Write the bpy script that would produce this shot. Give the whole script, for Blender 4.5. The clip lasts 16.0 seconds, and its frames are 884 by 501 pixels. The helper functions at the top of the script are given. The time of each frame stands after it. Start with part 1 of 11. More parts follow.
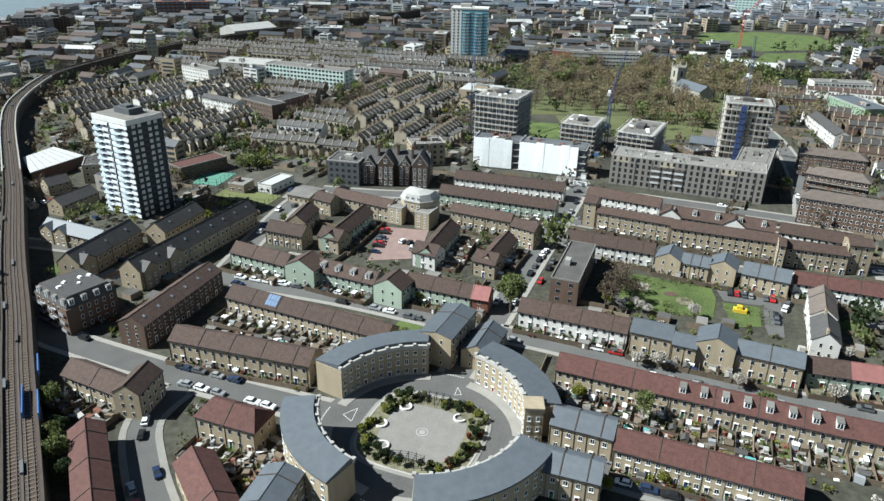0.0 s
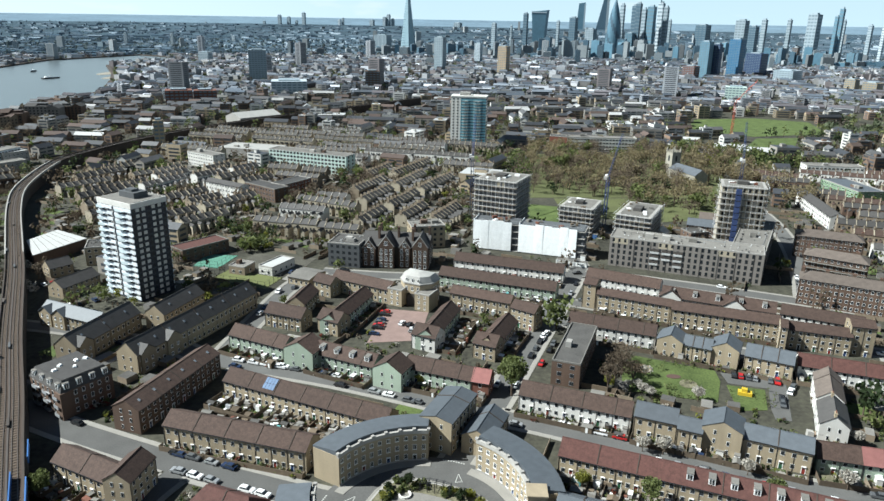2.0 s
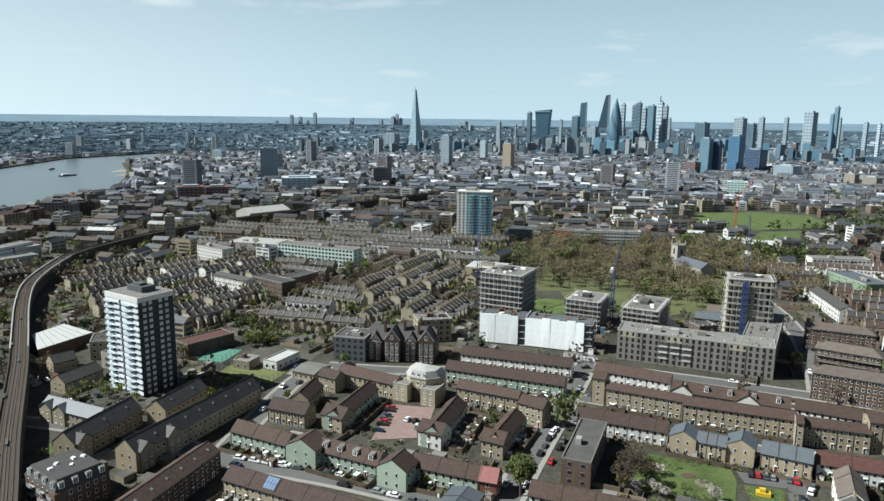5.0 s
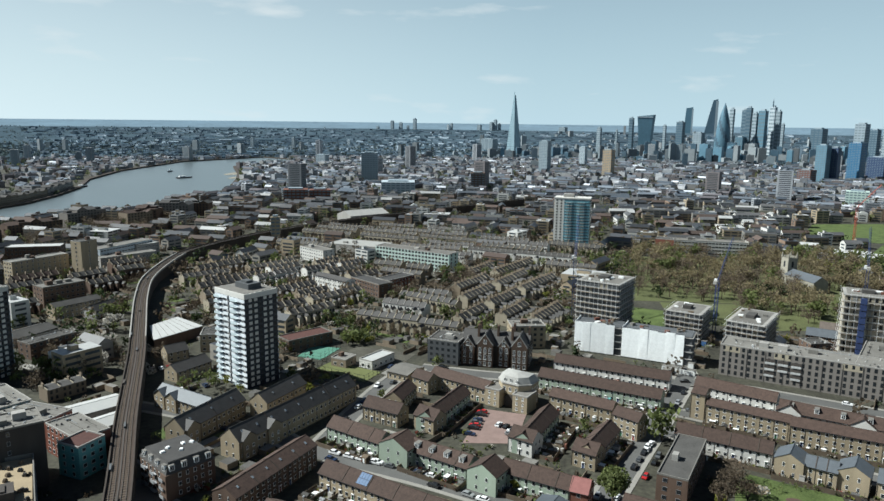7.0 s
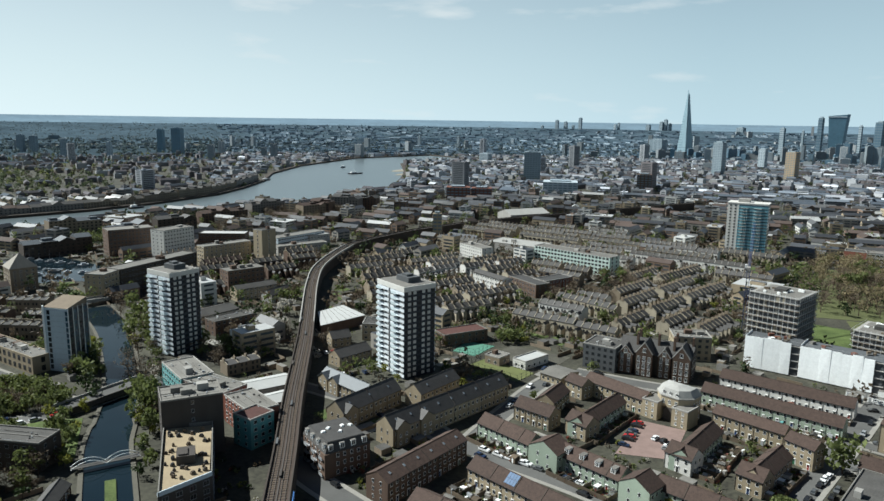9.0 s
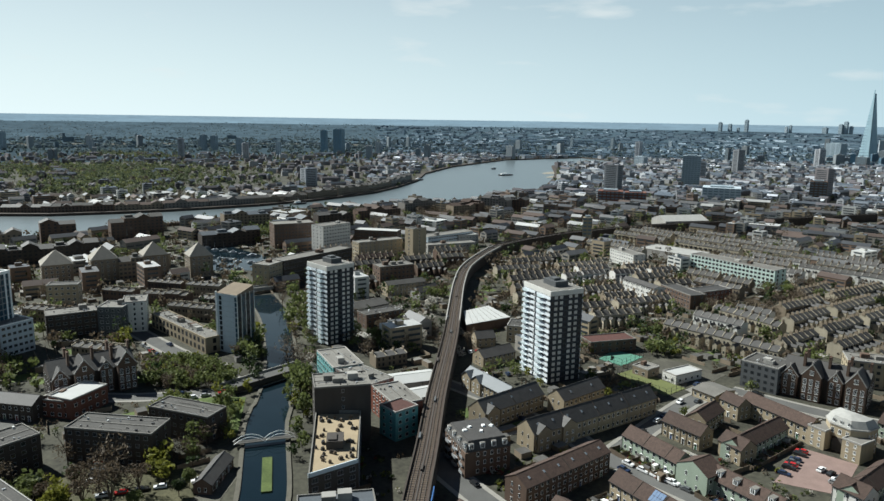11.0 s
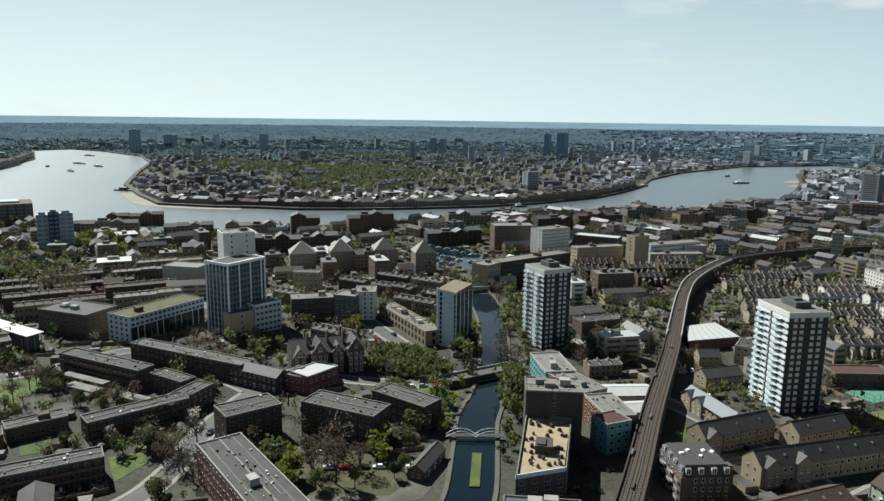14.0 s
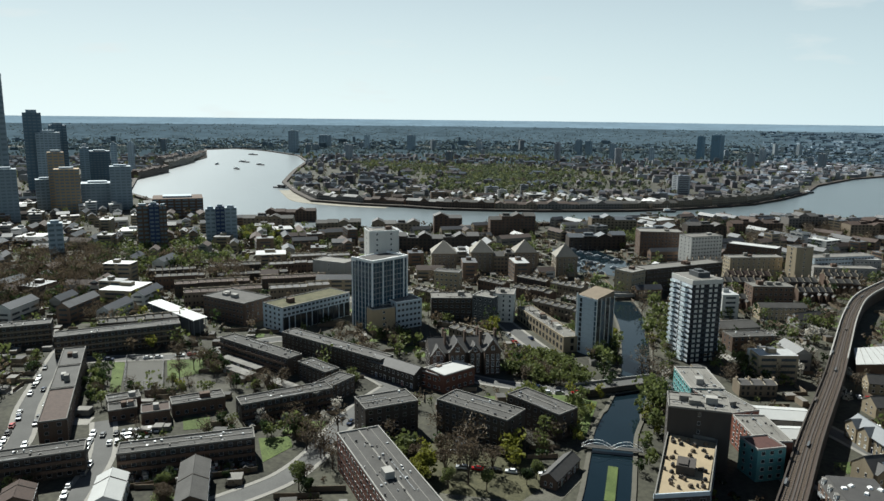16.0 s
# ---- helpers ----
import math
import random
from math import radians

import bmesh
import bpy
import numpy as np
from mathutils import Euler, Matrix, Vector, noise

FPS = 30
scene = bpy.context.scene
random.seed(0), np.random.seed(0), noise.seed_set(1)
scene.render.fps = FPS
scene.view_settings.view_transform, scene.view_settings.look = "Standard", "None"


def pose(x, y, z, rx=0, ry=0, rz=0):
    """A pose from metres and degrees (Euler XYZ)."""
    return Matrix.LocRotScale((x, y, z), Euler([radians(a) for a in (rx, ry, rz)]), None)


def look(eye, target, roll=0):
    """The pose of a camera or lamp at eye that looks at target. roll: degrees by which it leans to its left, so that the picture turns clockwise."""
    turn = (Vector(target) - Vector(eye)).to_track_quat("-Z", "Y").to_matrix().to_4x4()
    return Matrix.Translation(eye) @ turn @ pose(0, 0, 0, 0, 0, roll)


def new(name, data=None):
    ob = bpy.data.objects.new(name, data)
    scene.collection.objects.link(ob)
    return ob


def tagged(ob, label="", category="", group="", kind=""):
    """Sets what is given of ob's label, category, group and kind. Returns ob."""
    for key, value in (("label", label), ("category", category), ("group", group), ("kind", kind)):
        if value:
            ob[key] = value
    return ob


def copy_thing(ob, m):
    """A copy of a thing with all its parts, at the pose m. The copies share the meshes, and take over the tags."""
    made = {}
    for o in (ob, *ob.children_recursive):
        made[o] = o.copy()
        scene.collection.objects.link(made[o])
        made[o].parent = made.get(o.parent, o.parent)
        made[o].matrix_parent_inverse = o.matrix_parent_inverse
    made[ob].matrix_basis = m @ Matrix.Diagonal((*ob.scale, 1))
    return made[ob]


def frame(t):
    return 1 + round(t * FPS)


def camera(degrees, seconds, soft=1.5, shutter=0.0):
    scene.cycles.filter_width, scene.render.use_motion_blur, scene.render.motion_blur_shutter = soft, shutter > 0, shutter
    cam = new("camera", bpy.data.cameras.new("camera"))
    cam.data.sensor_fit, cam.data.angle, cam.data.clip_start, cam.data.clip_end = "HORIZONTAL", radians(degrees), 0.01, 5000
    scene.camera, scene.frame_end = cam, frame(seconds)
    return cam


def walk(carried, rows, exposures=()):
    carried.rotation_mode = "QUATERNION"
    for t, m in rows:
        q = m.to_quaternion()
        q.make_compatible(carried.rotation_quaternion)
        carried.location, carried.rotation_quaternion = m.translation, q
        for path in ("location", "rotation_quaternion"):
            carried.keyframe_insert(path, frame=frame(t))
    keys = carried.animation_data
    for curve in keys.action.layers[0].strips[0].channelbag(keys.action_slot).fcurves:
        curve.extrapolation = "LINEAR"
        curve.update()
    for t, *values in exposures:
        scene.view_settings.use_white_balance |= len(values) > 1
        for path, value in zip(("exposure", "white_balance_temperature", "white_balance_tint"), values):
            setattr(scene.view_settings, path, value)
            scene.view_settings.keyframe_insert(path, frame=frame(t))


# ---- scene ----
EXPOSURES = [(0.0, 1.24, 5800.0, 3.0), (3.5, 1.10, 5950.0, 3.0), (7.0, 0.84, 5950.0, 3.0), (12.0, 0.88, 6100.0, 3.0), (16.0, 0.86, 6150.0, 3.0)]
cam = camera(63.67, 16.0)
# seconds, place, turn to the left, look up, lean
ROWS = [
    (0.0, 0.00, -0.00, 120.00, 0.00, -24.70, 1.13),
    (0.5, 0.23, -0.20, 120.09, 0.07, -23.04, 1.06),
    (1.0, 0.22, -0.24, 120.13, 0.11, -21.41, 1.06),
    (1.5, 0.17, -0.16, 120.07, 0.13, -19.76, 1.02),
    (2.0, 0.09, -0.10, 119.99, 0.15, -18.12, 0.98),
    (2.5, -0.03, -0.07, 119.92, 0.14, -16.50, 0.97),
    (3.0, -0.08, 0.01, 120.01, 0.16, -14.88, 0.95),
    (3.5, -0.04, 0.09, 120.13, 0.18, -13.28, 0.82),
    (6.0, 0.66, -0.82, 120.11, 3.00, -10.23, 0.45),
    (6.5, 0.49, -1.15, 120.13, 5.50, -10.23, 0.61),
    (7.0, 0.51, -1.09, 120.10, 8.64, -10.30, 0.69),
    (7.5, 0.57, -0.87, 120.08, 12.03, -10.36, 0.70),
    (8.0, 0.57, -0.45, 120.06, 15.39, -10.47, 0.80),
    (8.5, 0.58, 0.03, 119.95, 18.52, -10.51, 0.82),
    (9.0, 0.44, 0.37, 119.77, 21.59, -10.52, 0.85),
    (11.5, -0.21, 0.94, 119.83, 36.63, -10.57, 0.86),
    (12.0, -0.34, 1.14, 119.86, 39.64, -10.58, 0.80),
    (12.5, -0.47, 1.22, 119.90, 42.43, -10.59, 0.78),
    (13.0, -0.69, 1.35, 119.73, 45.29, -10.55, 0.78),
    (13.5, -0.98, 1.42, 119.65, 48.30, -10.54, 0.77),
    (14.0, -1.44, 1.33, 119.60, 51.26, -10.50, 0.74),
    (14.5, -1.96, 1.31, 119.48, 54.23, -10.48, 0.79),
    (15.0, -2.22, 1.39, 119.49, 57.23, -10.46, 0.78),
    (15.5, -2.40, 1.64, 119.65, 60.28, -10.48, 0.74),
    (16.0, -2.49, 2.13, 120.02, 62.72, -10.54, 0.68),
]
walk(cam, [(t, pose(x, y, z, 90 + tilt, 0, turn_left) @ pose(0, 0, 0, 0, 0, lean)) for t, x, y, z, turn_left, tilt, lean in ROWS], EXPOSURES)

# ---------------------------------------------------------------- world, sun
SUN_AZ, SUN_EL = -94.0, 44.0     # degrees; azimuth clockwise from +y
world = bpy.data.worlds.new("world")
scene.world = world
world.use_nodes = True
wn = world.node_tree.nodes
sky = wn.new("ShaderNodeTexSky")
sky.sky_type, sky.sun_disc = "NISHITA", False
sky.sun_elevation, sky.sun_rotation = radians(SUN_EL), radians(SUN_AZ)
sky.air_density, sky.dust_density, sky.ozone_density = 1.0, 0.25, 2.0
wl = world.node_tree.links
# a hazy spring sky: paler towards the horizon, with a few thin clouds
coord, split = wn.new("ShaderNodeTexCoord"), wn.new("ShaderNodeSeparateXYZ")
wl.new(coord.outputs["Generated"], split.inputs[0])
haze = wn.new("ShaderNodeMapRange")
haze.inputs[1].default_value, haze.inputs[2].default_value, haze.inputs[3].default_value, haze.inputs[4].default_value = 0.0, 0.50, 0.92, 0.0
wl.new(split.outputs[2], haze.inputs[0])
veil = wn.new("ShaderNodeMix")
veil.data_type = "RGBA"
# the haze is whiter towards the sun
toward, glare, pale = wn.new("ShaderNodeVectorMath"), wn.new("ShaderNodeMapRange"), wn.new("ShaderNodeMix")
toward.operation = "DOT_PRODUCT"
toward.inputs[1].default_value = (math.sin(radians(SUN_AZ)), math.cos(radians(SUN_AZ)), 0)
wl.new(coord.outputs["Generated"], toward.inputs[0])
glare.inputs[1].default_value, glare.inputs[2].default_value = -0.05, 0.95
wl.new(toward.outputs["Value"], glare.inputs[0])
pale.data_type = "RGBA"
pale.inputs[6].default_value, pale.inputs[7].default_value = (7.7, 9.5, 10.3, 1), (11.8, 12.8, 12.8, 1)
wl.new(glare.outputs[0], pale.inputs[0])
wl.new(pale.outputs[2], veil.inputs[7])
wl.new(haze.outputs[0], veil.inputs[0])
deep = wn.new("ShaderNodeMix")      # a deep, clear sky overhead
deep.data_type, deep.blend_type = "RGBA", "MULTIPLY"
deep.inputs[0].default_value, deep.inputs[7].default_value = 1.0, (0.44, 0.47, 0.50, 1)
wl.new(sky.outputs[0], deep.inputs[6])
wl.new(deep.outputs[2], veil.inputs[6])
squash, cloud, cover, cut = wn.new("ShaderNodeMapping"), wn.new("ShaderNodeTexNoise"), wn.new("ShaderNodeMapRange"), wn.new("ShaderNodeMix")
squash.inputs["Scale"].default_value = (1.0, 1.0, 4.5)
cloud.inputs["Scale"].default_value, cloud.inputs["Detail"].default_value = 7.0, 6.0
cover.inputs[1].default_value, cover.inputs[2].default_value, cover.inputs[4].default_value = 0.60, 0.76, 0.6
wl.new(coord.outputs["Generated"], squash.inputs[0])
wl.new(squash.outputs[0], cloud.inputs[0])
wl.new(cloud.outputs[0], cover.inputs[0])
cut.data_type = "RGBA"
cut.inputs[7].default_value = (10.5, 10.5, 10.3, 1)
wl.new(cover.outputs[0], cut.inputs[0])
wl.new(veil.outputs[2], cut.inputs[6])
wl.new(cut.outputs[2], wn["Background"].inputs[0])
wn["Background"].inputs["Strength"].default_value = 0.0435
sun = new("sun", bpy.data.lights.new("sun", "SUN"))
sun.data.energy, sun.data.angle, sun.data.color = 5.0, radians(0.55), (1.0, 0.96, 0.89)
_a, _e = radians(SUN_AZ), radians(SUN_EL)
sun.matrix_world = look((math.sin(_a) * math.cos(_e) * 900, math.cos(_a) * math.cos(_e) * 900, math.sin(_e) * 900), (0, 0, 0))

# ---------------------------------------------------------------- materials
MATS = {}


def mat(name, base, rough=0.85, vary=0.25, scale=0.35, fine=3.0, metal=0.0, per_object=0.12, bump=0.15, second=None, spec=0.3, streak=False, island=0.0):
    """A surface with stains at one scale, grain at another, and a tint that varies from object to object."""
    if name in MATS:
        return MATS[name]
    albedo_scale = 0.80 if max(base) < 0.5 else 0.92      # scales all base colours down; shade reads darker at the raised exposure
    base, second = [c * albedo_scale for c in base], [c * albedo_scale for c in second] if second else None
    m = bpy.data.materials.new(name)
    m.use_nodes = True
    nt = m.node_tree
    n, l = nt.nodes, nt.links
    p = n["Principled BSDF"]
    p.inputs["Roughness"].default_value, p.inputs["Metallic"].default_value = rough, metal
    p.inputs["Specular IOR Level"].default_value = spec
    tc = n.new("ShaderNodeTexCoord")
    big, small = n.new("ShaderNodeTexNoise"), n.new("ShaderNodeTexNoise")
    big.inputs["Scale"].default_value, big.inputs["Detail"].default_value = scale, 4.0
    small.inputs["Scale"].default_value, small.inputs["Detail"].default_value = fine, 3.0
    if streak:
        mp = n.new("ShaderNodeMapping")
        mp.inputs["Scale"].default_value = (1.0, 1.0, 0.18)
        l.new(tc.outputs["Object"], mp.inputs[0])
        l.new(mp.outputs[0], big.inputs[0])
    else:
        l.new(tc.outputs["Object"], big.inputs[0])
    l.new(tc.outputs["Object"], small.inputs[0])
    ramp = n.new("ShaderNodeMix")
    ramp.data_type = "RGBA"
    dark = [c * (1 - vary) for c in base]
    light = [min(1.0, c * (1 + vary)) for c in (second or base)]
    ramp.inputs[6].default_value, ramp.inputs[7].default_value = (*dark, 1), (*light, 1)
    avg = n.new("ShaderNodeMath")
    avg.operation = "MULTIPLY_ADD"
    l.new(small.outputs[0], avg.inputs[0])
    avg.inputs[1].default_value = 0.5
    half = n.new("ShaderNodeMath")
    half.operation = "MULTIPLY"
    l.new(big.outputs[0], half.inputs[0])
    half.inputs[1].default_value = 0.5
    l.new(half.outputs[0], avg.inputs[2])
    st = n.new("ShaderNodeMapRange")
    st.inputs[1].default_value, st.inputs[2].default_value = 0.3, 0.7
    l.new(avg.outputs[0], st.inputs[0])
    l.new(st.outputs[0], ramp.inputs[0])
    hsv = n.new("ShaderNodeHueSaturation")
    l.new(ramp.outputs[2], hsv.inputs["Color"])
    rnd = n.new("ShaderNodeNewGeometry" if island else "ShaderNodeObjectInfo")
    mr = n.new("ShaderNodeMapRange")
    k = island or per_object
    mr.inputs[3].default_value, mr.inputs[4].default_value = 1 - k, 1 + k
    l.new(rnd.outputs["Random Per Island" if island else "Random"], mr.inputs[0])
    l.new(mr.outputs[0], hsv.inputs["Value"])
    l.new(hsv.outputs[0], p.inputs["Base Color"])
    if bump:
        b = n.new("ShaderNodeBump")
        b.inputs["Strength"].default_value, b.inputs["Distance"].default_value = bump, 0.05
        l.new(small.outputs[0], b.inputs["Height"])
        l.new(b.outputs[0], p.inputs["Normal"])
    MATS[name] = m
    return m


def paint(name, base, rough=0.4, metal=0.0, spec=0.5):
    return mat(name, base, rough, 0.06, 1.0, 6.0, metal, 0.05, 0.0, spec=spec)


stock = mat("stock_brick", (0.355, 0.292, 0.200), 0.9, 0.22, 0.4, 5.0, per_object=0.10, streak=True)
buff = mat("buff_brick", (0.295, 0.242, 0.165), 0.9, 0.18, 0.4, 5.0, per_object=0.12, streak=True)
brownbrick = mat("brown_brick", (0.118, 0.078, 0.057), 0.9, 0.3, 0.4, 5.0, streak=True)
redbrick = mat("red_brick", (0.165, 0.072, 0.050), 0.9, 0.25, 0.4, 5.0, streak=True)
sootbrick = mat("soot_brick", (0.062, 0.049, 0.040), 0.9, 0.3, 0.4, 5.0, streak=True)
greybrick = mat("grey_brick", (0.205, 0.186, 0.168), 0.9, 0.15, 0.4, 5.0, streak=True)
render_white = mat("white_render", (0.56, 0.545, 0.51), 0.8, 0.12, 0.3, 3.0, streak=True)
render_green = mat("pale_green_render", (0.335, 0.395, 0.315), 0.8, 0.12, 0.3, 3.0, streak=True)
concrete = mat("concrete", (0.35, 0.335, 0.31), 0.85, 0.2, 0.25, 4.0, streak=True)
tile_brown = mat("brown_roof_tile", (0.066, 0.043, 0.034), 0.85, 0.42, 0.8, 2.6, per_object=0.16)
tile_red = mat("red_roof_tile", (0.088, 0.040, 0.033), 0.85, 0.36, 0.8, 2.6, per_object=0.10)
tile_grey = mat("weathered_grey_brown_tile", (0.130, 0.106, 0.090), 0.85, 0.3, 0.5, 3.0, per_object=0.1)
tile_pink = mat("pink_roof_tile", (0.24, 0.105, 0.095), 0.85, 0.2, 0.5, 6.0)
slate = mat("blue_grey_slate", (0.094, 0.105, 0.118), 0.55, 0.2, 0.5, 6.0, per_object=0.14, spec=0.3)
slate_dark = mat("dark_slate", (0.069, 0.065, 0.062), 0.68, 0.28, 0.5, 6.0, per_object=0.3, spec=0.3)
felt = mat("roofing_felt", (0.086, 0.082, 0.077), 0.8, 0.3, 0.2, 2.0, per_object=0.2, spec=0.15)
felt_light = mat("pale_roofing", (0.190, 0.180, 0.163), 0.8, 0.26, 0.15, 2.0, per_object=0.15, spec=0.2)
metal_roof = mat("white_sheet_roof", (0.47, 0.47, 0.455), 0.65, 0.08, 0.2, 2.0, per_object=0.05)
asphalt = mat("asphalt", (0.112, 0.110, 0.105), 0.92, 0.25, 0.12, 2.5)
paving = mat("paving", (0.255, 0.242, 0.217), 0.9, 0.16, 0.3, 3.0)
brickpave = mat("brick_paving", (0.235, 0.165, 0.145), 0.9, 0.2, 0.3, 3.0)
grass = mat("grass", (0.050, 0.080, 0.018), 0.95, 0.45, 0.12, 1.5, second=(0.088, 0.115, 0.034))
turf = mat("artificial_turf", (0.118, 0.130, 0.048), 0.95, 0.12, 0.1, 1.5)
court = mat("green_court", (0.095, 0.225, 0.165), 0.9, 0.12, 0.1, 1.5)
soil = mat("garden_ground", (0.11, 0.10, 0.06), 0.95, 0.45, 0.25, 1.2, second=(0.15, 0.14, 0.09))
timber = mat("weathered_timber", (0.13, 0.10, 0.07), 0.9, 0.3, 0.8, 6.0, per_object=0.3)
white = paint("white_paint", (0.80, 0.80, 0.78), 0.5)
grey_paint = paint("grey_paint", (0.30, 0.31, 0.32), 0.5)
dark_metal = paint("dark_metal", (0.035, 0.036, 0.04), 0.5, 0.3)
glass = mat("window_glass", (0.030, 0.034, 0.038), 0.08, 0.25, 0.6, 2.0, per_object=0.5, bump=0.0, spec=0.45)
blueglass = mat("blue_glass", (0.034, 0.072, 0.104), 0.12, 0.25, 0.6, 2.0, bump=0.0, spec=0.6)
tealpanel = mat("teal_panel", (0.15, 0.31, 0.37), 0.45, 0.12, 0.3, 2.0, bump=0)
turquoise = mat("turquoise_panel", (0.13, 0.33, 0.33), 0.5, 0.12, 0.3, 2.0, bump=0)
redpanel = mat("red_panel", (0.22, 0.085, 0.058), 0.6, 0.12, 0.3, 2.0, bump=0)
bluepanel = mat("blue_panel", (0.022, 0.042, 0.115), 0.4, 0.12, 0.3, 2.0, bump=0)
ballast = mat("railway_ballast", (0.066, 0.048, 0.040), 0.95, 0.3, 0.15, 2.5)
steel = mat("rail_steel", (0.20, 0.17, 0.15), 0.45, 0.3, 0.5, 4.0, 0.7)
bark = mat("bark", (0.10, 0.075, 0.055), 0.95, 0.3, 1.0, 5.0)
tan_panel = mat("tan_panel", (0.42, 0.31, 0.19), 0.8, 0.12, 0.1, 1.0)
skylight_glass = mat("skylight_glass", (0.22, 0.26, 0.30), 0.15, 0.15, 0.6, 2.0, bump=0.0, spec=0.6)
sheet_grey = mat("grey_sheet_roof", (0.40, 0.39, 0.365), 0.6, 0.14, 0.25, 2.0, streak=True)
stockgrey = mat("weathered_stock_brick", (0.370, 0.325, 0.245), 0.9, 0.22, 0.4, 5.0, streak=True)
yardground = mat("dark_yard", (0.070, 0.064, 0.052), 0.95, 0.35, 0.15, 1.5, second=(0.10, 0.095, 0.075))
galvanised = mat("galvanised_tube", (0.54, 0.54, 0.53), 0.5, 0.1, 0.5, 3.0, 0.2)
sandfloor = mat("timber_deck", (0.335, 0.265, 0.170), 0.85, 0.16, 0.2, 2.0)


def leafmat(name, base, second):
    m = mat(name, base, 0.75, 0.25, 0.3, 2.0, second=second, per_object=0.12, bump=0.0, island=0.2)
    nt = m.node_tree      # light shines through the leaves
    p, out = nt.nodes["Principled BSDF"], nt.nodes["Material Output"]
    thin, both = nt.nodes.new("ShaderNodeBsdfTranslucent"), nt.nodes.new("ShaderNodeMixShader")
    both.inputs[0].default_value = 0.38
    nt.links.new(p.inputs["Base Color"].links[0].from_socket, thin.inputs["Color"])
    nt.links.new(p.outputs[0], both.inputs[1])
    nt.links.new(thin.outputs[0], both.inputs[2])
    nt.links.new(both.outputs[0], out.inputs["Surface"])
    return m


leaf_green = leafmat("spring_leaves", (0.110, 0.134, 0.042), (0.155, 0.178, 0.062))
leaf_lime = leafmat("lime_leaves", (0.175, 0.185, 0.03), (0.235, 0.235, 0.045))
leaf_dark = leafmat("dark_leaves", (0.028, 0.045, 0.018), (0.04, 0.06, 0.02))
leaf_blossom = leafmat("blossom", (0.46, 0.42, 0.36), (0.55, 0.52, 0.46))
twig = leafmat("budding_twigs", (0.098, 0.074, 0.052), (0.130, 0.100, 0.066))
leaf_red = leafmat("copper_leaves", (0.15, 0.04, 0.03), (0.2, 0.05, 0.03))

water = mat("river_water", (0.095, 0.120, 0.128), 0.30, 0.12, 0.004, 0.03, bump=0.0, per_object=0, spec=1.0)
_n = water.node_tree
_w = _n.nodes.new("ShaderNodeTexNoise")
_w.inputs["Scale"].default_value, _w.inputs["Detail"].default_value = 0.25, 5.0
_tc = _n.nodes.new("ShaderNodeTexCoord")
_b = _n.nodes.new("ShaderNodeBump")
_b.inputs["Strength"].default_value, _b.inputs["Distance"].default_value = 0.35, 0.6
_n.links.new(_tc.outputs["Object"], _w.inputs[0])
_n.links.new(_w.outputs[0], _b.inputs["Height"])
_n.links.new(_b.outputs[0], _n.nodes["Principled BSDF"].inputs["Normal"])
canalwater = mat("canal_water", (0.008, 0.016, 0.022), 0.05, 0.15, 0.02, 0.1, bump=0.0, per_object=0, spec=0.16)


# ---------------------------------------------------------------- mesh building
class Build:
    """Collects faces with a material slot each, and becomes one mesh."""

    def __init__(self):
        self.v, self.f, self.m = [], [], []

    def face(self, pts, m=0):
        k = len(self.v)
        self.v.extend(pts)
        self.f.append(tuple(range(k, k + len(pts))))
        self.m.append(m)
        return self

    def hull(self, bottom, top, m=0, cap=None):
        """A closed prism between two rings with the same number of points."""
        k, n = len(self.v), len(bottom)
        self.v.extend(bottom)
        self.v.extend(top)
        for i in range(n):
            j = (i + 1) % n
            self.f.append((k + i, k + j, k + n + j, k + n + i))
            self.m.append(m)
        self.f.append(tuple(k + n - 1 - i for i in range(n)))
        self.m.append(m)
        self.f.append(tuple(k + n + i for i in range(n)))
        self.m.append(m if cap is None else cap)
        return self

    def box(self, x0, y0, z0, x1, y1, z1, m=0, cap=None, taper=0.0):
        t = taper
        return self.hull([(x0, y0, z0), (x1, y0, z0), (x1, y1, z0), (x0, y1, z0)],
                         [(x0 + t, y0 + t, z1), (x1 - t, y0 + t, z1), (x1 - t, y1 - t, z1), (x0 + t, y1 - t, z1)], m, cap)

    def poly(self, ring, z0, z1, m=0, cap=None):
        return self.hull([(x, y, z0) for x, y in ring], [(x, y, z1) for x, y in ring], m, cap)

    def tube(self, p, q, r0, r1=None, n=6, m=0):
        p, q, r1 = Vector(p), Vector(q), r0 if r1 is None else r1
        d = (q - p).normalized()
        a = d.orthogonal().normalized()
        b = d.cross(a)
        ring = [(math.cos(2 * math.pi * i / n), math.sin(2 * math.pi * i / n)) for i in range(n)]
        return self.hull([tuple(p + a * c * r0 + b * s * r0) for c, s in ring], [tuple(q + a * c * r1 + b * s * r1) for c, s in ring], m)

    def slope(self, a, b, c, d, t, m=0):
        """A slab of thickness t below the four corners."""
        top = [Vector(p) for p in (a, b, c, d)]
        nrm = (top[1] - top[0]).cross(top[3] - top[0]).normalized()
        return self.hull([tuple(p - nrm * t) for p in top], [tuple(p) for p in top], m)

    def mesh(self, name, mats):
        me = bpy.data.meshes.new(name)
        me.from_pydata([tuple(p) for p in self.v], [], self.f)
        for x in mats:
            me.materials.append(x)
        if len(mats) > 1:
            me.polygons.foreach_set("material_index", self.m)
        return me


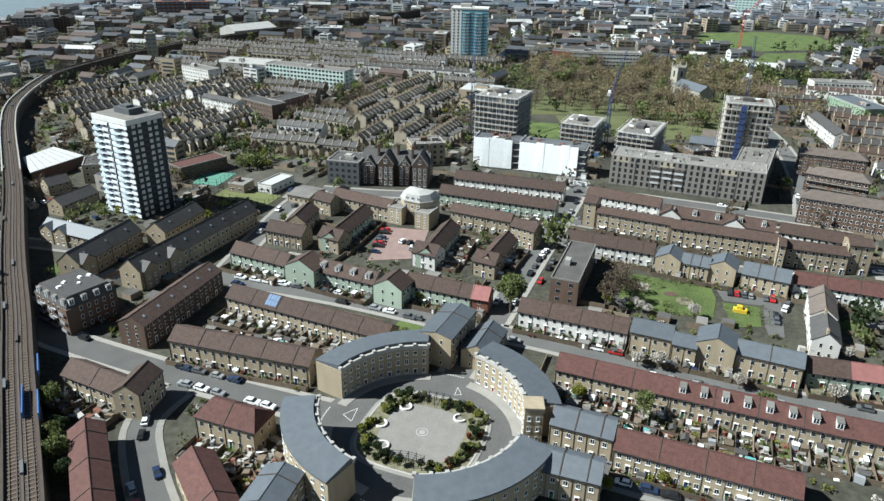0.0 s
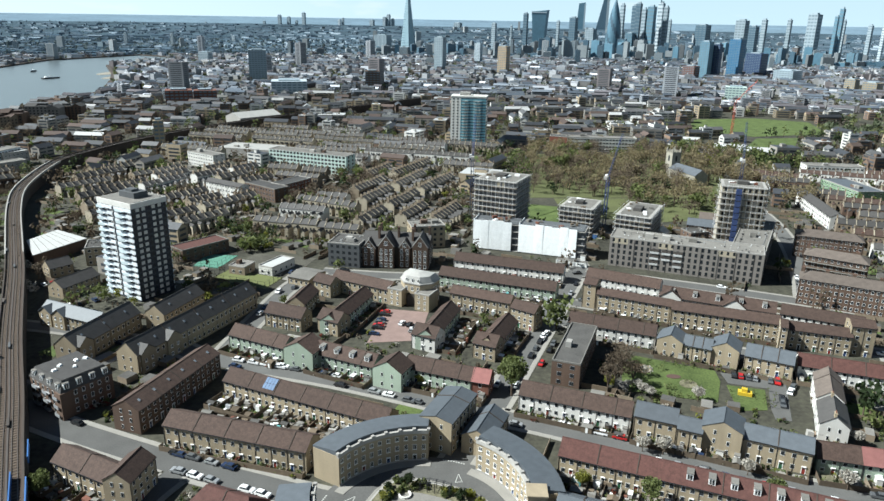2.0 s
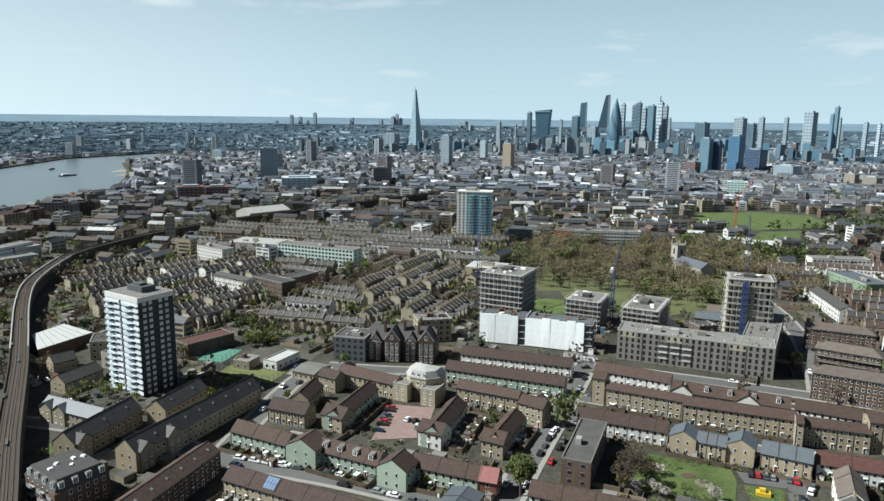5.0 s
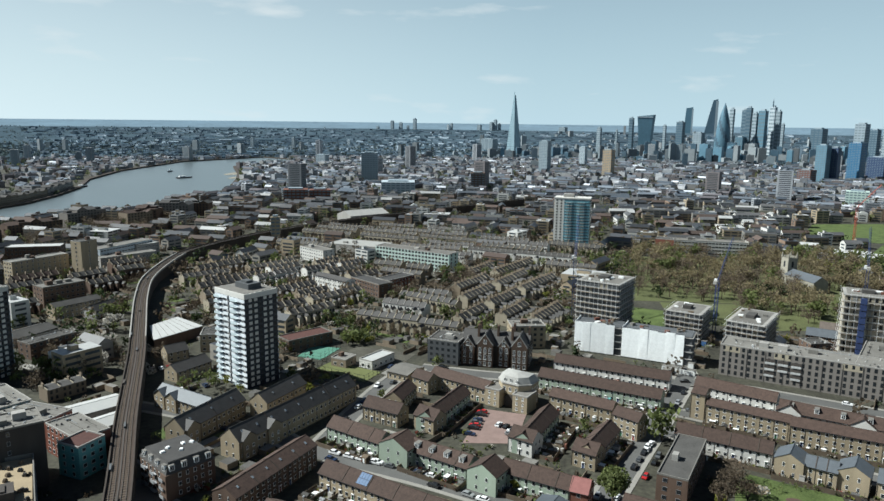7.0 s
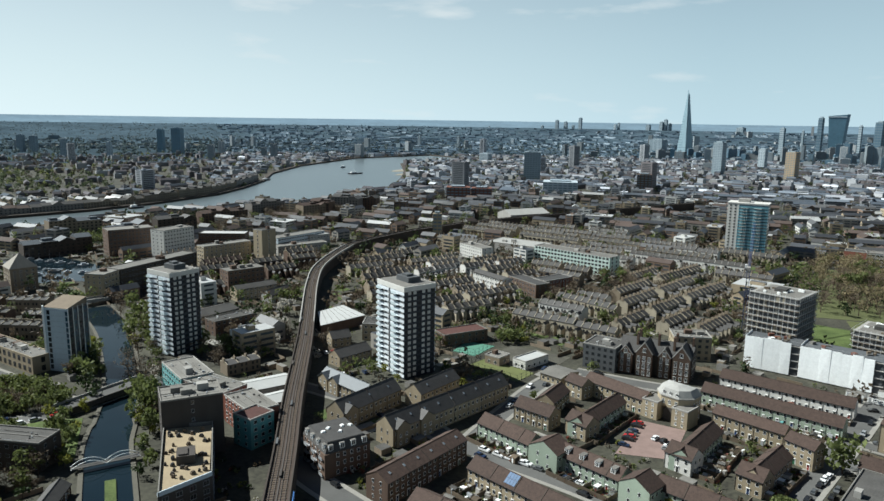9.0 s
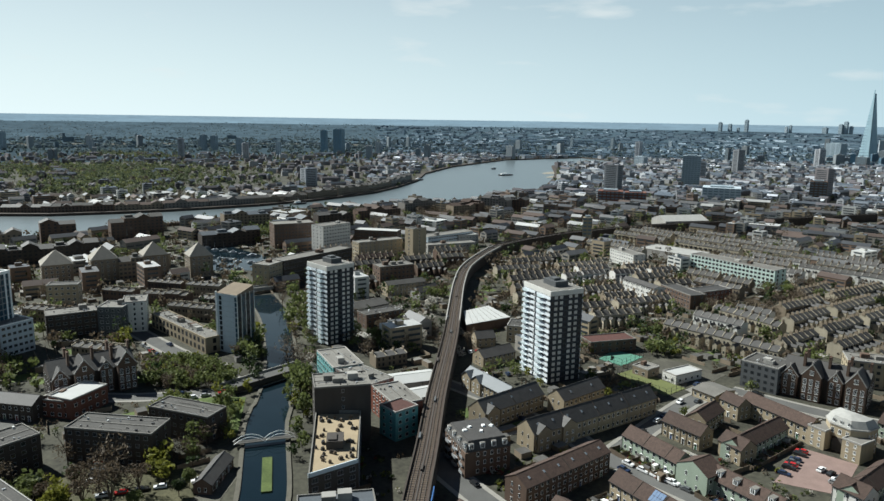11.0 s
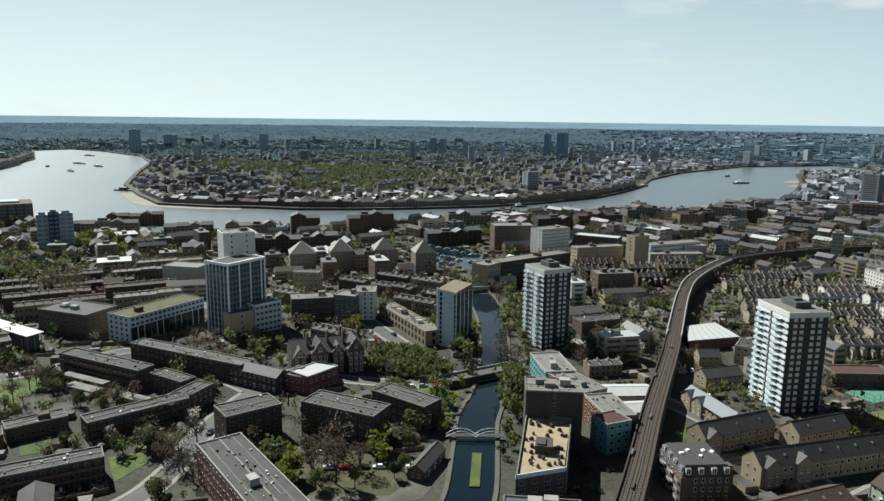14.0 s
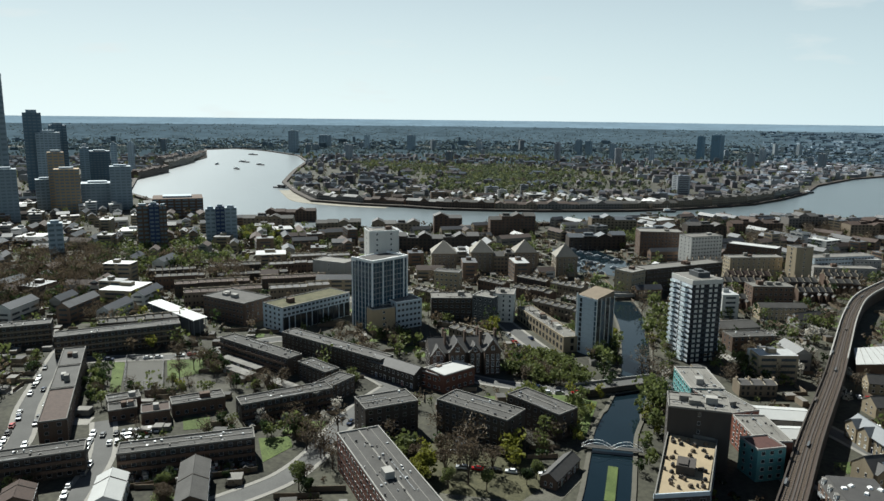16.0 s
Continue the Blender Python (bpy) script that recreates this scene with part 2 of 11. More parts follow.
def part(name, b, mats, parent=None, label="", at=None):
    me = b if isinstance(b, bpy.types.Mesh) else b.mesh(name, mats if isinstance(mats, (list, tuple)) else [mats])
    ob = new(name, me)
    ob.parent = parent
    if at is not None:
        ob.matrix_basis = at
    return tagged(ob, label)


def thing(name, x, y, ang=0.0, z=0.0, label="", category="", group="", kind=""):
    if 0 < len(label.split()) < 4:
        label += " with weathered walls"
    ob = new(name)
    ob.empty_display_size = 0.5
    ob.matrix_basis = pose(x, y, z, 0, 0, ang)
    return tagged(ob, label, category, group, kind)


def turn(x, y, z=0.0, ang=0.0, s=1.0):
    return pose(x, y, z, 0, 0, ang) @ Matrix.Diagonal((s, s, s, 1))


SHARED = {}


def window_mesh(w, h, frame_mat=white, glass_mat=glass, bars=1):
    """A framed window that stands in its wall: frame, panes, sill. Its back lies at y=0, it faces -y."""
    key = (round(w, 2), round(h, 2), frame_mat.name, glass_mat.name, bars)
    if key not in SHARED:
        b, f = Build(), 0.09
        if bars < 0:      # far off: a frame and a pane
            b.box(-w / 2, -0.04, -0.08, w / 2, 0.08, h, 0).box(-w / 2 + f, -0.08, f, w / 2 - f, -0.03, h - f, 1)
            SHARED[key] = b.mesh("window", [frame_mat, glass_mat])
            return SHARED[key]
        b.box(-w / 2, -0.02, 0, w / 2, 0.10, h, 1)
        for x0, z0, x1, z1 in ((-w / 2, 0, -w / 2 + f, h), (w / 2 - f, 0, w / 2, h), (-w / 2, h - f, w / 2, h), (-w / 2, 0, w / 2, f)):
            b.box(x0, -0.07, z0, x1, 0.0, z1, 0)
        for i in range(bars):
            x = -w / 2 + w * (i + 1) / (bars + 1)
            b.box(x - 0.035, -0.06, 0, x + 0.035, 0.0, h, 0)
        b.box(-w / 2 - 0.08, -0.14, -0.10, w / 2 + 0.08, 0.02, 0.0, 0)
        SHARED[key] = b.mesh("window", [frame_mat, glass_mat])
    return SHARED[key]


def door_mesh(colour):
    key = ("door", colour.name)
    if key not in SHARED:
        b = Build()
        b.box(-0.45, -0.05, 0, 0.45, 0.1, 2.05, 0)
        b.box(-0.6, -0.10, 0, -0.45, 0.1, 2.2, 1)
        b.box(0.45, -0.10, 0, 0.6, 0.1, 2.2, 1)
        b.box(-0.6, -0.35, 2.2, 0.6, 0.1, 2.38, 1)
        b.box(-0.25, -0.06, 1.3, 0.25, 0.0, 1.85, 2)
        SHARED[key] = b.mesh("door", [colour, white, glass])
    return SHARED[key]


DOORS = [paint("door_blue", (0.03, 0.06, 0.16)), paint("door_black", (0.02, 0.02, 0.02)), paint("door_green", (0.03, 0.10, 0.05)), paint("door_red", (0.22, 0.03, 0.02))]


NEAR = 150.0    # windows further off than this are joined, a wall at a time


def joined(parent, me, poses):
    """All the windows of one far or hidden wall in one mesh."""
    b = Build()
    vs = [v.co.copy() for v in me.vertices]
    fs = [tuple(p.vertices) for p in me.polygons]
    ms = [p.material_index for p in me.polygons]
    for m in poses:
        k = len(b.v)
        b.v.extend(tuple(m @ v) for v in vs)
        b.f.extend(tuple(i + k for i in f) for f in fs)
        b.m.extend(ms)
    tagged(part("window_set", b, list(me.materials), parent), kind="stuff")


def face_windows(parent, x0, x1, y, z0, storeys, pitch, w=1.0, h=1.3, flip=False, side=None, rise=2.75, frame_mat=white, doors=False, bars=1):
    """Rows of windows on one wall of a thing; side 'l' or 'r' puts them on the end walls, at x = y."""
    n = max(1, int((x1 - x0) / pitch))
    st = (x1 - x0) / n
    far = flip or parent.matrix_basis.translation.length > NEAR
    me = window_mesh(w, h, frame_mat, glass, bars if not far else -1)
    poses = []
    for s in range(storeys):
        for i in range(n):
            u = x0 + st * (i + 0.5)
            z = z0 + s * rise
            if side == "l":
                m = pose(y, u, z, 0, 0, -90)
            elif side == "r":
                m = pose(y, u, z, 0, 0, 90)
            elif flip:
                m = pose(u, y, z, 0, 0, 180)
            else:
                m = pose(u, y, z)
            if doors and s == 0 and i % 2 == 1 and side is None:
                part("door", door_mesh(DOORS[(i // 2 + int(abs(x1))) % 4]), None, parent, at=m @ pose(0, 0, -z0 + 0.1))
            elif far:
                poses.append(m)
            else:
                part("window", me, None, parent, at=m)
    if poses:
        joined(parent, me, poses)


def chimney(parent, x, y, z0, z1, wall, w=1.5, d=0.7, pots=4):
    key = ("chimney", round(w, 1), round(d, 1), round(z1 - z0, 1), wall.name)
    if key not in SHARED:
        b, h = Build(), z1 - z0
        b.box(-w / 2, -d / 2, 0, w / 2, d / 2, h, 0)
        b.box(-w / 2 - 0.08, -d / 2 - 0.08, h - 0.35, w / 2 + 0.08, d / 2 + 0.08, h - 0.15, 0)
        for i in range(pots):
            px = -w / 2 + w * (i + 0.5) / pots
            b.tube((px, 0, h), (px, 0, h + 0.45), 0.14, 0.11, 6, 1)
        SHARED[key] = b.mesh("chimney", [wall, redbrick])
    part("chimney", SHARED[key], None, parent, at=pose(x, y, z0))


def gable_shell(L, D, E, R, hip=0.0):
    """Walls of a pitched-roof range, ridge along x."""
    b = Build()
    ring = [(0, 0), (L, 0), (L, D), (0, D)]
    if hip > 0:
        b.poly(ring, 0, E)
    else:
        b.face([(0, 0, 0), (L, 0, 0), (L, 0, E), (0, 0, E)]).face([(L, D, 0), (0, D, 0), (0, D, E), (L, D, E)])
        b.face([(L, 0, 0), (L, D, 0), (L, D, E), (L, D / 2, E + R), (L, 0, E)]).face([(0, D, 0), (0, 0, 0), (0, 0, E), (0, D / 2, E + R), (0, D, E)])
        b.face([(0, 0, E), (L, 0, E), (L, D / 2, E + R), (0, D / 2, E + R)]).face([(L, D, E), (0, D, E), (0, D / 2, E + R), (L, D / 2, E + R)])
    return b


def roof_slabs(L, D, E, R, hip=0.0, over=0.35, t=0.16):
    b, k = Build(), R / (D / 2)
    z, o = E + 0.17, over
    zz = z - o * k
    if hip > 0:
        h = min(hip, L / 2 - 0.2)
        A, B, C, Dd = (-o, -o, zz), (L + o, -o, zz), (L + o, D + o, zz), (-o, D + o, zz)
        P, Q = (h, D / 2, z + R), (L - h, D / 2, z + R)
        b.slope(A, B, Q, P, t).slope(C, Dd, P, Q, t)
        for tri in ((B, C, Q), (Dd, A, P)):
            b.hull([(x, y, w - t) for x, y, w in tri], list(tri))
        b.tube(P, Q, 0.12, n=5)
    else:
        o2 = 0.12
        b.slope((-o2, -o, zz), (L + o2, -o, zz), (L + o2, D / 2, z + R), (-o2, D / 2, z + R), t)
        b.slope((L + o2, D + o, zz), (-o2, D + o, zz), (-o2, D / 2, z + R), (L + o2, D / 2, z + R), t)
        b.tube((-o2, D / 2, z + R), (L + o2, D / 2, z + R), 0.13, n=5)
    return b


def row(x, y, ang, L, D, E, R, wall=stock, roof=tile_brown, houses=6, storeys=2, hip=0.0, doors=True, dormers=0, chim=False, cross=(), rooflights=0, galleries=False, label="", pitch=2.6, ends=True, back=True, wall2=None, frame_mat=white, seams=True, name="terrace", turned=False):
    """A terrace or a single pitched-roof house: x, y is the left corner of the front wall, ang the direction of that wall."""
    if turned:      # the gable end faces the street
        ox, oy = rot(ang, L, 0)
        x, y, ang, L, D = x + ox, y + oy, ang + 90, D, L
    claim(x, y, ang, L, D)
    ob = thing(name, x, y, ang, label=label or "two-storey terrace of brick houses with a tiled pitched roof", category="houses" if houses > 1 else "house", group="rows of houses")
    part("wall", gable_shell(L, D, E, R, hip), wall, ob)
    part("roof", roof_slabs(L, D, E, R, hip), roof, ob)
    rise = E / storeys
    hgt = min(1.45, rise - 1.35)
    face_windows(ob, 0.4, L - 0.4, 0.0, 0.95, storeys, pitch, 1.15, hgt, rise=rise, doors=doors, frame_mat=frame_mat)
    if back:
        face_windows(ob, 0.4, L - 0.4, D, 0.95, storeys, pitch * 1.5, 1.1, hgt, flip=True, rise=rise, frame_mat=frame_mat)
    if ends:
        face_windows(ob, D * 0.15, D * 0.85, 0.0, 0.95, storeys, D * 0.34, 0.8, hgt, side="l", rise=rise, frame_mat=frame_mat)
        face_windows(ob, D * 0.15, D * 0.85, L, 0.95, storeys, D * 0.34, 0.8, hgt, side="r", rise=rise, frame_mat=frame_mat)
    gutter = Build()
    gutter.box(-0.1, -0.46, E - 0.30, L + 0.1, -0.30, E - 0.16)
    for i in range(houses + 1):
        gutter.box(L * i / houses * 0.98 + 0.1, -0.12, 0, L * i / houses * 0.98 + 0.22, 0.0, E - 0.2)
    part("gutter", gutter, dark_metal, ob)
    st = L / houses
    for i in range(houses + 1):
        if seams and 0 < i < houses and i % 2 == 0 and math.hypot(x, y) < 270:
            s = Build()
            for sy in (0, 1):
                y0, y1 = (-0.2, D / 2) if sy == 0 else (D + 0.2, D / 2)
                z0 = E + 0.17 - 0.2 * R / (D / 2)
                s.hull([(i * st - 0.13, y0, z0 - 0.1), (i * st + 0.13, y0, z0 - 0.1), (i * st + 0.13, y1, E + R), (i * st - 0.13, y1, E + R)],
                       [(i * st - 0.13, y0, z0 + 0.16), (i * st + 0.13, y0, z0 + 0.16), (i * st + 0.13, y1, E + R + 0.36), (i * st - 0.13, y1, E + R + 0.36)])
            part("party_wall", s, sootbrick, ob)
        if chim and i % 2 == 0:
            cx = min(max(i * st, 0.9), L - 0.9)
            chimney(ob, cx, D / 2 + 0.3, E + R * 0.7, E + R + 1.25, wall if wall not in (render_white, render_green) else stock)
    if galleries:
        for s in range(1, storeys):
            part("gallery", Build().box(0.3, -1.25, s * rise - 0.12, L - 0.3, -0.02, s * rise + 0.05).box(0.3, -1.25, s * rise + 0.05, L - 0.3, -1.17, s * rise + 0.22).box(0.3, -1.25, s * rise + 0.9, L - 0.3, -1.17, s * rise + 0.98), felt_light if E > 10 else stockdark, ob)
    for u in cross:      # gables across the front
        cross_gable(ob, u, 9.0 if wall == render_white else 6.4, D, E, R, wall, roof)
    if rooflights:
        tilt = math.degrees(math.atan2(R, D / 2))
        key = ("rooflight", 0)
        if key not in SHARED:
            SHARED[key] = Build().box(-0.36, -0.5, -0.1, 0.36, 0.5, 0.1, 0).box(-0.28, -0.42, 0.1, 0.28, 0.42, 0.14, 1).mesh("rooflight", [grey_paint, skylight_glass])
        for i in range(rooflights):
            part("rooflight", SHARED[key], None, ob, at=pose(L * (i + 0.5) / rooflights, D * 0.25, E + 0.2 + R * 0.5, tilt, 0, 0))
    for i in range(dormers):
        dx = L * (i + 0.5) / dormers
        dormer(ob, dx, D * 0.13, E + 0.17 + R * 0.26, R * 0.6, D * 0.34)
    return ob


def cross_gable(parent, u, w, D, E, R, wall, roof):
    """A gabled bay that stands a little before the front wall, its ridge running back to the main one."""
    r = min(R, w * 0.36)
    g = Build().box(u - w / 2, -0.9, 0, u + w / 2, 0.4, E)
    g.hull([(u - w / 2, -0.9, E), (u + w / 2, -0.9, E), (u + w / 2, D / 2, E), (u - w / 2, D / 2, E)], [(u - 0.03, -0.9, E + r), (u + 0.03, -0.9, E + r), (u + 0.03, D / 2, E + r), (u - 0.03, D / 2, E + r)])
    part("gable", g, wall, parent)
    s = Build()
    s.slope((u - w / 2 - 0.3, -1.2, E - 0.1), (u, -1.2, E + r + 0.18), (u, D / 2, E + r + 0.18), (u - w / 2 - 0.3, D / 2, E - 0.1), -0.14)
    s.slope((u, -1.2, E + r + 0.18), (u + w / 2 + 0.3, -1.2, E - 0.1), (u + w / 2 + 0.3, D / 2, E - 0.1), (u, D / 2, E + r + 0.18), -0.14)
    part("gable_roof", s, roof, parent)
    for z in (1.0, 3.9):
        for o in (-1.5, 1.5):
            if z + 1.4 < E + 0.3:
                part("window", window_mesh(1.0, 1.3), None, parent, at=pose(u + o, -0.9, z))


def dormer(parent, x, y, z, h, d, w=1.7, wall=None):
    key = ("dormer", round(h, 1), round(d, 1), w)
    if key not in SHARED:
        b = Build()
        b.box(-w / 2, 0, -0.3, w / 2, d, h, 0, 1)
        b.box(-w / 2 - 0.08, -0.12, h, w / 2 + 0.08, d, h + 0.1, 1)
        b.box(-w / 2 + 0.28, -0.05, 0.25, w / 2 - 0.28, 0.05, h - 0.28, 2)
        b.box(-0.06, -0.09, 0.1, 0.06, 0.0, h - 0.08, 0)
        SHARED[key] = b.mesh("dormer", [white, felt_light, glass])
    part("dormer", SHARED[key], None, parent, at=pose(x, y, z))


def block(x, y, ang, L, D, Hh, wall=brownbrick, roof=felt, storeys=4, label="", pitch=3.0, w=1.5, h=1.4, balcony=False, plant=1, rail=0.97, parapet=0.6, frame_mat=white, bands=None, name="apartment_block", back=True, ends=True, category="building", bars=1, cope=concrete, seed=0):
    """A flat-roofed block with parapet, coping, windows, and boxes on the roof."""
    rnd = random.Random(int(x * 7 + y * 13) + seed)
    claim(x, y, ang, L, D)
    if wall in (sootbrick, brownbrick, darkwall):
        frame_mat, cope = (grey_paint if frame_mat == white else frame_mat), (felt_light if cope == concrete else cope)
    ob = thing(name, x, y, ang, label=label or "flat-roofed brick apartment block", category=category, group="blocks of flats")
    b = Build()
    b.box(0, 0, 0, L, D, Hh, 0)
    part("wall", b, wall, ob)
    b = Build()
    b.box(0.3, 0.3, Hh, L - 0.3, D - 0.3, Hh + 0.12)
    part("roof", b, roof, ob)
    b, p = Build(), parapet
    for q in ((-0.05, -0.05, L + 0.05, 0.3), (-0.05, D - 0.3, L + 0.05, D + 0.05), (-0.05, 0.3, 0.3, D - 0.3), (L - 0.3, 0.3, L + 0.05, D - 0.3)):
        b.box(q[0], q[1], Hh + 0.01, q[2], q[3], Hh + p)
    part("parapet", b, cope, ob)
    rise = Hh / storeys
    hh = min(h, rise - 1.1)
    face_windows(ob, 0.5, L - 0.5, 0.0, 0.95, storeys, pitch, w, hh, rise=rise, frame_mat=frame_mat, bars=bars)
    if back:
        face_windows(ob, 0.5, L - 0.5, D, 0.95, storeys, pitch * 1.6, w, hh, flip=True, rise=rise, frame_mat=frame_mat, bars=bars)
    if ends:
        for sd, xx in (("l", 0.0), ("r", L)):
            face_windows(ob, 0.8, D - 0.8, xx, 0.95, storeys, pitch * 1.3, w * 0.8, hh, side=sd, rise=rise, frame_mat=frame_mat, bars=bars)
    if balcony:
        for s in range(1, storeys):
            bb = Build()
            bb.box(0.2, -1.3, s * rise - 0.1, L - 0.2, -0.02, s * rise + 0.08)
            bb.box(0.2, -1.3, s * rise + 0.08, L - 0.2, -1.2, s * rise + 0.08 + rail)
            part("balcony", bb, bands or concrete, ob)
    if x * x + y * y < 112000 and L > 12 and roof in (felt, felt_light):      # seams and vents on the flat roof
        part("roof_seam", Build().box(0.6, D * 0.48, Hh + 0.12, L - 0.6, D * 0.52, Hh + 0.34).box(0.6, D * 0.2, Hh + 0.12, L - 0.6, D * 0.215, Hh + 0.2).box(0.6, D * 0.78, Hh + 0.12, L - 0.6, D * 0.795, Hh + 0.2), felt_light, ob)
    if x * x + y * y < 190000 and L > 10 and roof in (felt, felt_light):      # vents, pipes and hatches
        kit = Build()
        for i in range(int(L * D / 22)):
            u, v, a, h = rnd.uniform(0.8, L - 1.4), rnd.uniform(0.8, D - 1.2), rnd.uniform(0.2, 0.75), rnd.uniform(0.25, 0.8)
            kit.box(u, v, Hh + 0.12, u + a, v + a * rnd.uniform(0.6, 1.6), Hh + 0.12 + h, rnd.randrange(4))
        for i in range(2):
            u, v = rnd.uniform(1, L * 0.5), rnd.uniform(1, D - 1.5)
            kit.box(u, v, Hh + 0.2, u + L * 0.35, v + 0.16, Hh + 0.36, i)
        tagged(part("roof_clutter", kit, [grey_paint, felt_light, galvanised, dark_metal], ob), kind="stuff")
    for i in range(plant):
        px, py = rnd.uniform(0.15, 0.7) * L, rnd.uniform(0.25, 0.5) * D
        bb = Build()
        bb.box(px, py, Hh + 0.12, px + min(4.0, L * 0.2), py + min(3.0, D * 0.3), Hh + rnd.uniform(1.5, 2.8))
        part("plant_room", bb, rnd.choice([felt_light, concrete, brownbrick]), ob)
    return ob


def slim_tower(x, y, ang, L, D, Hh):
    """A slim tower: smooth pale blue panels with one dark glazed slot, striped dark glazing round the corner, a tan raked roof."""
    claim(x, y, ang, L, D)
    ob = thing("residential_tower", x, y, ang, label="slim canal-side tower of pale blue panels and dark glazing", category="tower block", group="blocks of flats")
    part("core", Build().box(0, 0, 0, L, D, Hh), bluepale, ob)
    part("roof", Build().hull([(0.2, 0.2, Hh), (L - 0.2, 0.2, Hh), (L - 0.2, D, Hh), (0.2, D, Hh)], [(0.2, 0.2, Hh + 0.3), (L - 0.2, 0.2, Hh + 0.3), (L - 0.2, D, Hh + 3.2), (0.2, D, Hh + 3.2)]), stockdark, ob)
    part("corner_fin", Build().box(-0.3, -0.3, 0, 0.5, 0.3, Hh + 1), white, ob)
    fl = 11
    for s in range(fl):
        z = 1.0 + s * (Hh - 1.5) / fl
        part("slot_pane", Build().box(2.0, -0.12, z, 3.6, 0, z + 2.1), glass, ob)
        part("panel_joint", Build().box(3.7, -0.04, z + 2.3, L - 1.4, 0, z + 2.38), grey_paint, ob)
        part("corner_pane", Build().box(L - 1.3, -0.12, z, L, 0, z + 2.2), blueglass, ob)
        for k in range(4):
            part("pane", Build().box(L, 0.5 + 3.2 * k, z, L + 0.14, 2.6 + 3.2 * k, z + 2.2), blueglass if k % 2 else glass, ob)
    part("side_panel", Build().box(L, 0.2, 0, L + 0.08, D, Hh), darkwall, ob)
    for k in range(5):
        part("fin", Build().box(L, 3.15 * k - 0.22 + 0.2, 0, L + 0.4, 3.15 * k + 0.2, Hh + 0.4), white, ob)
    return ob


def glazed_tower(x, y, ang, L, D, Hh):
    """A glazed tower: dark blue glass behind white mullions, floor lines and a white frame."""
    claim(x, y, ang, L, D)
    ob = thing("residential_tower", x, y, ang, label="glazed blue-grey residential tower with white frame", category="tower block", group="blocks of flats")
    part("glazing", Build().box(0, 0, 0, L, D, Hh), blueglass, ob)
    part("roof", Build().box(0.5, 0.5, Hh, L - 0.5, D - 0.5, Hh + 0.2), felt, ob)
    part("frame", Build().box(-0.3, -0.4, 0, 0.5, 0.4, Hh + 1.2).box(L - 0.5, -0.4, 0, L + 0.3, 0.4, Hh + 1.2).box(-0.3, -0.45, Hh - 0.2, L + 0.3, 0.4, Hh + 1.3).box(-0.35, 0.4, Hh - 0.2, 0.3, D, Hh + 1.3).box(L - 0.3, 0.4, Hh - 0.2, L + 0.35, D, Hh + 1.3), white, ob)
    n, m, fl = max(3, round(L / 2.6)), max(3, round(D / 3.2)), int(Hh / 3.0)
    for i in range(1, n):
        part("mullion", Build().box(L * i / n - (0.42 if i % 3 == 0 else 0.1), -0.25, 0, L * i / n + (0.42 if i % 3 == 0 else 0.1), 0, Hh), white if i % 3 == 0 else grey_paint, ob)
    for i in range(1, m):
        for xx, s in ((0, -1), (L, 1)):
            part("mullion", Build().box(min(xx, xx + 0.25 * s), D * i / m - 0.15, 0, max(xx, xx + 0.25 * s), D * i / m + 0.15, Hh), white, ob)
    for k in range(fl):
        z = Hh * k / fl
        part("floor_line", Build().box(0.3, -0.15, z, L - 0.3, 0, z + 0.35).box(-0.15, 0.3, z, 0, D - 0.3, z + 0.35).box(L, 0.3, z, L + 0.15, D - 0.3, z + 0.35), grey_paint, ob)
    return ob
wrap = mat("scaffold_sheeting", (0.88, 0.89, 0.88), 0.7, 0.10, 0.5, 1.2, bump=0.6)
slatewall = mat("dark_grey_cladding", (0.10, 0.105, 0.11), 0.7, 0.15, 0.4, 2.0)
tealwall = mat("pale_green_cladding", (0.42, 0.52, 0.47), 0.6, 0.1, 0.4, 2.0)
greenwall = mat("green_cladding", (0.16, 0.24, 0.15), 0.7, 0.12, 0.4, 2.0)
bluepale = mat("pale_blue_cladding", (0.48, 0.54, 0.58), 0.6, 0.1, 0.4, 2.0)
darkwall = mat("dark_brick", (0.075, 0.065, 0.058), 0.9, 0.2, 0.4, 5.0, streak=True)
stockdark = mat("sooty_stock_brick", (0.225, 0.180, 0.130), 0.9, 0.2, 0.4, 5.0, streak=True)
city_ground = mat("city_ground", (0.030, 0.028, 0.022), 0.95, 0.5, 0.05, 0.5, second=(0.058, 0.056, 0.040))

# ---------------------------------------------------------------- footprints, to keep things from standing in one another
CELL, TAKEN = 6.0, set()


def claim(x, y, ang, L, D, pad=1.5):
    """Marks the ground under a building."""
    c, s = math.cos(radians(ang)), math.sin(radians(ang))
    u = -pad
    while u <= L + pad:
        w = -pad
        while w <= D + pad:
            TAKEN.add((round((x + u * c - w * s) / CELL), round((y + u * s + w * c) / CELL)))
            w += 2.5
        u += 2.5


def free(x, y, ang=0.0, L=0.0, D=0.0):
    c, s = math.cos(radians(ang)), math.sin(radians(ang))
    u = 0.0
    while u <= L + 0.1:
        w = 0.0
        while w <= D + 0.1:
            if (round((x + u * c - w * s) / CELL), round((y + u * s + w * c) / CELL)) in TAKEN:
                return False
            w += 4.0
        u += 4.0
    return True


def inside(ring, x, y):
    hit, n = False, len(ring)
    for i in range(n):
        (ax, ay), (bx, by) = ring[i], ring[i - 1]
        if (ay > y) != (by > y) and x < (bx - ax) * (y - ay) / (by - ay) + ax:
            hit = not hit
    return hit


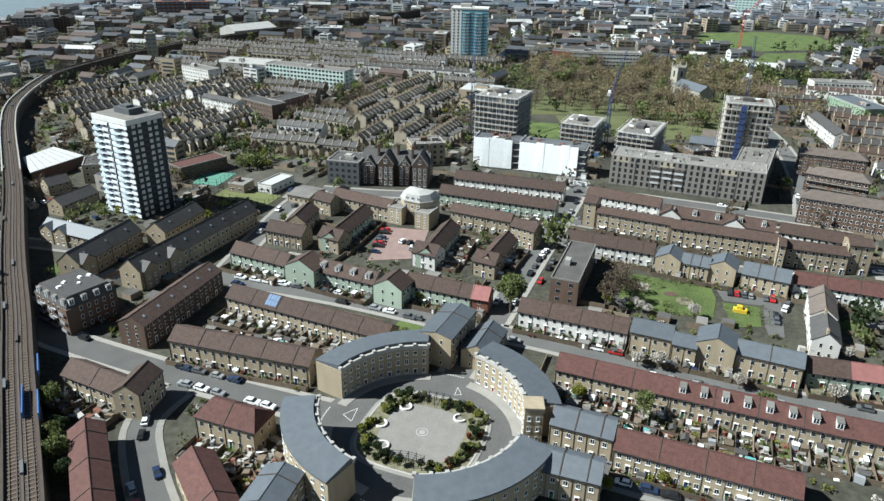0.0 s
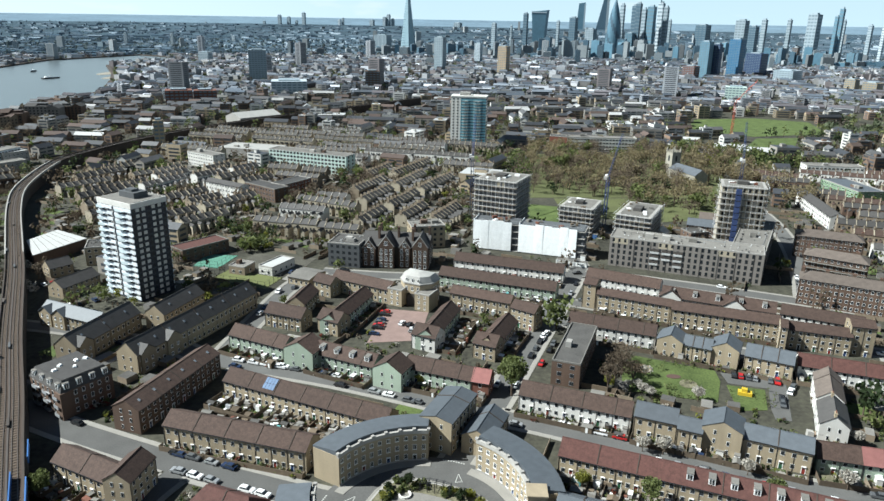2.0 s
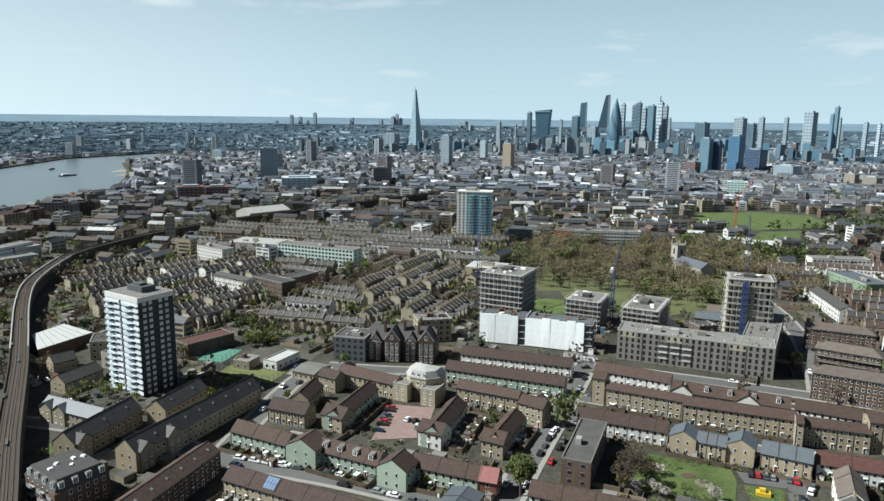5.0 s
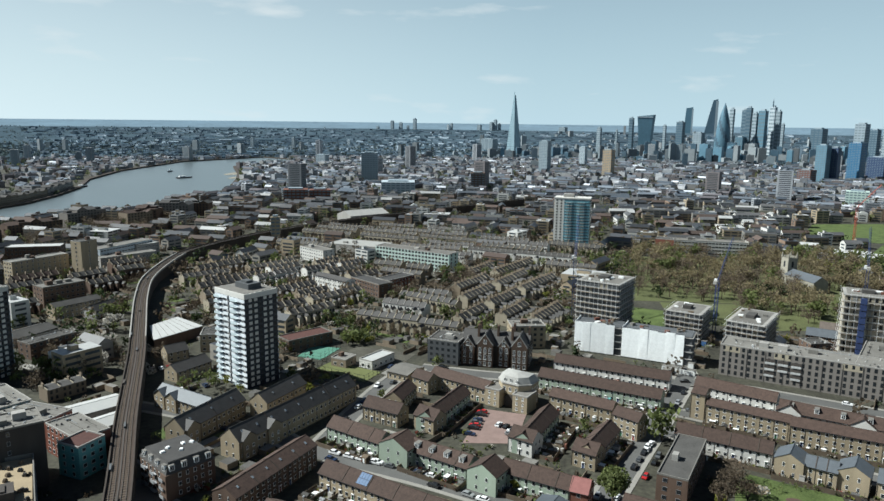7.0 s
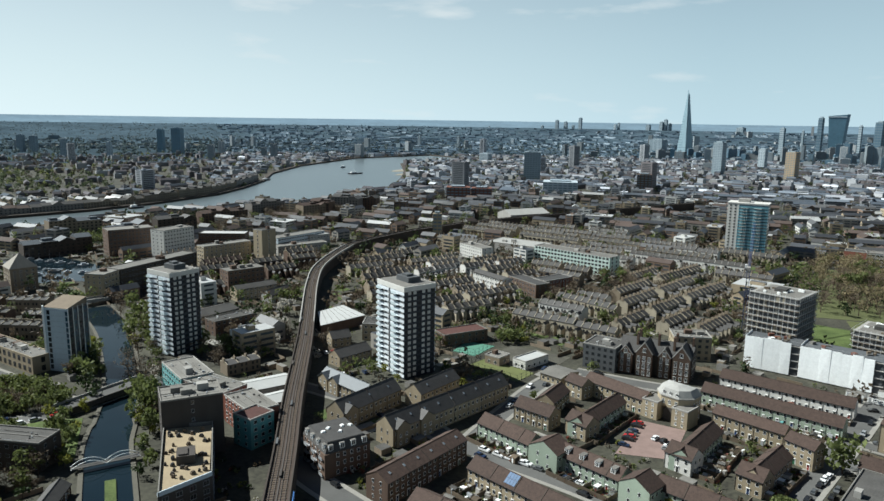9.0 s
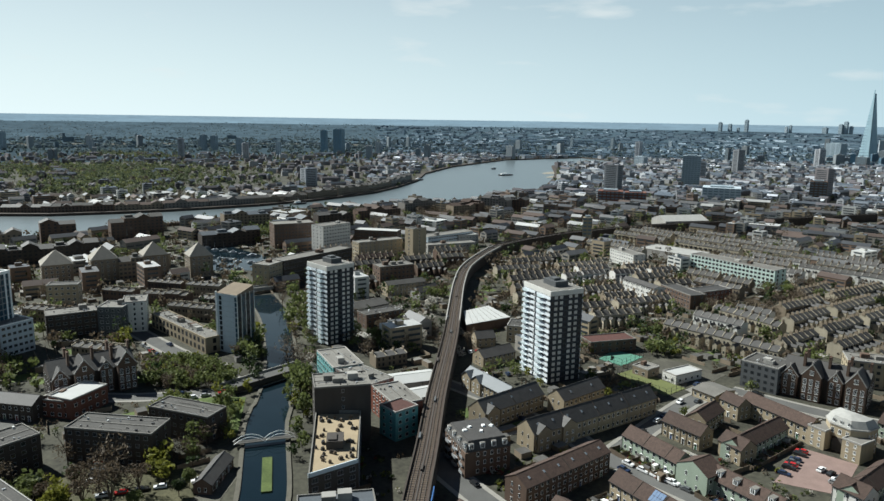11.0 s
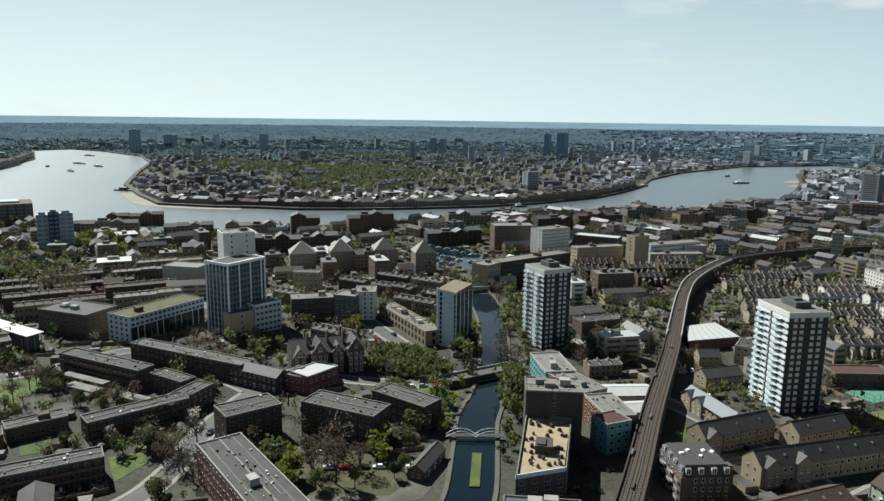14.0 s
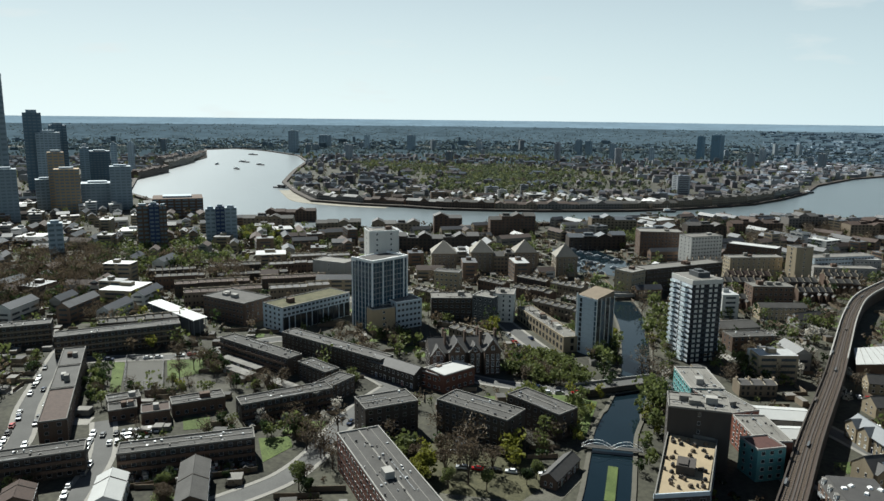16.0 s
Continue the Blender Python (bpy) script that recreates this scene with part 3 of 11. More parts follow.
def ground_height(r):
    """The land is flat as far as three kilometres, then climbs to the hills on the horizon."""
    return 0.0 if r < 2900 else 101.0 * ((r - 2900) / 2050.0) ** 1.6


def rot(ang, x, y):
    c, s = math.cos(radians(ang)), math.sin(radians(ang))
    return x * c - y * s, x * s + y * c


# ---------------------------------------------------------------- the land
b = Build()
RAD, SEG = (0, 120, 250, 500, 900, 1500, 2200, 2900, 3300, 3700, 4100, 4400, 4700, 4960), 144
for i in range(len(RAD) - 1):
    for k in range(SEG):
        a0, a1 = 2 * math.pi * k / SEG, 2 * math.pi * (k + 1) / SEG

        def land(r, a):
            h = ground_height(r) * (1 + 0.02 * noise.noise((3 * math.cos(a), 3 * math.sin(a), r / 900.0)))
            return (r * math.sin(a), r * math.cos(a), h)
        q = [land(RAD[i], a0), land(RAD[i + 1], a0), land(RAD[i + 1], a1), land(RAD[i], a1)]
        b.face(q[::-1] if RAD[i] else [q[0], q[2], q[1]])
part("ground", b, city_ground).data.shade_smooth()
tagged(bpy.data.objects["ground"], "city ground of yards, verges and gravel reaching the hills", "ground", kind="structure")

# the far plain beyond the river, its ground colour tinted blue for haze
b = Build()
for i in range(5):
    for k in range(SEG):
        ra, rb, a0, a1 = 1950 + 330 * i, 1950 + 330 * (i + 1), 2 * math.pi * k / SEG, 2 * math.pi * (k + 1) / SEG
        b.face([(r * math.sin(a), r * math.cos(a), ground_height(r) + 0.22) for r, a in ((ra, a0), (rb, a0), (rb, a1), (ra, a1))])
tagged(part("far_plain", b, mat("haze_tinted_streets", (0.052, 0.074, 0.090), 0.95, 0.35, 0.012, 0.09, per_object=0, bump=0, spec=0.0)), "far streets and yards of the city plain, tinted for haze", "ground", kind="structure")

# the hills along the horizon, haze painted into their blue colours
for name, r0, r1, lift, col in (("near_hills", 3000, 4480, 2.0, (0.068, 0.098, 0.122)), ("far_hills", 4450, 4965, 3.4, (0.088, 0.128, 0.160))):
    b, n = Build(), 6
    for i in range(n):
        for k in range(SEG):
            def rise(r, a):
                return (r * math.sin(a), r * math.cos(a), ground_height(r) + lift * (0.1 if r == r0 else 1) + (2.5 * noise.noise((2.5 * math.cos(a), 2.5 * math.sin(a), 0.7)) if r > 4000 else 0))
            ra, rb, a0, a1 = r0 + (r1 - r0) * i / n, r0 + (r1 - r0) * (i + 1) / n, 2 * math.pi * k / SEG, 2 * math.pi * (k + 1) / SEG
            b.face([rise(ra, a0), rise(ra, a1), rise(rb, a1), rise(rb, a0)][::-1])
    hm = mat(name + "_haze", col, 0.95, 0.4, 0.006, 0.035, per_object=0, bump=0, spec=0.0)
    # the last ring glows faintly in place of bright horizon haze
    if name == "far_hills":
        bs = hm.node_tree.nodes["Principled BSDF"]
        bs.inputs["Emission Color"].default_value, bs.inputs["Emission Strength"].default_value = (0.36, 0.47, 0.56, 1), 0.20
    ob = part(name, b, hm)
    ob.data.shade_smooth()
    tagged(ob, "blue-grey wooded hills with haze painted into their colour", "hills", kind="structure")

# the river: the far bank from the bend in the west round the peninsula, then the near bank back
RIVER = [(-2144, 339), (-2637, 418), (-2704, 539), (-2510, 597), (-2165, 618), (-1864, 555), (-1547, 431), (-1288, 340), (-1110, 312), (-985, 302), (-920, 350), (-880, 395), (-835, 432),
         (-797, 490), (-770, 540), (-748, 592), (-727, 650), (-712, 735), (-712, 800), (-715, 875), (-742, 970), (-790, 1095), (-880, 1250), (-960, 1480), (-1010, 1850), (-900, 2150),
         (-740, 2050), (-783, 1689), (-677, 1480), (-610, 1327), (-532, 1120), (-544, 993), (-547, 869), (-600, 770), (-655, 640), (-665, 500), (-690, 340), (-735, 215), (-950, 120), (-1184, 70), (-1436, 100), (-1715, 191)]
b = Build()
b.poly(RIVER, -1.0, 0.35)
tagged(part("river", b, water), "wide grey tidal river bending through the city", "river", kind="structure")
b = Build()
for i, (p, q) in enumerate(zip(RIVER, RIVER[1:] + RIVER[:1])):
    d = Vector((q[0] - p[0], q[1] - p[1]))
    nrm = Vector((-d.y, d.x)).normalized() * 4.0
    b.poly([(p[0] - nrm.x, p[1] - nrm.y), (q[0] - nrm.x, q[1] - nrm.y), (q[0] + nrm.x, q[1] + nrm.y), (p[0] + nrm.x, p[1] + nrm.y)], -0.5, 3.4)
tagged(part("embankment", b, sootbrick), "dark masonry river wall", "river wall", kind="structure")
b = Build()
for px, py, s in ((-690, 1500, 0.9), (-640, 1400, 0.7)):
    b.poly([(px + rot(k * 30, 1, 0)[0] * 22 * s, py + rot(k * 30, 1, 0)[1] * 60 * s) for k in range(12)], 0.0, 0.6)
tagged(part("foreshore", b, mat("foreshore_sand", (0.27, 0.25, 0.205), 0.95, 0.25, 0.05, 0.5)), "pale sandy foreshore at low tide", "beach", kind="structure")


def ribbon(pts, half):
    """The outline of a strip of varying half width along a line of points."""
    left, right = [], []
    for i, p in enumerate(pts):
        a, c = Vector(pts[max(i - 1, 0)]), Vector(pts[min(i + 1, len(pts) - 1)])
        d = (c - a).normalized()
        h = half[i] if isinstance(half, (list, tuple)) else half
        left.append((p[0] - d.y * h, p[1] + d.x * h))
        right.append((p[0] + d.y * h, p[1] - d.x * h))
    return left, right


def strip(b, pts, half, z0, z1, m=0, off=0.0):
    l, r = ribbon(pts, half)
    for i in range(len(pts) - 1):
        b.poly([r[i], r[i + 1], l[i + 1], l[i]], z0, z1, m)
    return b


def smooth(pts, n=6):
    """A rounded line through the points."""
    out, k = [], len(pts)
    for i in range(k - 1):
        p0, p1, p2, p3 = (Vector(pts[max(i - 1, 0)]), Vector(pts[i]), Vector(pts[i + 1]), Vector(pts[min(i + 2, k - 1)]))
        for j in range(n):
            t = j / n
            q = 0.5 * ((2 * p1) + (p2 - p0) * t + (2 * p0 - 5 * p1 + 4 * p2 - p3) * t * t + (3 * p1 - p0 - 3 * p2 + p3) * t ** 3)
            out.append((q.x, q.y))
    return out + [tuple(pts[-1])]


def claim_line(pts, half):
    for (x0, y0), (x1, y1) in zip(pts, pts[1:]):
        L = math.hypot(x1 - x0, y1 - y0)
        ang = math.degrees(math.atan2(y1 - y0, x1 - x0))
        ox, oy = rot(ang, 0, -half)
        claim(x0 + ox, y0 + oy, ang, L, 2 * half, 0.0)


tagged(part("foreshore", strip(Build(), smooth([(-1160, 311), (-1080, 298), (-1000, 291), (-938, 324), (-888, 376)]), 13, 0.0, 0.55), MATS["foreshore_sand"]), "pale sandy beach below the river wall", "beach", kind="structure")

# the canal and its basin
CANAL = smooth([(-128, 84), (-146, 118), (-158, 139), (-183, 163.7), (-201, 180.5), (-215.5, 197.8), (-234.6, 220), (-264.8, 249), (-305, 284), (-337, 307), (-361, 321)])
chalf = [7.4 if i < 30 else 6.5 if i < 42 else 6.8 + 0.16 * (i - 42) for i in range(len(CANAL))]
b = strip(Build(), CANAL, chalf, -0.5, 0.10)
BASIN = [(-455, 345), (-548, 400), (-525, 432), (-460, 418), (-410, 378), (-436, 366)][::-1]
b.poly(BASIN, -0.5, 0.12)
tagged(part("canal", b, canalwater), "dark still canal water opening into a basin", "canal", kind="structure")
l, r = ribbon(CANAL, [h + 0.8 for h in chalf])
b = Build()
for side in (l, r):
    strip(b, side, 0.8, -0.3, 0.55)
tagged(part("towpath", b, mat("towpath_gravel", (0.12, 0.112, 0.09), 0.95, 0.25, 0.3, 3.0)), "stone-edged towpath along the canal", "path", kind="structure")
claim_line(CANAL, 14)
for i in range(-552, -400, 4):
    for j in range(340, 436, 4):
        if inside(BASIN, i, j):
            TAKEN.add((round(i / CELL), round(j / CELL)))

# ---------------------------------------------------------------- roads
ROADS = []


def road(pts, width=7.0, pave=1.8, bend=True):
    ROADS.append((smooth(pts) if bend else pts, width, pave))


road([(-135, 200), (-120, 190), (-78, 172), (-43, 159.5), (-29, 155)], 8.5)
road([(-99, 243), (-81, 233), (-36, 219.5), (9, 201.5), (32, 193), (58, 181.5), (90, 168), (125, 155), (160, 142)], 8.0)
road([(4, 172), (9, 184), (19, 209), (36, 254), (55, 303), (70, 345)], 8.0)
road([(19, 141), (34, 137), (57, 128), (85, 117), (120, 104)], 8.5)
road([(-82, 228), (-77, 270), (-70, 311), (-60, 330)], 7.0)
road([(-72, 166), (-77, 150), (-70, 132), (-58, 112), (-45, 90)], 7.0)
road([(46, 275), (62, 268), (85, 259), (116, 247), (140, 238), (175, 226)], 7.0)
road([(-8, 318), (20, 307), (55, 296), (90, 280), (120, 268), (160, 252), (200, 240)], 6.5)
road([(-60, 330), (-20, 325), (30, 330), (75, 332), (110, 322), (165, 300), (220, 275)], 8.0)
road([(-13, 122), (-20, 100), (-30, 70)], 8.0)
road([(70, 345), (66, 400), (60, 425)], 7.0)
road([(165, 300), (185, 350), (205, 420), (215, 500)], 8.0)
road([(-205, -30), (-218, 40), (-230, 66), (-262, 95), (-286, 126), (-300, 160)], 7.5)
road([(-215, -12), (-238, -6), (-267, 3), (-300, 5)], 6.5)
road([(-255, -50), (-286, -26), (-330, -22), (-387, -13), (-430, -5)], 7.0)
road([(-387, -13), (-376, 20), (-368, 50), (-374, 100), (-330, 115), (-283, 124)], 7.0)
road([(-300, 128), (-292, 150), (-268, 168), (-248, 188), (-239, 206), (-236, 236)], 6.5)
road([(-420, 240), (-373, 229), (-320, 218), (-273, 210), (-243, 204)], 8.0)
road([(-140, 210), (-175, 225), (-205, 245), (-235, 236)], 7.0)
road([(-99, 243), (-140, 255), (-175, 262)], 6.0)
road([(-430, 90), (-440, 160), (-450, 230)], 8.0)


def nearest_road(x, y, skip=None):
    best = 99.0
    for i, (pts, width, pave) in enumerate(ROADS):
        if i == skip:
            continue
        for (x0, y0), (x1, y1) in zip(pts, pts[1:]):
            dx, dy = x1 - x0, y1 - y0
            t = max(0.0, min(1.0, ((x - x0) * dx + (y - y0) * dy) / (dx * dx + dy * dy + 1e-9)))
            d = math.hypot(x - x0 - t * dx, y - y0 - t * dy) - width / 2
            best = min(best, d)
    return best


CIRCUS = Vector((-4.2, 147.5))
for i, (pts, width, pave) in enumerate(ROADS):
    b = strip(Build(), pts, width / 2, -0.2, 0.03 + 0.004 * i)
    tagged(part("road", b, asphalt), "grey asphalt street with worn surface", "road", kind="structure")
    b = Build()
    for side in (1, -1):
        l, r = ribbon(pts, width / 2 + pave / 2)
        line = l if side == 1 else r
        fine = []
        for (x0, y0), (x1, y1) in zip(line, line[1:]):
            n = max(1, int(math.hypot(x1 - x0, y1 - y0) / 3.0))
            fine += [(x0 + (x1 - x0) * k / n, y0 + (y1 - y0) * k / n) for k in range(n)]
        fine.append(line[-1])
        for p, q in zip(fine, fine[1:]):
            mx, my = (p[0] + q[0]) / 2, (p[1] + q[1]) / 2
            if nearest_road(mx, my, i) < 0.6 or (Vector((mx, my)) - CIRCUS).length < 27.5:
                continue
            d = Vector((q[0] - p[0], q[1] - p[1]))
            if d.length < 1e-4:
                continue
            nn = Vector((-d.y, d.x)).normalized() * pave / 2
            b.poly([(p[0] - nn.x, p[1] - nn.y), (q[0] - nn.x, q[1] - nn.y), (q[0] + nn.x, q[1] + nn.y), (p[0] + nn.x, p[1] + nn.y)], -0.1, 0.15)
    if b.f:
        tagged(part("pavement", b, paving), "pale paved footway with raised kerb", "pavement", kind="structure")
    claim_line(pts, width / 2 + pave)

# patches of ground with their own surface
def patch(name, ring, z, m, label, category):
    b = Build()
    b.poly(ring, -0.1, z)
    tagged(part(name, b, m), label, category, kind="structure")
    xs, ys = [p[0] for p in ring], [p[1] for p in ring]
    x = min(xs)
    while x < max(xs):
        y = min(ys)
        while y < max(ys):
            if inside(ring, x, y):
                TAKEN.add((round(x / CELL), round(y / CELL)))
            y += 3.0
        x += 3.0


patch("car_park", [(-29, 250), (-24, 284), (-6, 281), (-9, 253)], 0.10, brickpave, "brick-paved residents' car park", "car park")
patch("lawn", [(62, 216.5), (66, 236), (73, 243), (99, 232), (98, 224), (92, 209.5)], 0.12, grass, "grassed square with paths and beds", "lawn")
patch("residents_parking", [(100.5, 231), (121, 224), (111.5, 198.5), (106.8, 199.5), (108, 205.5), (113, 219.5), (100.3, 222.8)], 0.10, asphalt, "small asphalt car park beside the play garden", "car park")
patch("play_lawn", [(99.3, 221.6), (111.4, 218.6), (106.6, 205.1), (96.7, 204.2)], 0.12, grass, "grassed play garden", "lawn")
patch("football_pitch", [(-110.6, 316.2), (-105.6, 330), (-77.1, 319.6), (-81.8, 305.2)], 0.12, turf, "yellow-green artificial football pitch", "pitch")
patch("court", [(-125.1, 334.6), (-123.6, 353.3), (-107.3, 351.5), (-111.5, 331.3)], 0.12, court, "turquoise green sports court", "court")
patch("school_yard", [(-104, 331), (-100, 356), (-66, 350), (-72, 322)], 0.08, yardground, "dark asphalt school yard", "yard")
patch("green", [(52, 429), (56, 472), (76, 466), (72, 428)], 0.1, grass, "bright green lawn beside new flats", "lawn")
patch("churchyard", [(60, 490), (78, 660), (260, 680), (205, 500)], 0.1, mat("rough_grass", (0.105, 0.115, 0.045), 0.95, 0.35, 0.05, 0.8), "rough grass of a wooded churchyard", "park")
patch("churchyard_edge", [(78, 440), (77, 489), (205, 499), (198, 446), (140, 432)], 0.09, MATS["rough_grass"], "rough grass between the building site and the churchyard", "park")
patch("playing_field", [(340.9, 791.0), (439.6, 821.2), (462.9, 918.7), (407.2, 951.1), (321.9, 930.4), (281.2, 836.3)], 0.1, grass, "wide green playing field", "field")
patch("far_field", [(345.9, 705.1), (388.4, 787.5), (339.0, 778.9), (305.2, 721.4)], 0.1, grass, "green sports field", "field")
patch("square_garden", [(-373.2, 12), (-370, 17.2), (-329.3, 12.5), (-331.8, 8.4)], 0.1, grass, "strip of lawn", "lawn")
patch("ball_court", [(-372.6, 18.2), (-365.3, 34.6), (-327.6, 30.3), (-333.6, 14.6)], 0.1, mat("grey_court", (0.10, 0.096, 0.084), 0.9, 0.15, 0.1, 1.0), "grey hard ball court", "court")
patch("estate_lawn", [(-364.9, 36), (-358.7, 53.6), (-339.9, 50.5), (-335.6, 33)], 0.1, grass, "lawn with young trees", "lawn")
patch("estate_green", [(-257.7, 56.5), (-254.3, 67.6), (-245.3, 66.3), (-237.9, 53.5)], 0.1, grass, "lawn beside the flats", "lawn")
patch("school_lawn", [(-289, 33.5), (-286.7, 43.5), (-275, 41.8), (-277.3, 32.2)], 0.1, grass, "small lawn beside the low school", "lawn")
patch("estate_yard", [(-338, 33.5), (-334, 56), (-305, 58), (-305, 32)], 0.07, yardground, "dark worn yard beside the school", "yard")
patch("canal_bank", [(-232, 166), (-205, 170), (-230, 196), (-252, 180)], 0.14, grass, "grassy canal bank", "lawn")
patch("courtyard", [(-215, 96), (-205, 130), (-180, 150), (-168, 128), (-178, 96)], 0.08, yardground, "shaded courtyard with parked cars", "yard")
patch("west_green", [(-420, -60), (-380, -40), (-330, -60), (-360, -100)], 0.1, grass, "estate lawn", "lawn")

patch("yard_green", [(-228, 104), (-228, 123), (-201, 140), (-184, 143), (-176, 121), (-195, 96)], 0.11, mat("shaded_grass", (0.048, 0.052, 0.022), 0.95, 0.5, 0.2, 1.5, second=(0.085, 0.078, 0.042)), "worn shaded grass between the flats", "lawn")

# ---------------------------------------------------------------- the railway viaduct
RAIL = smooth([(-64, 72), (-88, 115), (-115, 162), (-130.8, 190), (-156.4, 234), (-192.4, 299), (-215.8, 339), (-257, 410), (-283, 464), (-302, 533), (-305, 571), (-296, 622), (-280, 676), (-240, 760), (-160, 880), (-40, 1050)], 6)
SCREENS = ((-97.5, 140.0, 118.5, 11), (-107.0, 158.0, 118.5, 9), (-101.5, 140.0, 118.5, 13))
viaduct = thing("railway_viaduct", 0, 0, label="long sooty brick railway viaduct with two brown tracks", category="railway")
b = Build()
strip(b, RAIL, 4.0, 0, 7.4)
part("brick_base", b, sootbrick, viaduct)
part("ballast", strip(Build(), RAIL, 3.6, 7.4, 7.9), ballast, viaduct)
l, r = ribbon(RAIL, 3.8)
for side in (l, r):
    part("parapet", strip(Build(), side[:35], 0.25, 7.4, 8.7), sootbrick, viaduct, "sooty brick parapet")
    part("parapet", strip(Build(), side[34:57], 0.3, 7.4, 8.9), concrete, viaduct, "pale concrete parapet round the bend")
    part("parapet", strip(Build(), side[56:], 0.25, 7.4, 8.7), sootbrick, viaduct, "sooty brick parapet")
sleepers = Build()
for (x0, y0), (x1, y1) in zip(RAIL[:60], RAIL[1:61]):
    d = Vector((x1 - x0, y1 - y0))
    n = max(1, int(d.length / 1.3))
    u = d.normalized()
    for k in range(n):
        p = Vector((x0, y0)) + d * k / n
        for o in (-1.75, 1.75):
            cx, cy = p.x - u.y * o, p.y + u.x * o
            w, t = 1.2, 0.22
            sleepers.poly([(cx - u.x * t - u.y * -w, cy - u.y * t + u.x * -w), (cx + u.x * t - u.y * -w, cy + u.y * t + u.x * -w),
                           (cx + u.x * t - u.y * w, cy + u.y * t + u.x * w), (cx - u.x * t - u.y * w, cy - u.y * t + u.x * w)], 7.85, 8.02)
tagged(part("sleeper_bed", sleepers, timber, viaduct), kind="stuff")
for off in (-2.47, -1.03, 1.03, 2.47):
    l, r = ribbon(RAIL, abs(off))
    part("rail", strip(Build(), l if off > 0 else r, 0.09, 7.95, 8.18), steel, viaduct)
b = Build()
strip(b, RAIL, 0.22, 7.9, 8.1)
part("cable_trough", b, darkwall, viaduct)
for i in range(3, 60, 4):
    p, q = Vector(RAIL[i]), Vector(RAIL[i + 1])
    ang = math.degrees(math.atan2(q.y - p.y, q.x - p.x))
    part("trackside_box", Build().box(-2.2, -0.3, 8.0, 2.2, 0.3, 8.75).box(-2.3, -0.36, 8.75, 2.3, 0.36, 8.82), slatewall if i % 3 else darkwall, viaduct, at=pose(p.x, p.y, 0, 0, 0, ang) @ pose(0, 3.1 if i % 8 == 3 else 0, 0))
for i in range(0, 56):
    p, q = Vector(RAIL[i]), Vector(RAIL[i + 1])
    if not 100 < p.y < 480:
        continue
    ang = math.degrees(math.atan2(q.y - p.y, q.x - p.x))
    for s in (-1, 1):
        a = Build()
        ring = [(-2.6, 0), (2.6, 0), (2.6, 3.6)] + [(2.6 * math.cos(radians(t)), 3.6 + 2.2 * math.sin(radians(t))) for t in range(20, 180, 20)] + [(-2.6, 3.6)]
        a.hull([(x, -0.05, z) for x, z in ring], [(x, 0.12, z) for x, z in ring])
        part("arch", a, darkwall, viaduct, at=pose(p.x, p.y, 0, 0, 0, ang) @ pose(0, s * 4.0, 0))
for u, v, ang, ln in SCREENS:
    part("screen", Build().box(0, -0.15, 8.0, ln, 0.15, 10.0), mat("blue_hoarding", (0.05, 0.14, 0.36), 0.6, 0.1), viaduct, "blue trackside screen", at=pose(u, v, 0, 0, 0, ang))
claim_line(RAIL, 7.0)

# ---------------------------------------------------------------- terraces and houses near the circus
row(-103.6, 162, -25.5, 22.2, 8, 6, 3, houses=4, label="brick terrace with a brown tiled roof beside the railway")
row(-77.5, 150.4, 80.7, 11.7, 7.5, 8, 2.5, houses=1, storeys=3, chim=False, label="three-storey brick end house with a tiled roof")
row(-61, 143.9, -20.2, 17.4, 9, 7, 3.2, roof=tile_red, houses=4, hip=2.5, label="yellow brick terrace with a hipped red tiled roof")
row(-61, 99.9, 117.6, 47.8, 8, 6, 2.5, houses=9, roof=tile_red, doors=False, label="terrace with a red tiled roof beside a lane")
row(-35, 104.8, 123.2, 33.3, 9, 6, 3, roof=tile_red, houses=4, label="brick terrace with a red tiled roof")
row(-80.2, 178.9, -15.7, 45.4, 9, 7, 2.6, houses=9, label="yellow brick terrace with white surrounds and brown roof")
row(-71.8, 208.5, -24.1, 60.8, 8.5, 5.5, 3, houses=12, label="brick terrace with brown roof and solar panels", wall=stock)
row(-89.3, 184.3, 72.6, 40.7, 9.5, 8, 2.6, houses=8, storeys=3, chim=False, rooflights=6, label="long three-storey brown brick range", wall=brownbrick)
row(-105.1, 221.1, 67.4, 66.6, 9.5, 7.5, 4, houses=8, roof=slate_dark, chim=False, doors=False, wall=buff, cross=(4.5, 17.0), rooflights=9, label="long buff brick range with dark slate roof")
row(-129.3, 227.4, 73.7, 33.7, 9.5, 7, 4, houses=4, roof=slate_dark, chim=False, doors=False, wall=buff, cross=(4.0,), rooflights=3, label="buff brick range with dark slate roof")
row(-109.6, 257.4, 72.3, 25.9, 9, 7, 3.5, houses=3, roof=slate_dark, chim=False, doors=False, wall=buff, rooflights=2, label="buff brick house with dark slate roof")
row(-161.3, 262.3, -23.2, 30.5, 8, 6, 3, cross=(3.6, 11.0), roof=slate, chim=False, label="buff brick houses with pale grey slate roof", wall=buff)
row(-165.9, 288.4, 67, 19.9, 9, 5, 3, houses=2, roof=slate_dark, chim=False, doors=False, wall=buff, label="buff brick hall with dark slate roof")
row(-184.5, 312.9, 51.3, 10.8, 8, 5, 3, houses=1, roof=slate_dark, chim=False, doors=False, wall=buff, label="small buff brick house with slate roof")
row(-80.2, 243.9, -25.8, 25.6, 8, 5.5, 3, houses=5, wall=render_green, label="pale green rendered terrace with brown tiled roof")
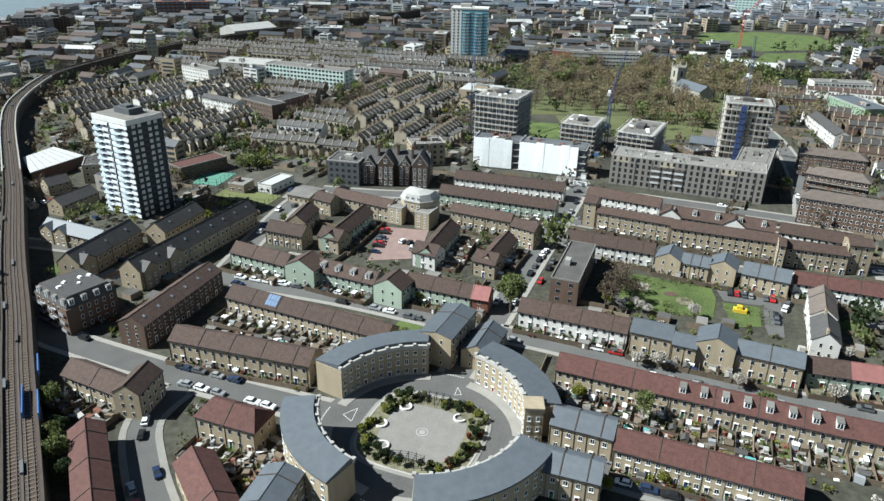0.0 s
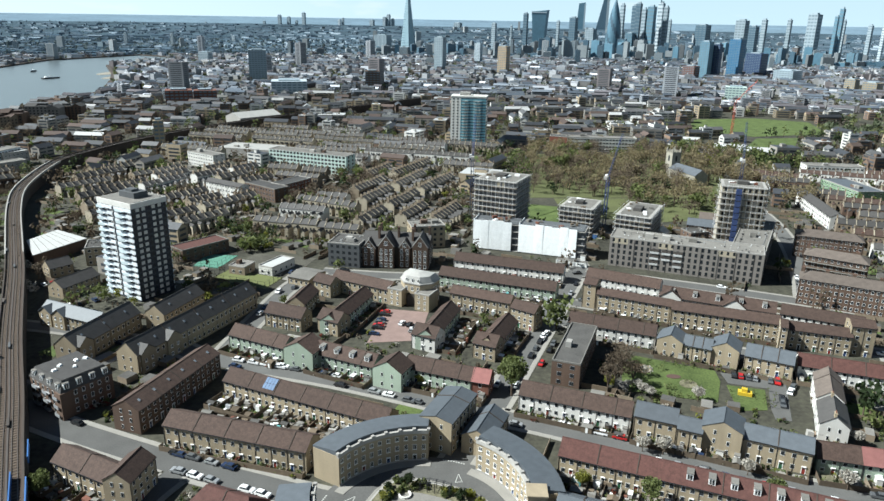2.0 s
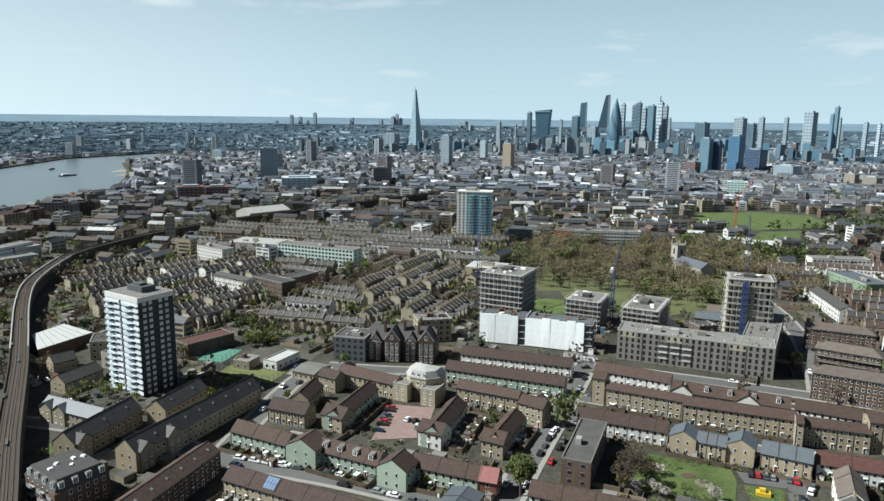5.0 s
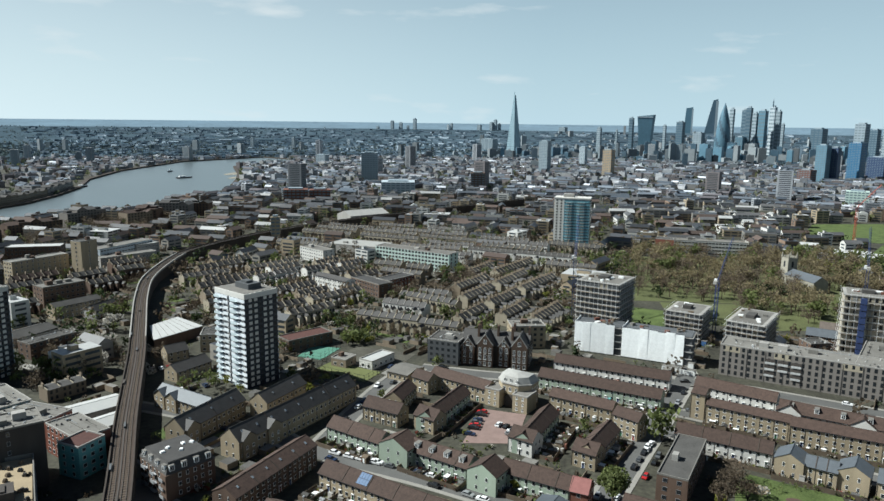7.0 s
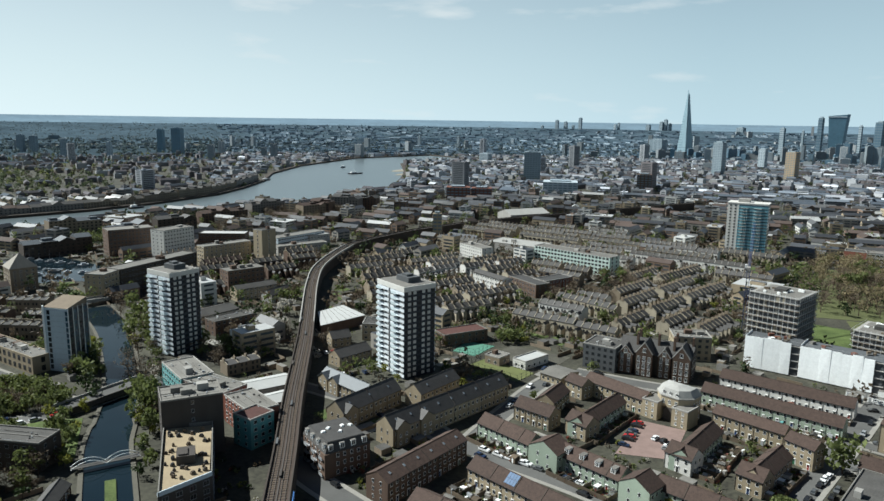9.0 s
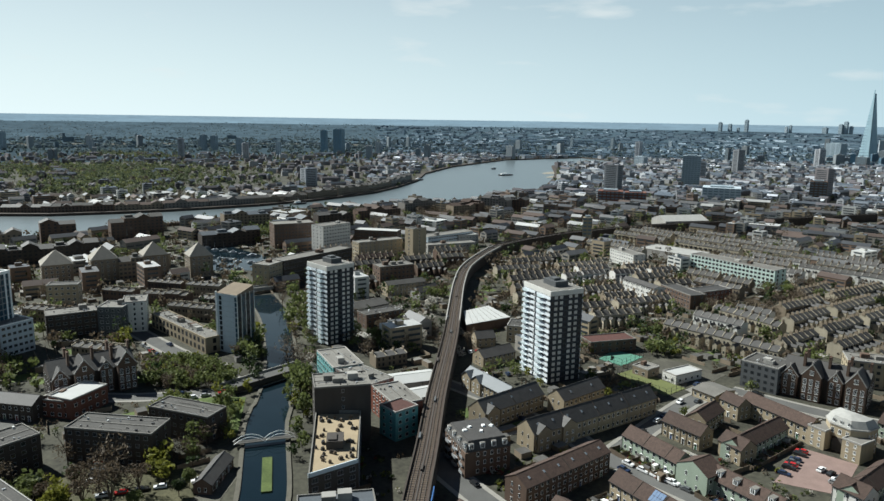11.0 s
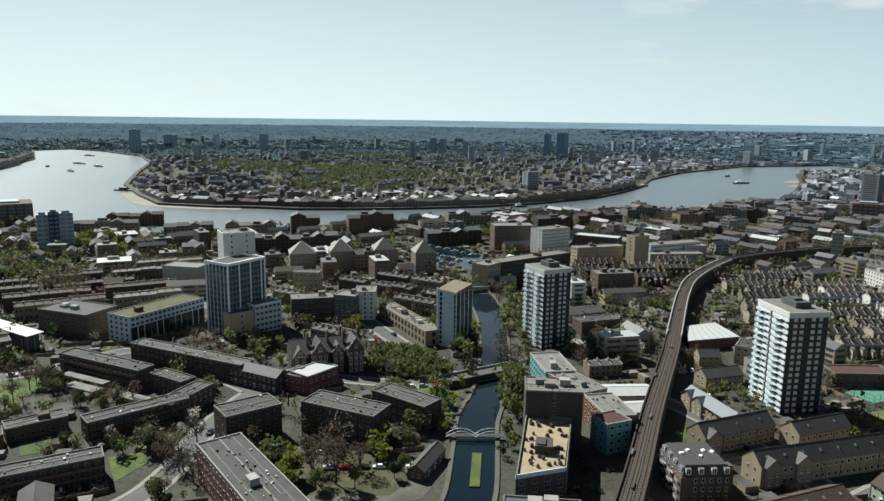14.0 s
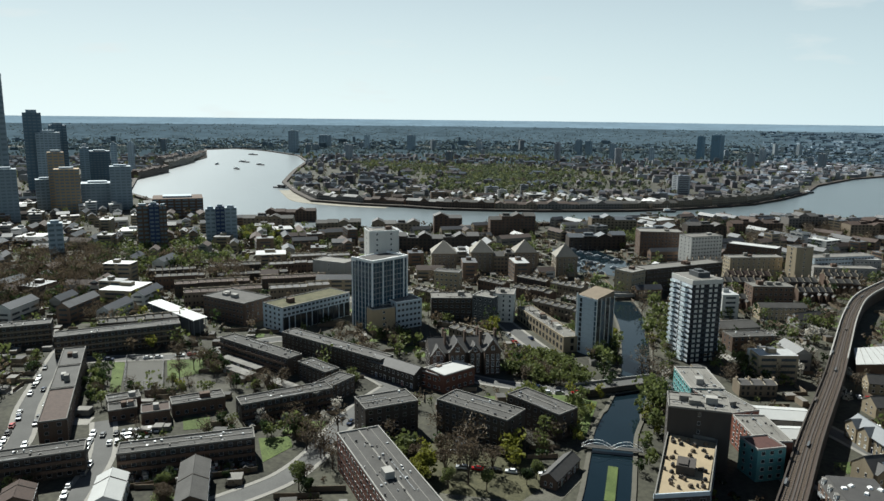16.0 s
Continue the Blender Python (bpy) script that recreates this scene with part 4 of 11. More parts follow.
row(-56.6, 230.7, -24, 12.3, 9, 7, 3.2, wall=render_green, houses=1, chim=False, turned=True, label="pale green rendered gabled house")
row(-46.2, 230, -25, 24.9, 8.5, 5.5, 3, houses=5, wall=render_green, dormers=4, label="pale green rendered terrace with roof dormers")
row(-23.3, 216.7, -24.5, 10.9, 9, 7, 3.2, wall=render_green, houses=1, chim=False, turned=True, label="pale green rendered gabled house")
row(-12.7, 220, -21.4, 24.4, 8, 5.5, 3, houses=5, wall=render_green, label="pale green terrace with brown tiled roof")
row(10, 211.1, -16.6, 6, 8, 5.5, 3, wall=redbrick, roof=tile_pink, houses=1, label="brick end house with a pink tiled roof")
row(-40.9, 255.8, 71.5, 33.6, 8, 5.5, 3, houses=6, wall=render_green, label="pale green terrace beside the car park")
row(-49.8, 259.8, -29.4, 10.4, 8, 6, 3, wall=buff, houses=2, label="brick house with a brown roof")
row(-2.5, 243, 72, 31.7, 8, 5.5, 3, houses=6, wall=render_green, label="green and brick terrace with brown roof")
row(-11.6, 246.6, -26.9, 10.2, 8, 6, 3, wall=render_white, houses=2, label="rendered house with a brown roof")
row(20.1, 237.2, 67.1, 25.8, 8, 5.5, 3, houses=5, wall=stock, label="brick terrace with brown roof")
row(11.4, 239.6, -25.9, 9.1, 8, 6, 3, wall=buff, houses=2, label="brick house with brown roof")
row(-71.7, 264.5, -20.8, 17.1, 8, 6, 3, wall=buff, label="brick houses with brown roofs")
row(-57.3, 273, 79, 16.5, 8, 6, 3, wall=buff, label="brick houses with brown roofs")
row(-50.8, 304.3, -28.4, 31, 8, 6.5, 2.6, houses=6, label="buff brick terrace with brown roof", wall=buff, storeys=2)
row(-58.5, 300.2, -31.1, 10.1, 7, 6.5, 2.6, houses=1, label="buff brick end house", wall=buff)
row(3.1, 288.3, -24.5, 27.8, 7, 6.5, 2.4, houses=5, label="buff brick terrace with brown roof", wall=buff)
row(27.7, 269.5, -35.5, 11.3, 7, 8, 2.4, houses=1, storeys=3, label="buff brick three-storey end house", wall=buff)
row(-2.1, 313.6, -19.9, 55.3, 8, 5.5, 3, houses=11, wall=render_green, label="pale terrace with long brown roof")
row(5.2, 335.1, -17.7, 54.5, 8, 5.5, 3, houses=10, wall=render_white, label="white rendered terrace with brown roof")
row(50.1, 261.4, -21.5, 33.9, 8.5, 5.5, 3, houses=7, wall=render_white, label="white rendered terrace with brown roof")
row(25, 202.9, -21.2, 35.3, 8.5, 5.5, 3, houses=7, wall=render_white, label="white rendered terrace with brown roof and bay windows")
row(81, 244.8, -25.8, 9.3, 9.5, 6.5, 2.6, roof=slate, wall=stock, chim=False, houses=1, turned=True, label="yellow brick gabled houses with slate roof")
row(89.7, 241.3, -25.7, 10.1, 8, 6, 2.4, roof=slate, wall=stock, chim=False, label="yellow brick houses with blue-grey slate roofs")
row(98.9, 237.7, -27.2, 9.5, 9.5, 7, 2.6, roof=slate, wall=stock, chim=False, houses=1, turned=True, label="yellow brick gabled houses with slate roof")
row(109.4, 233.1, -27.2, 16.2, 9, 6, 3, roof=slate, wall=stock, chim=False, label="yellow brick houses with blue-grey slate roofs")
row(58.4, 188.9, -22.7, 12.4, 9, 7, 2.6, roof=slate, wall=stock, chim=False, houses=2, storeys=2, label="yellow brick maisonettes with slate roof")
row(69.6, 183, -23.7, 7.1, 8, 6.5, 2.0, roof=slate, wall=stock, chim=False, houses=2, label="yellow brick maisonettes with slate roof")
row(76.2, 181.4, -24.4, 11, 9.5, 8.5, 2.6, roof=slate, wall=stock, chim=False, houses=1, turned=True, storeys=3, label="yellow brick gabled maisonettes with slate roof")
row(86.8, 177.7, -24.3, 18.3, 9, 7, 2.4, roof=slate, wall=stock, chim=False, houses=4, label="yellow brick maisonettes with slate roof")
row(66.2, 285.9, -24.7, 31.2, 8, 8, 1.6, houses=6, wall=buff, storeys=3, chim=False, label="buff brick three-storey terrace")
row(93.8, 270.4, -20, 41, 8, 8, 2.2, houses=8, wall=buff, storeys=3, chim=False, label="buff brick three-storey terrace with brown roof")
row(129.1, 249.7, -21.2, 2.6, 9, 10, 1.6, wall=buff, storeys=4, houses=1, chim=False, label="tall buff brick end house")
row(133.5, 252.2, -17.6, 22.3, 8, 8, 2.0, houses=4, wall=buff, storeys=3, chim=False, label="buff brick three-storey terrace")
row(154.5, 247, -14.9, 8.5, 9, 12, 1.4, wall=buff, storeys=4, houses=2, chim=False, label="tall buff brick corner house with bands")
row(61.1, 290.7, -25.4, 5.7, 9, 11, 1.4, wall=buff, storeys=4, houses=1, chim=False, label="tall buff brick corner house")
row(95.4, 290.5, -22.8, 46.2, 9, 6, 3.2, houses=9, wall=render_white, dormers=5, cross=(4, 30), label="white rendered terrace with dormers and brown roof")
row(67.2, 315.2, -26.5, 33.9, 8, 5.5, 3, houses=7, wall=render_white, label="white rendered terrace with brown roof")
row(140.3, 273.9, -26, 30.8, 8, 5.5, 3, houses=6, wall=render_white, label="white rendered terrace with brown roof")
row(126.4, 228.2, -20.2, 58.6, 8, 5, 3, houses=11, wall=render_white, roof=tile_red, label="white rendered terrace with reddish roof")
row(121.4, 184.7, 66.8, 15, 8, 6, 3, wall=render_white, roof=slate_dark, houses=2, chim=True, label="white rendered house with a dark slate roof")
row(128.1, 200.3, 66.8, 19, 8, 6, 3, wall=render_white, roof=tile_grey, houses=3, label="white rendered house with a faded tiled roof")
row(105.4, 171.7, -14.5, 11.8, 8, 5, 3, houses=2, wall=render_green, label="pale rendered terrace with brown roof")
row(116.8, 168.7, -13.6, 33.1, 8, 5, 3, houses=6, wall=render_green, roof=tile_pink, label="pale rendered terrace with a pink roof")
row(32.7, 169.1, -21.8, 31.6, 9, 6, 3, houses=6, roof=tile_red, label="brick terrace with red tiled roof and back gardens", pitch=2.2)
row(62, 157.4, -21.5, 43.2, 9, 6, 3, houses=8, roof=tile_red, dormers=8, label="brick terrace with red tiled roof and eight white dormers", pitch=2.2)
row(102.5, 141.6, -19.6, 36.9, 9, 6, 3, houses=7, roof=tile_red, label="brick terrace with red tiled roof")
row(42.1, 135.7, -21.6, 41.6, 9, 6, 3, houses=8, roof=tile_red, label="brick terrace with red tiled roof and white window surrounds", pitch=2.2)
row(27.6, 142.9, -21.4, 15.7, 9, 7.5, 2.4, roof=slate, wall=stock, chim=False, houses=5, storeys=2, label="yellow brick houses with slate roof")
row(21.7, 127, -19, 15.3, 9, 7.5, 2.4, roof=slate, wall=stock, chim=False, houses=5, label="yellow brick houses with slate roof")

# ---------------------------------------------------------------- the wider streets
block(37.8, 220.1, -20.5, 9.8, 34, 9, wall=brownbrick, roof=felt, storeys=3, label="three-storey brick block with dark flat roof")
new_flats = block(84.9, 348, -21.8, 72.7, 16, 15, wall=greybrick, roof=felt_light, storeys=5, plant=4, pitch=2.8, w=1.3, h=1.9, frame_mat=dark_metal, label="long new grey brick flats with deep windows")
for s_i in range(1, 4):
    for u in (20.2, 25.8, 31.4) if s_i > 1 else (20.2, 31.4):
        # dark panel on the wall imitates the shade of a recess
        part("balcony_recess", Build().box(u, -0.12, 3.0 * s_i + 0.2, u + 4.4, 0.0, 3.0 * s_i + 2.6), darkwall, new_flats, "flat dark panel standing in for a shaded balcony recess")
        part("railing", Build().box(u + 0.1, -0.5, 3.0 * s_i + 0.2, u + 4.3, -0.42, 3.0 * s_i + 1.2), galvanised, new_flats, "pale balcony railing")
for k in range(9):
    part("rainwater_pipe", Build().box(4.2 + 8 * k, -0.16, 0, 4.4 + 8 * k, -0.02, 14.6), dark_metal, new_flats)
for u0, u1 in ((2, 9), (24, 31), (52, 60)):
    part("brick_panel", Build().box(u0, -0.06, 12.1, u1, 0.0, 14.9), stockgrey, new_flats, "paler brick panel")
block(152.9, 322.3, 62.5, 67.4, 16, 14.6, wall=greybrick, roof=felt_light, storeys=5, plant=1, frame_mat=dark_metal, label="new grey brick flats")
row(159.1, 299.1, -27.2, 52.5, 11, 12, 2.6, houses=10, wall=brownbrick, roof=tile_grey, hip=4.5, storeys=4, chim=True, doors=False, pitch=2.2, label="dark brown brick flats with rows of white windows")
row(177.6, 334.1, -32.8, 28, 11, 12, 2.6, houses=5, wall=brownbrick, roof=tile_grey, hip=4.5, storeys=4, chim=True, doors=False, galleries=True, label="brown brick gallery-access flats")
row(189.4, 367.8, -23.4, 32.4, 11, 12, 2.6, houses=6, wall=brownbrick, roof=tile_grey, hip=4.5, storeys=4, chim=True, doors=False, pitch=2.2, label="dark brown brick flats with rows of white windows")
block(-17.3, 368.3, 13.9, 18.6, 14, 12, wall=buff, roof=felt_light, storeys=4, plant=2, frame_mat=dark_metal, label="new pale brick school block")
block(-57.9, 338.9, -12.4, 16.4, 16, 12, wall=slatewall, roof=felt, storeys=4, plant=2, frame_mat=dark_metal, label="dark clad school block with roof louvres")
block(-89.7, 325.3, -26.2, 8.2, 17.3, 4, wall=render_white, roof=metal_roof, storeys=1, plant=0, label="low hall with a white roof")
block(-140.7, 346.9, -39.7, 12, 27, 6, wall=brownbrick, roof=tile_red, storeys=2, plant=0, label="low brick hall with a red-brown roof")
warehouse = thing("warehouse", -205, 350, label="white-roofed warehouse beside the railway", category="warehouse")
WARE = [(3.5, -20), (15.5, 8.5), (-7, 22.5), (-12.5, 3)]
part("wall", Build().poly(WARE, 0, 5.6), brownbrick, warehouse)
part("roof", Build().hull([(u * 1.03, v * 1.03, 5.6) for u, v in WARE], [(u * 1.03, v * 1.03, 5.9) for u, v in WARE]), metal_roof, warehouse)
for k in range(1, 7):
    a, c = Vector(WARE[0]).lerp(Vector(WARE[1]), k / 7), Vector(WARE[3]).lerp(Vector(WARE[2]), k / 7)
    part("roof_seam", Build().tube((a.x, a.y, 5.95), (c.x, c.y, 5.95), 0.09, n=4), felt_light, warehouse)
claim(-215, 332, 60, 38, 22, 0)
block(-176.7, 331.6, 19, 10.1, 14, 9, wall=stock, roof=felt, storeys=3, plant=0, label="yellow brick flats")
block(-145, 580.6, -23.2, 73.1, 14, 15, wall=tealwall, roof=felt_light, storeys=5, pitch=3.2, w=2.4, h=1.9, plant=3, label="glass-fronted white framed school block")
block(116.3, 682.3, -4.5, 64.2, 14, 13, wall=render_white, roof=felt_light, storeys=4, pitch=3, w=2.6, plant=2, label="white banded hospital block")
block(100.1, 686.8, -15.5, 16.9, 14, 13, wall=redpanel, roof=felt, storeys=1, pitch=99, plant=0, label="red clad block end")
block(294.5, 574.4, -5.7, 45, 14, 10, wall=render_white, roof=felt_light, storeys=3, w=2.2, plant=1, label="white three-storey block")
block(284, 529, -84.7, 43.6, 20, 9, wall=greenwall, roof=slate, storeys=3, plant=3, label="green clad school block")
row(245.6, 486.2, -98.5, 65.8, 9, 8, 2.5, houses=13, roof=slate_dark, wall=render_white, storeys=3, label="white terrace with dark roof")
block(133.6, 369.4, 14.8, 11, 10, 11, wall=brownbrick, roof=felt, storeys=4, plant=0, label="old brown brick workshop")
block(-103.9, 324.5, -18.3, 8.8, 9, 4, wall=stockdark, roof=felt_light, storeys=1, plant=1, label="low grey-roofed school building")
row(-72.7, 312.7, -23.2, 11.8, 14, 3.5, 1.2, wall=stock, roof=felt_light, houses=1, storeys=1, doors=False, label="low pale-roofed school hall")

for mx, my, ml in ((244.6, 684.0, 22), (266.9, 704.8, 30), (273.3, 680.3, 18), (291.6, 687.9, 26), (299.1, 670.4, 34), (319.7, 684.1, 20), (229.8, 735.5, 16), (247.3, 744.2, 18)):      # white roofs beside the playing field
    row(mx, my, -12, ml, 12, 3.4, 1.6, wall=render_white, roof=metal_roof, houses=1, storeys=1, doors=False, chim=False, pitch=6, back=False, ends=False, name="marquee", label="low white-roofed marquee beside the playing field")

# ---------------------------------------------------------------- the canal side and the estates
block(-221.9, 75.6, -2.7, 55.6, 15, 13, wall=redbrick, roof=felt, storeys=4, plant=1, label="red brick flats with grey flat roof and white dots of windows")
block(-238.7, 92.4, 88, 21.6, 13, 12, wall=sootbrick, roof=felt, storeys=4, plant=0, label="dark brick flats with grey felt roof")
block(-235.9, 121, 26.1, 32.1, 13, 12, wall=sootbrick, roof=felt, storeys=4, plant=0, label="dark brick flats with grey felt roof")
block(-233.1, 151.7, 13.4, 27.2, 11, 10, wall=sootbrick, roof=felt, storeys=3, plant=0, label="dark brick flats beside the canal")
block(-247.3, 7.4, 80.8, 44.7, 9, 8.5, wall=sootbrick, roof=felt, storeys=3, plant=0, balcony=True, bands=brownbrick, label="low dark brick gallery flats")
block(-258.7, -35.7, 84.4, 34, 9, 8.5, wall=sootbrick, roof=felt, storeys=3, plant=0, balcony=True, bands=brownbrick, label="low dark brick gallery flats")
row(-220.4, 6.9, 168.9, 18.2, 9, 6, 2.2, wall=render_white, roof=metal_roof, houses=3, label="houses with bright white roofs")
row(-209.3, 29.9, 168.3, 27.4, 9, 6, 2.2, wall=brownbrick, roof=felt, houses=4, label="houses with felt and white roofs")
row(-232, -16.8, 174.4, 11, 9, 6, 2.2, wall=brownbrick, roof=tile_brown, houses=3, label="brick houses with brown roofs")
block(-285.5, -16.8, 85, 9.6, 34, 9, wall=brownbrick, roof=tile_brown, storeys=3, plant=0, label="three-storey brick block with brown roof")
block(-320.4, -13.7, 85, 9.6, 28, 9, wall=brownbrick, roof=felt, storeys=3, plant=2, label="three-storey brick block")
block(-349.3, -11.2, 85, 9.6, 26, 9, wall=brownbrick, roof=felt, storeys=3, plant=2, label="three-storey brick block")
block(-291.7, 29.9, 89.4, 20.9, 9, 5, wall=brownbrick, roof=felt, storeys=1, plant=1, label="low school building with pale roof")
block(-288.2, 18.1, 85.3, 10.7, 9, 5, wall=brownbrick, roof=tile_brown, storeys=1, plant=1, label="low school building")
block(-297.2, 6.8, 88, 10.6, 8, 4.5, wall=brownbrick, roof=felt, storeys=1, plant=3, label="low school building with pale roof")
block(-305.9, 6.9, 92.2, 12.7, 8, 5, wall=brownbrick, roof=felt, storeys=1, plant=1, label="low school building")
block(-272.5, 53.5, 92.4, 38, 9, 8, wall=sootbrick, roof=felt, storeys=3, plant=0, balcony=True, bands=brownbrick, label="curved dark brick flats")
block(-313.7, 87.9, 19.6, 20.5, 8, 7.6, wall=sootbrick, roof=felt, storeys=3, plant=0, label="short wing of dark brick flats")
block(-272.2, 83.5, 120, 25.3, 9, 7.6, wall=sootbrick, roof=felt, storeys=3, plant=0, label="dark brick flats with pale roof")
block(-363.5, 61.6, 25.5, 51.7, 9, 8.5, wall=sootbrick, roof=felt, storeys=3, plant=0, balcony=True, bands=brownbrick, label="dark brick gallery flats with pale roof")
block(-359.7, 92.5, 25.5, 69.6, 9, 8.5, wall=sootbrick, roof=felt, storeys=3, plant=0, label="dark brick gallery flats")
block(-389.7, -13.3, 89.5, 59.3, 10, 11, wall=sootbrick, roof=felt, storeys=4, plant=0, balcony=True, bands=stockdark, rail=0.7, label="long curved gallery flats with pale balconies")
block(-420.7, -57.6, 85.7, 42.6, 10, 11, wall=sootbrick, roof=felt, storeys=4, plant=0, balcony=True, bands=stockdark, rail=0.7, label="long gallery flats with pale balconies")
block(-438.5, 65.3, 30.8, 34.8, 22, 13, wall=brownbrick, roof=felt, storeys=4, plant=3, label="old dark brick tenement")
sedum = mat("sedum_roof", (0.070, 0.078, 0.034), 0.95, 0.5, 0.25, 1.5, second=(0.105, 0.095, 0.055))
planted_flats = block(-386.1, 99.6, 112, 50.4, 18, 14, wall=bluepale, roof=sedum, storeys=5, plant=1, pitch=2.8, w=2.0, frame_mat=grey_paint, label="flats with a green planted roof")
part("glazed_base", Build().box(0.4, -0.1, 0.2, 50, 0.0, 8.6), glass, planted_flats, "dark glazed lower storeys")
for k in range(13):
    part("column", Build().box(0.3 + 4.1 * k, -0.3, 0, 0.8 + 4.1 * k, -0.1, 8.8), bluepale if k % 3 else slatewall, planted_flats)
glazed_tower(-384.1, 140.8, 26.5, 15.2, 22, 38.7)
glazed_tower(-367.5, 146.4, 108.7, 26.8, 18, 39.7)
block(-361.4, 144.1, 92.4, 14, 8, 14, wall=tan_panel, roof=felt, storeys=4, pitch=60, plant=0, back=False, ends=False, label="tan clad stair block at the foot of the tower")
block(-363.8, 159.5, 96.7, 17.2, 14, 16.1, wall=bluepale, frame_mat=grey_paint, pitch=2.4, w=1.8, roof=felt_light, storeys=5, plant=0, cope=white, label="low glazed wing of the tower")
block(-398.7, 157, 80.6, 18.5, 15, 52, wall=render_white, roof=felt_light, storeys=16, pitch=6, w=1.2, plant=1, cope=white, label="white rendered tower slab", name="residential_tower")
block(-507.1, 154.5, 39.3, 27.6, 16, 15, wall=concrete, roof=felt_light, storeys=4, pitch=50, plant=0, label="grey concrete plant building")
block(-375.2, 187.5, 65.5, 24.9, 14, 13, wall=sootbrick, roof=felt_light, storeys=4, plant=1, w=2, label="dark flats with pale bands")
block(-360.6, 207.6, 35.6, 13.5, 14, 16, wall=slatewall, roof=felt_light, storeys=5, plant=1, label="dark clad flats")
block(-355.6, 219, 52.7, 12.4, 16, 17, wall=render_white, roof=felt_light, storeys=6, plant=1, w=1.2, h=1.9, label="white flats with slot windows")
block(-439.1, 221.2, 47.9, 17.9, 10, 14, wall=stock, roof=felt, storeys=4, plant=0, w=1.6, label="yellow brick office block")
block(-352.5, 234.5, -11, 63.6, 10, 8, wall=buff, roof=felt_light, storeys=2, plant=9, pitch=4.4, w=2.4, h=2.6, frame_mat=stockdark, cope=stock, label="yellow brick terrace with deep bays and roof lanterns")
slim_tower(-290, 230, 8, 13.5, 13, 30.5)
block(-386, 446.5, -22, 11, 42, 17.5, wall=stock, roof=felt_light, storeys=6, plant=2, label="brown brick riverside flats")
block(-353.1, 475.5, -14, 10.5, 14.5, 28.5, wall=stock, roof=felt, storeys=9, plant=1, pitch=5, label="tall brown brick tower block")
block(-369.8, 352.6, 87.9, 71.3, 14, 17, wall=sootbrick, roof=felt_light, storeys=5, plant=2, label="dark brick flats beside the basin")
block(-367.1, 336.5, 101.3, 18.4, 14, 17, wall=stock, roof=felt_light, storeys=5, plant=1, label="yellow brick flats beside the basin")
block(-429.8, 457.9, 82.4, 31.8, 16, 24, wall=render_white, roof=felt_light, storeys=8, plant=1, label="white flats beside the basin")
block(-480.4, 448, 59.1, 37.2, 20, 22, wall=brownbrick, roof=felt_light, storeys=7, plant=1, label="brown brick flats beside the basin")
block(-438.3, 509.8, 23, 41.6, 16, 14, wall=brownbrick, roof=metal_roof, storeys=4, plant=0, label="brick flats with white roof edges")
block(-363.3, 524.2, 76.1, 57.3, 14, 13, wall=bluepale, roof=felt_light, storeys=4, pitch=3, w=2.4, plant=1, label="white and blue banded office block")
block(-354.4, 511.6, 59, 47.8, 12, 8, wall=concrete, roof=felt_light, storeys=2, plant=1, label="low white banded block")
block(-352, 558.7, 59.8, 21, 12, 11, wall=concrete, roof=metal_roof, storeys=3, plant=0, label="block with a white roof edge")
block(-252.7, 304.2, 69.1, 24.8, 11, 8, wall=brownbrick, roof=felt, storeys=3, plant=0, balcony=True, bands=brownbrick, rail=0.5, label="brown brick flats with slim balconies")
row(-288.8, 370, 64.1, 29.2, 10, 8, 2, houses=6, wall=stock, roof=felt, storeys=3, chim=False, label="yellow brick flats with grey roof")
block(-314.6, 394.1, 62.3, 27.2, 14, 13, wall=brownbrick, roof=felt_light, storeys=4, plant=3, label="brick flats with stepped roof")
row(-267.2, 377.2, 81.3, 19.4, 9, 5, 3, wall=render_white, roof=slate_dark, houses=1, label="pale house with a grey roof")
row(-276.4, 319.2, 75, 28, 16, 4, 2, houses=5, wall=concrete, roof=felt, chim=False, doors=False, label="low sheds with grey roofs")
block(-225.7, 235.4, -30.5, 25.8, 14, 11, wall=turquoise, roof=felt_light, storeys=4, plant=1, label="turquoise clad end of the flats")
block(-204.2, 223.1, -11.2, 26.6, 12, 10.6, wall=redpanel, roof=felt_light, storeys=4, plant=1, label="red clad flats with grey roof")
block(-176.7, 216.3, -27.6, 22.3, 12, 10.8, wall=redpanel, roof=felt_light, storeys=4, plant=0, label="red clad flats with grey roof")
block(-151.6, 199.4, 75.3, 10.8, 10, 11.4, wall=turquoise, roof=tile_red, storeys=4, plant=0, label="turquoise clad corner flats")
block(-174, 180, 47, 20.7, 14.5, 22, wall=darkwall, roof=felt_light, storeys=7, pitch=22, w=1.0, plant=3, label="dark brick tower slab beside the canal", name="residential_tower")
block(-131, 128, 45, 22, 10, 12, wall=darkwall, roof=slate, storeys=4, plant=3, label="dark flats with glass roof lights")
row(-182, 234, 55, 24, 13, 4.5, 1.4, wall=concrete, roof=metal_roof, houses=3, storeys=1, chim=False, doors=False, pitch=6, label="white-roofed workshop beside the railway", name="workshop")
row(-165, 227, 60, 15, 11, 4.5, 1.4, wall=concrete, roof=metal_roof, houses=3, storeys=1, chim=False, doors=False, pitch=6, label="white-roofed workshop beside the railway", name="workshop")
block(-280.5, 135, 23.7, 10.9, 14, 7, wall=redbrick, roof=metal_roof, storeys=2, plant=1, label="red brick hall with a white roof")
block(-267, 140.4, 103.5, 18.4, 12, 8, wall=redbrick, roof=metal_roof, storeys=2, plant=0, label="red brick hall with a white roof")
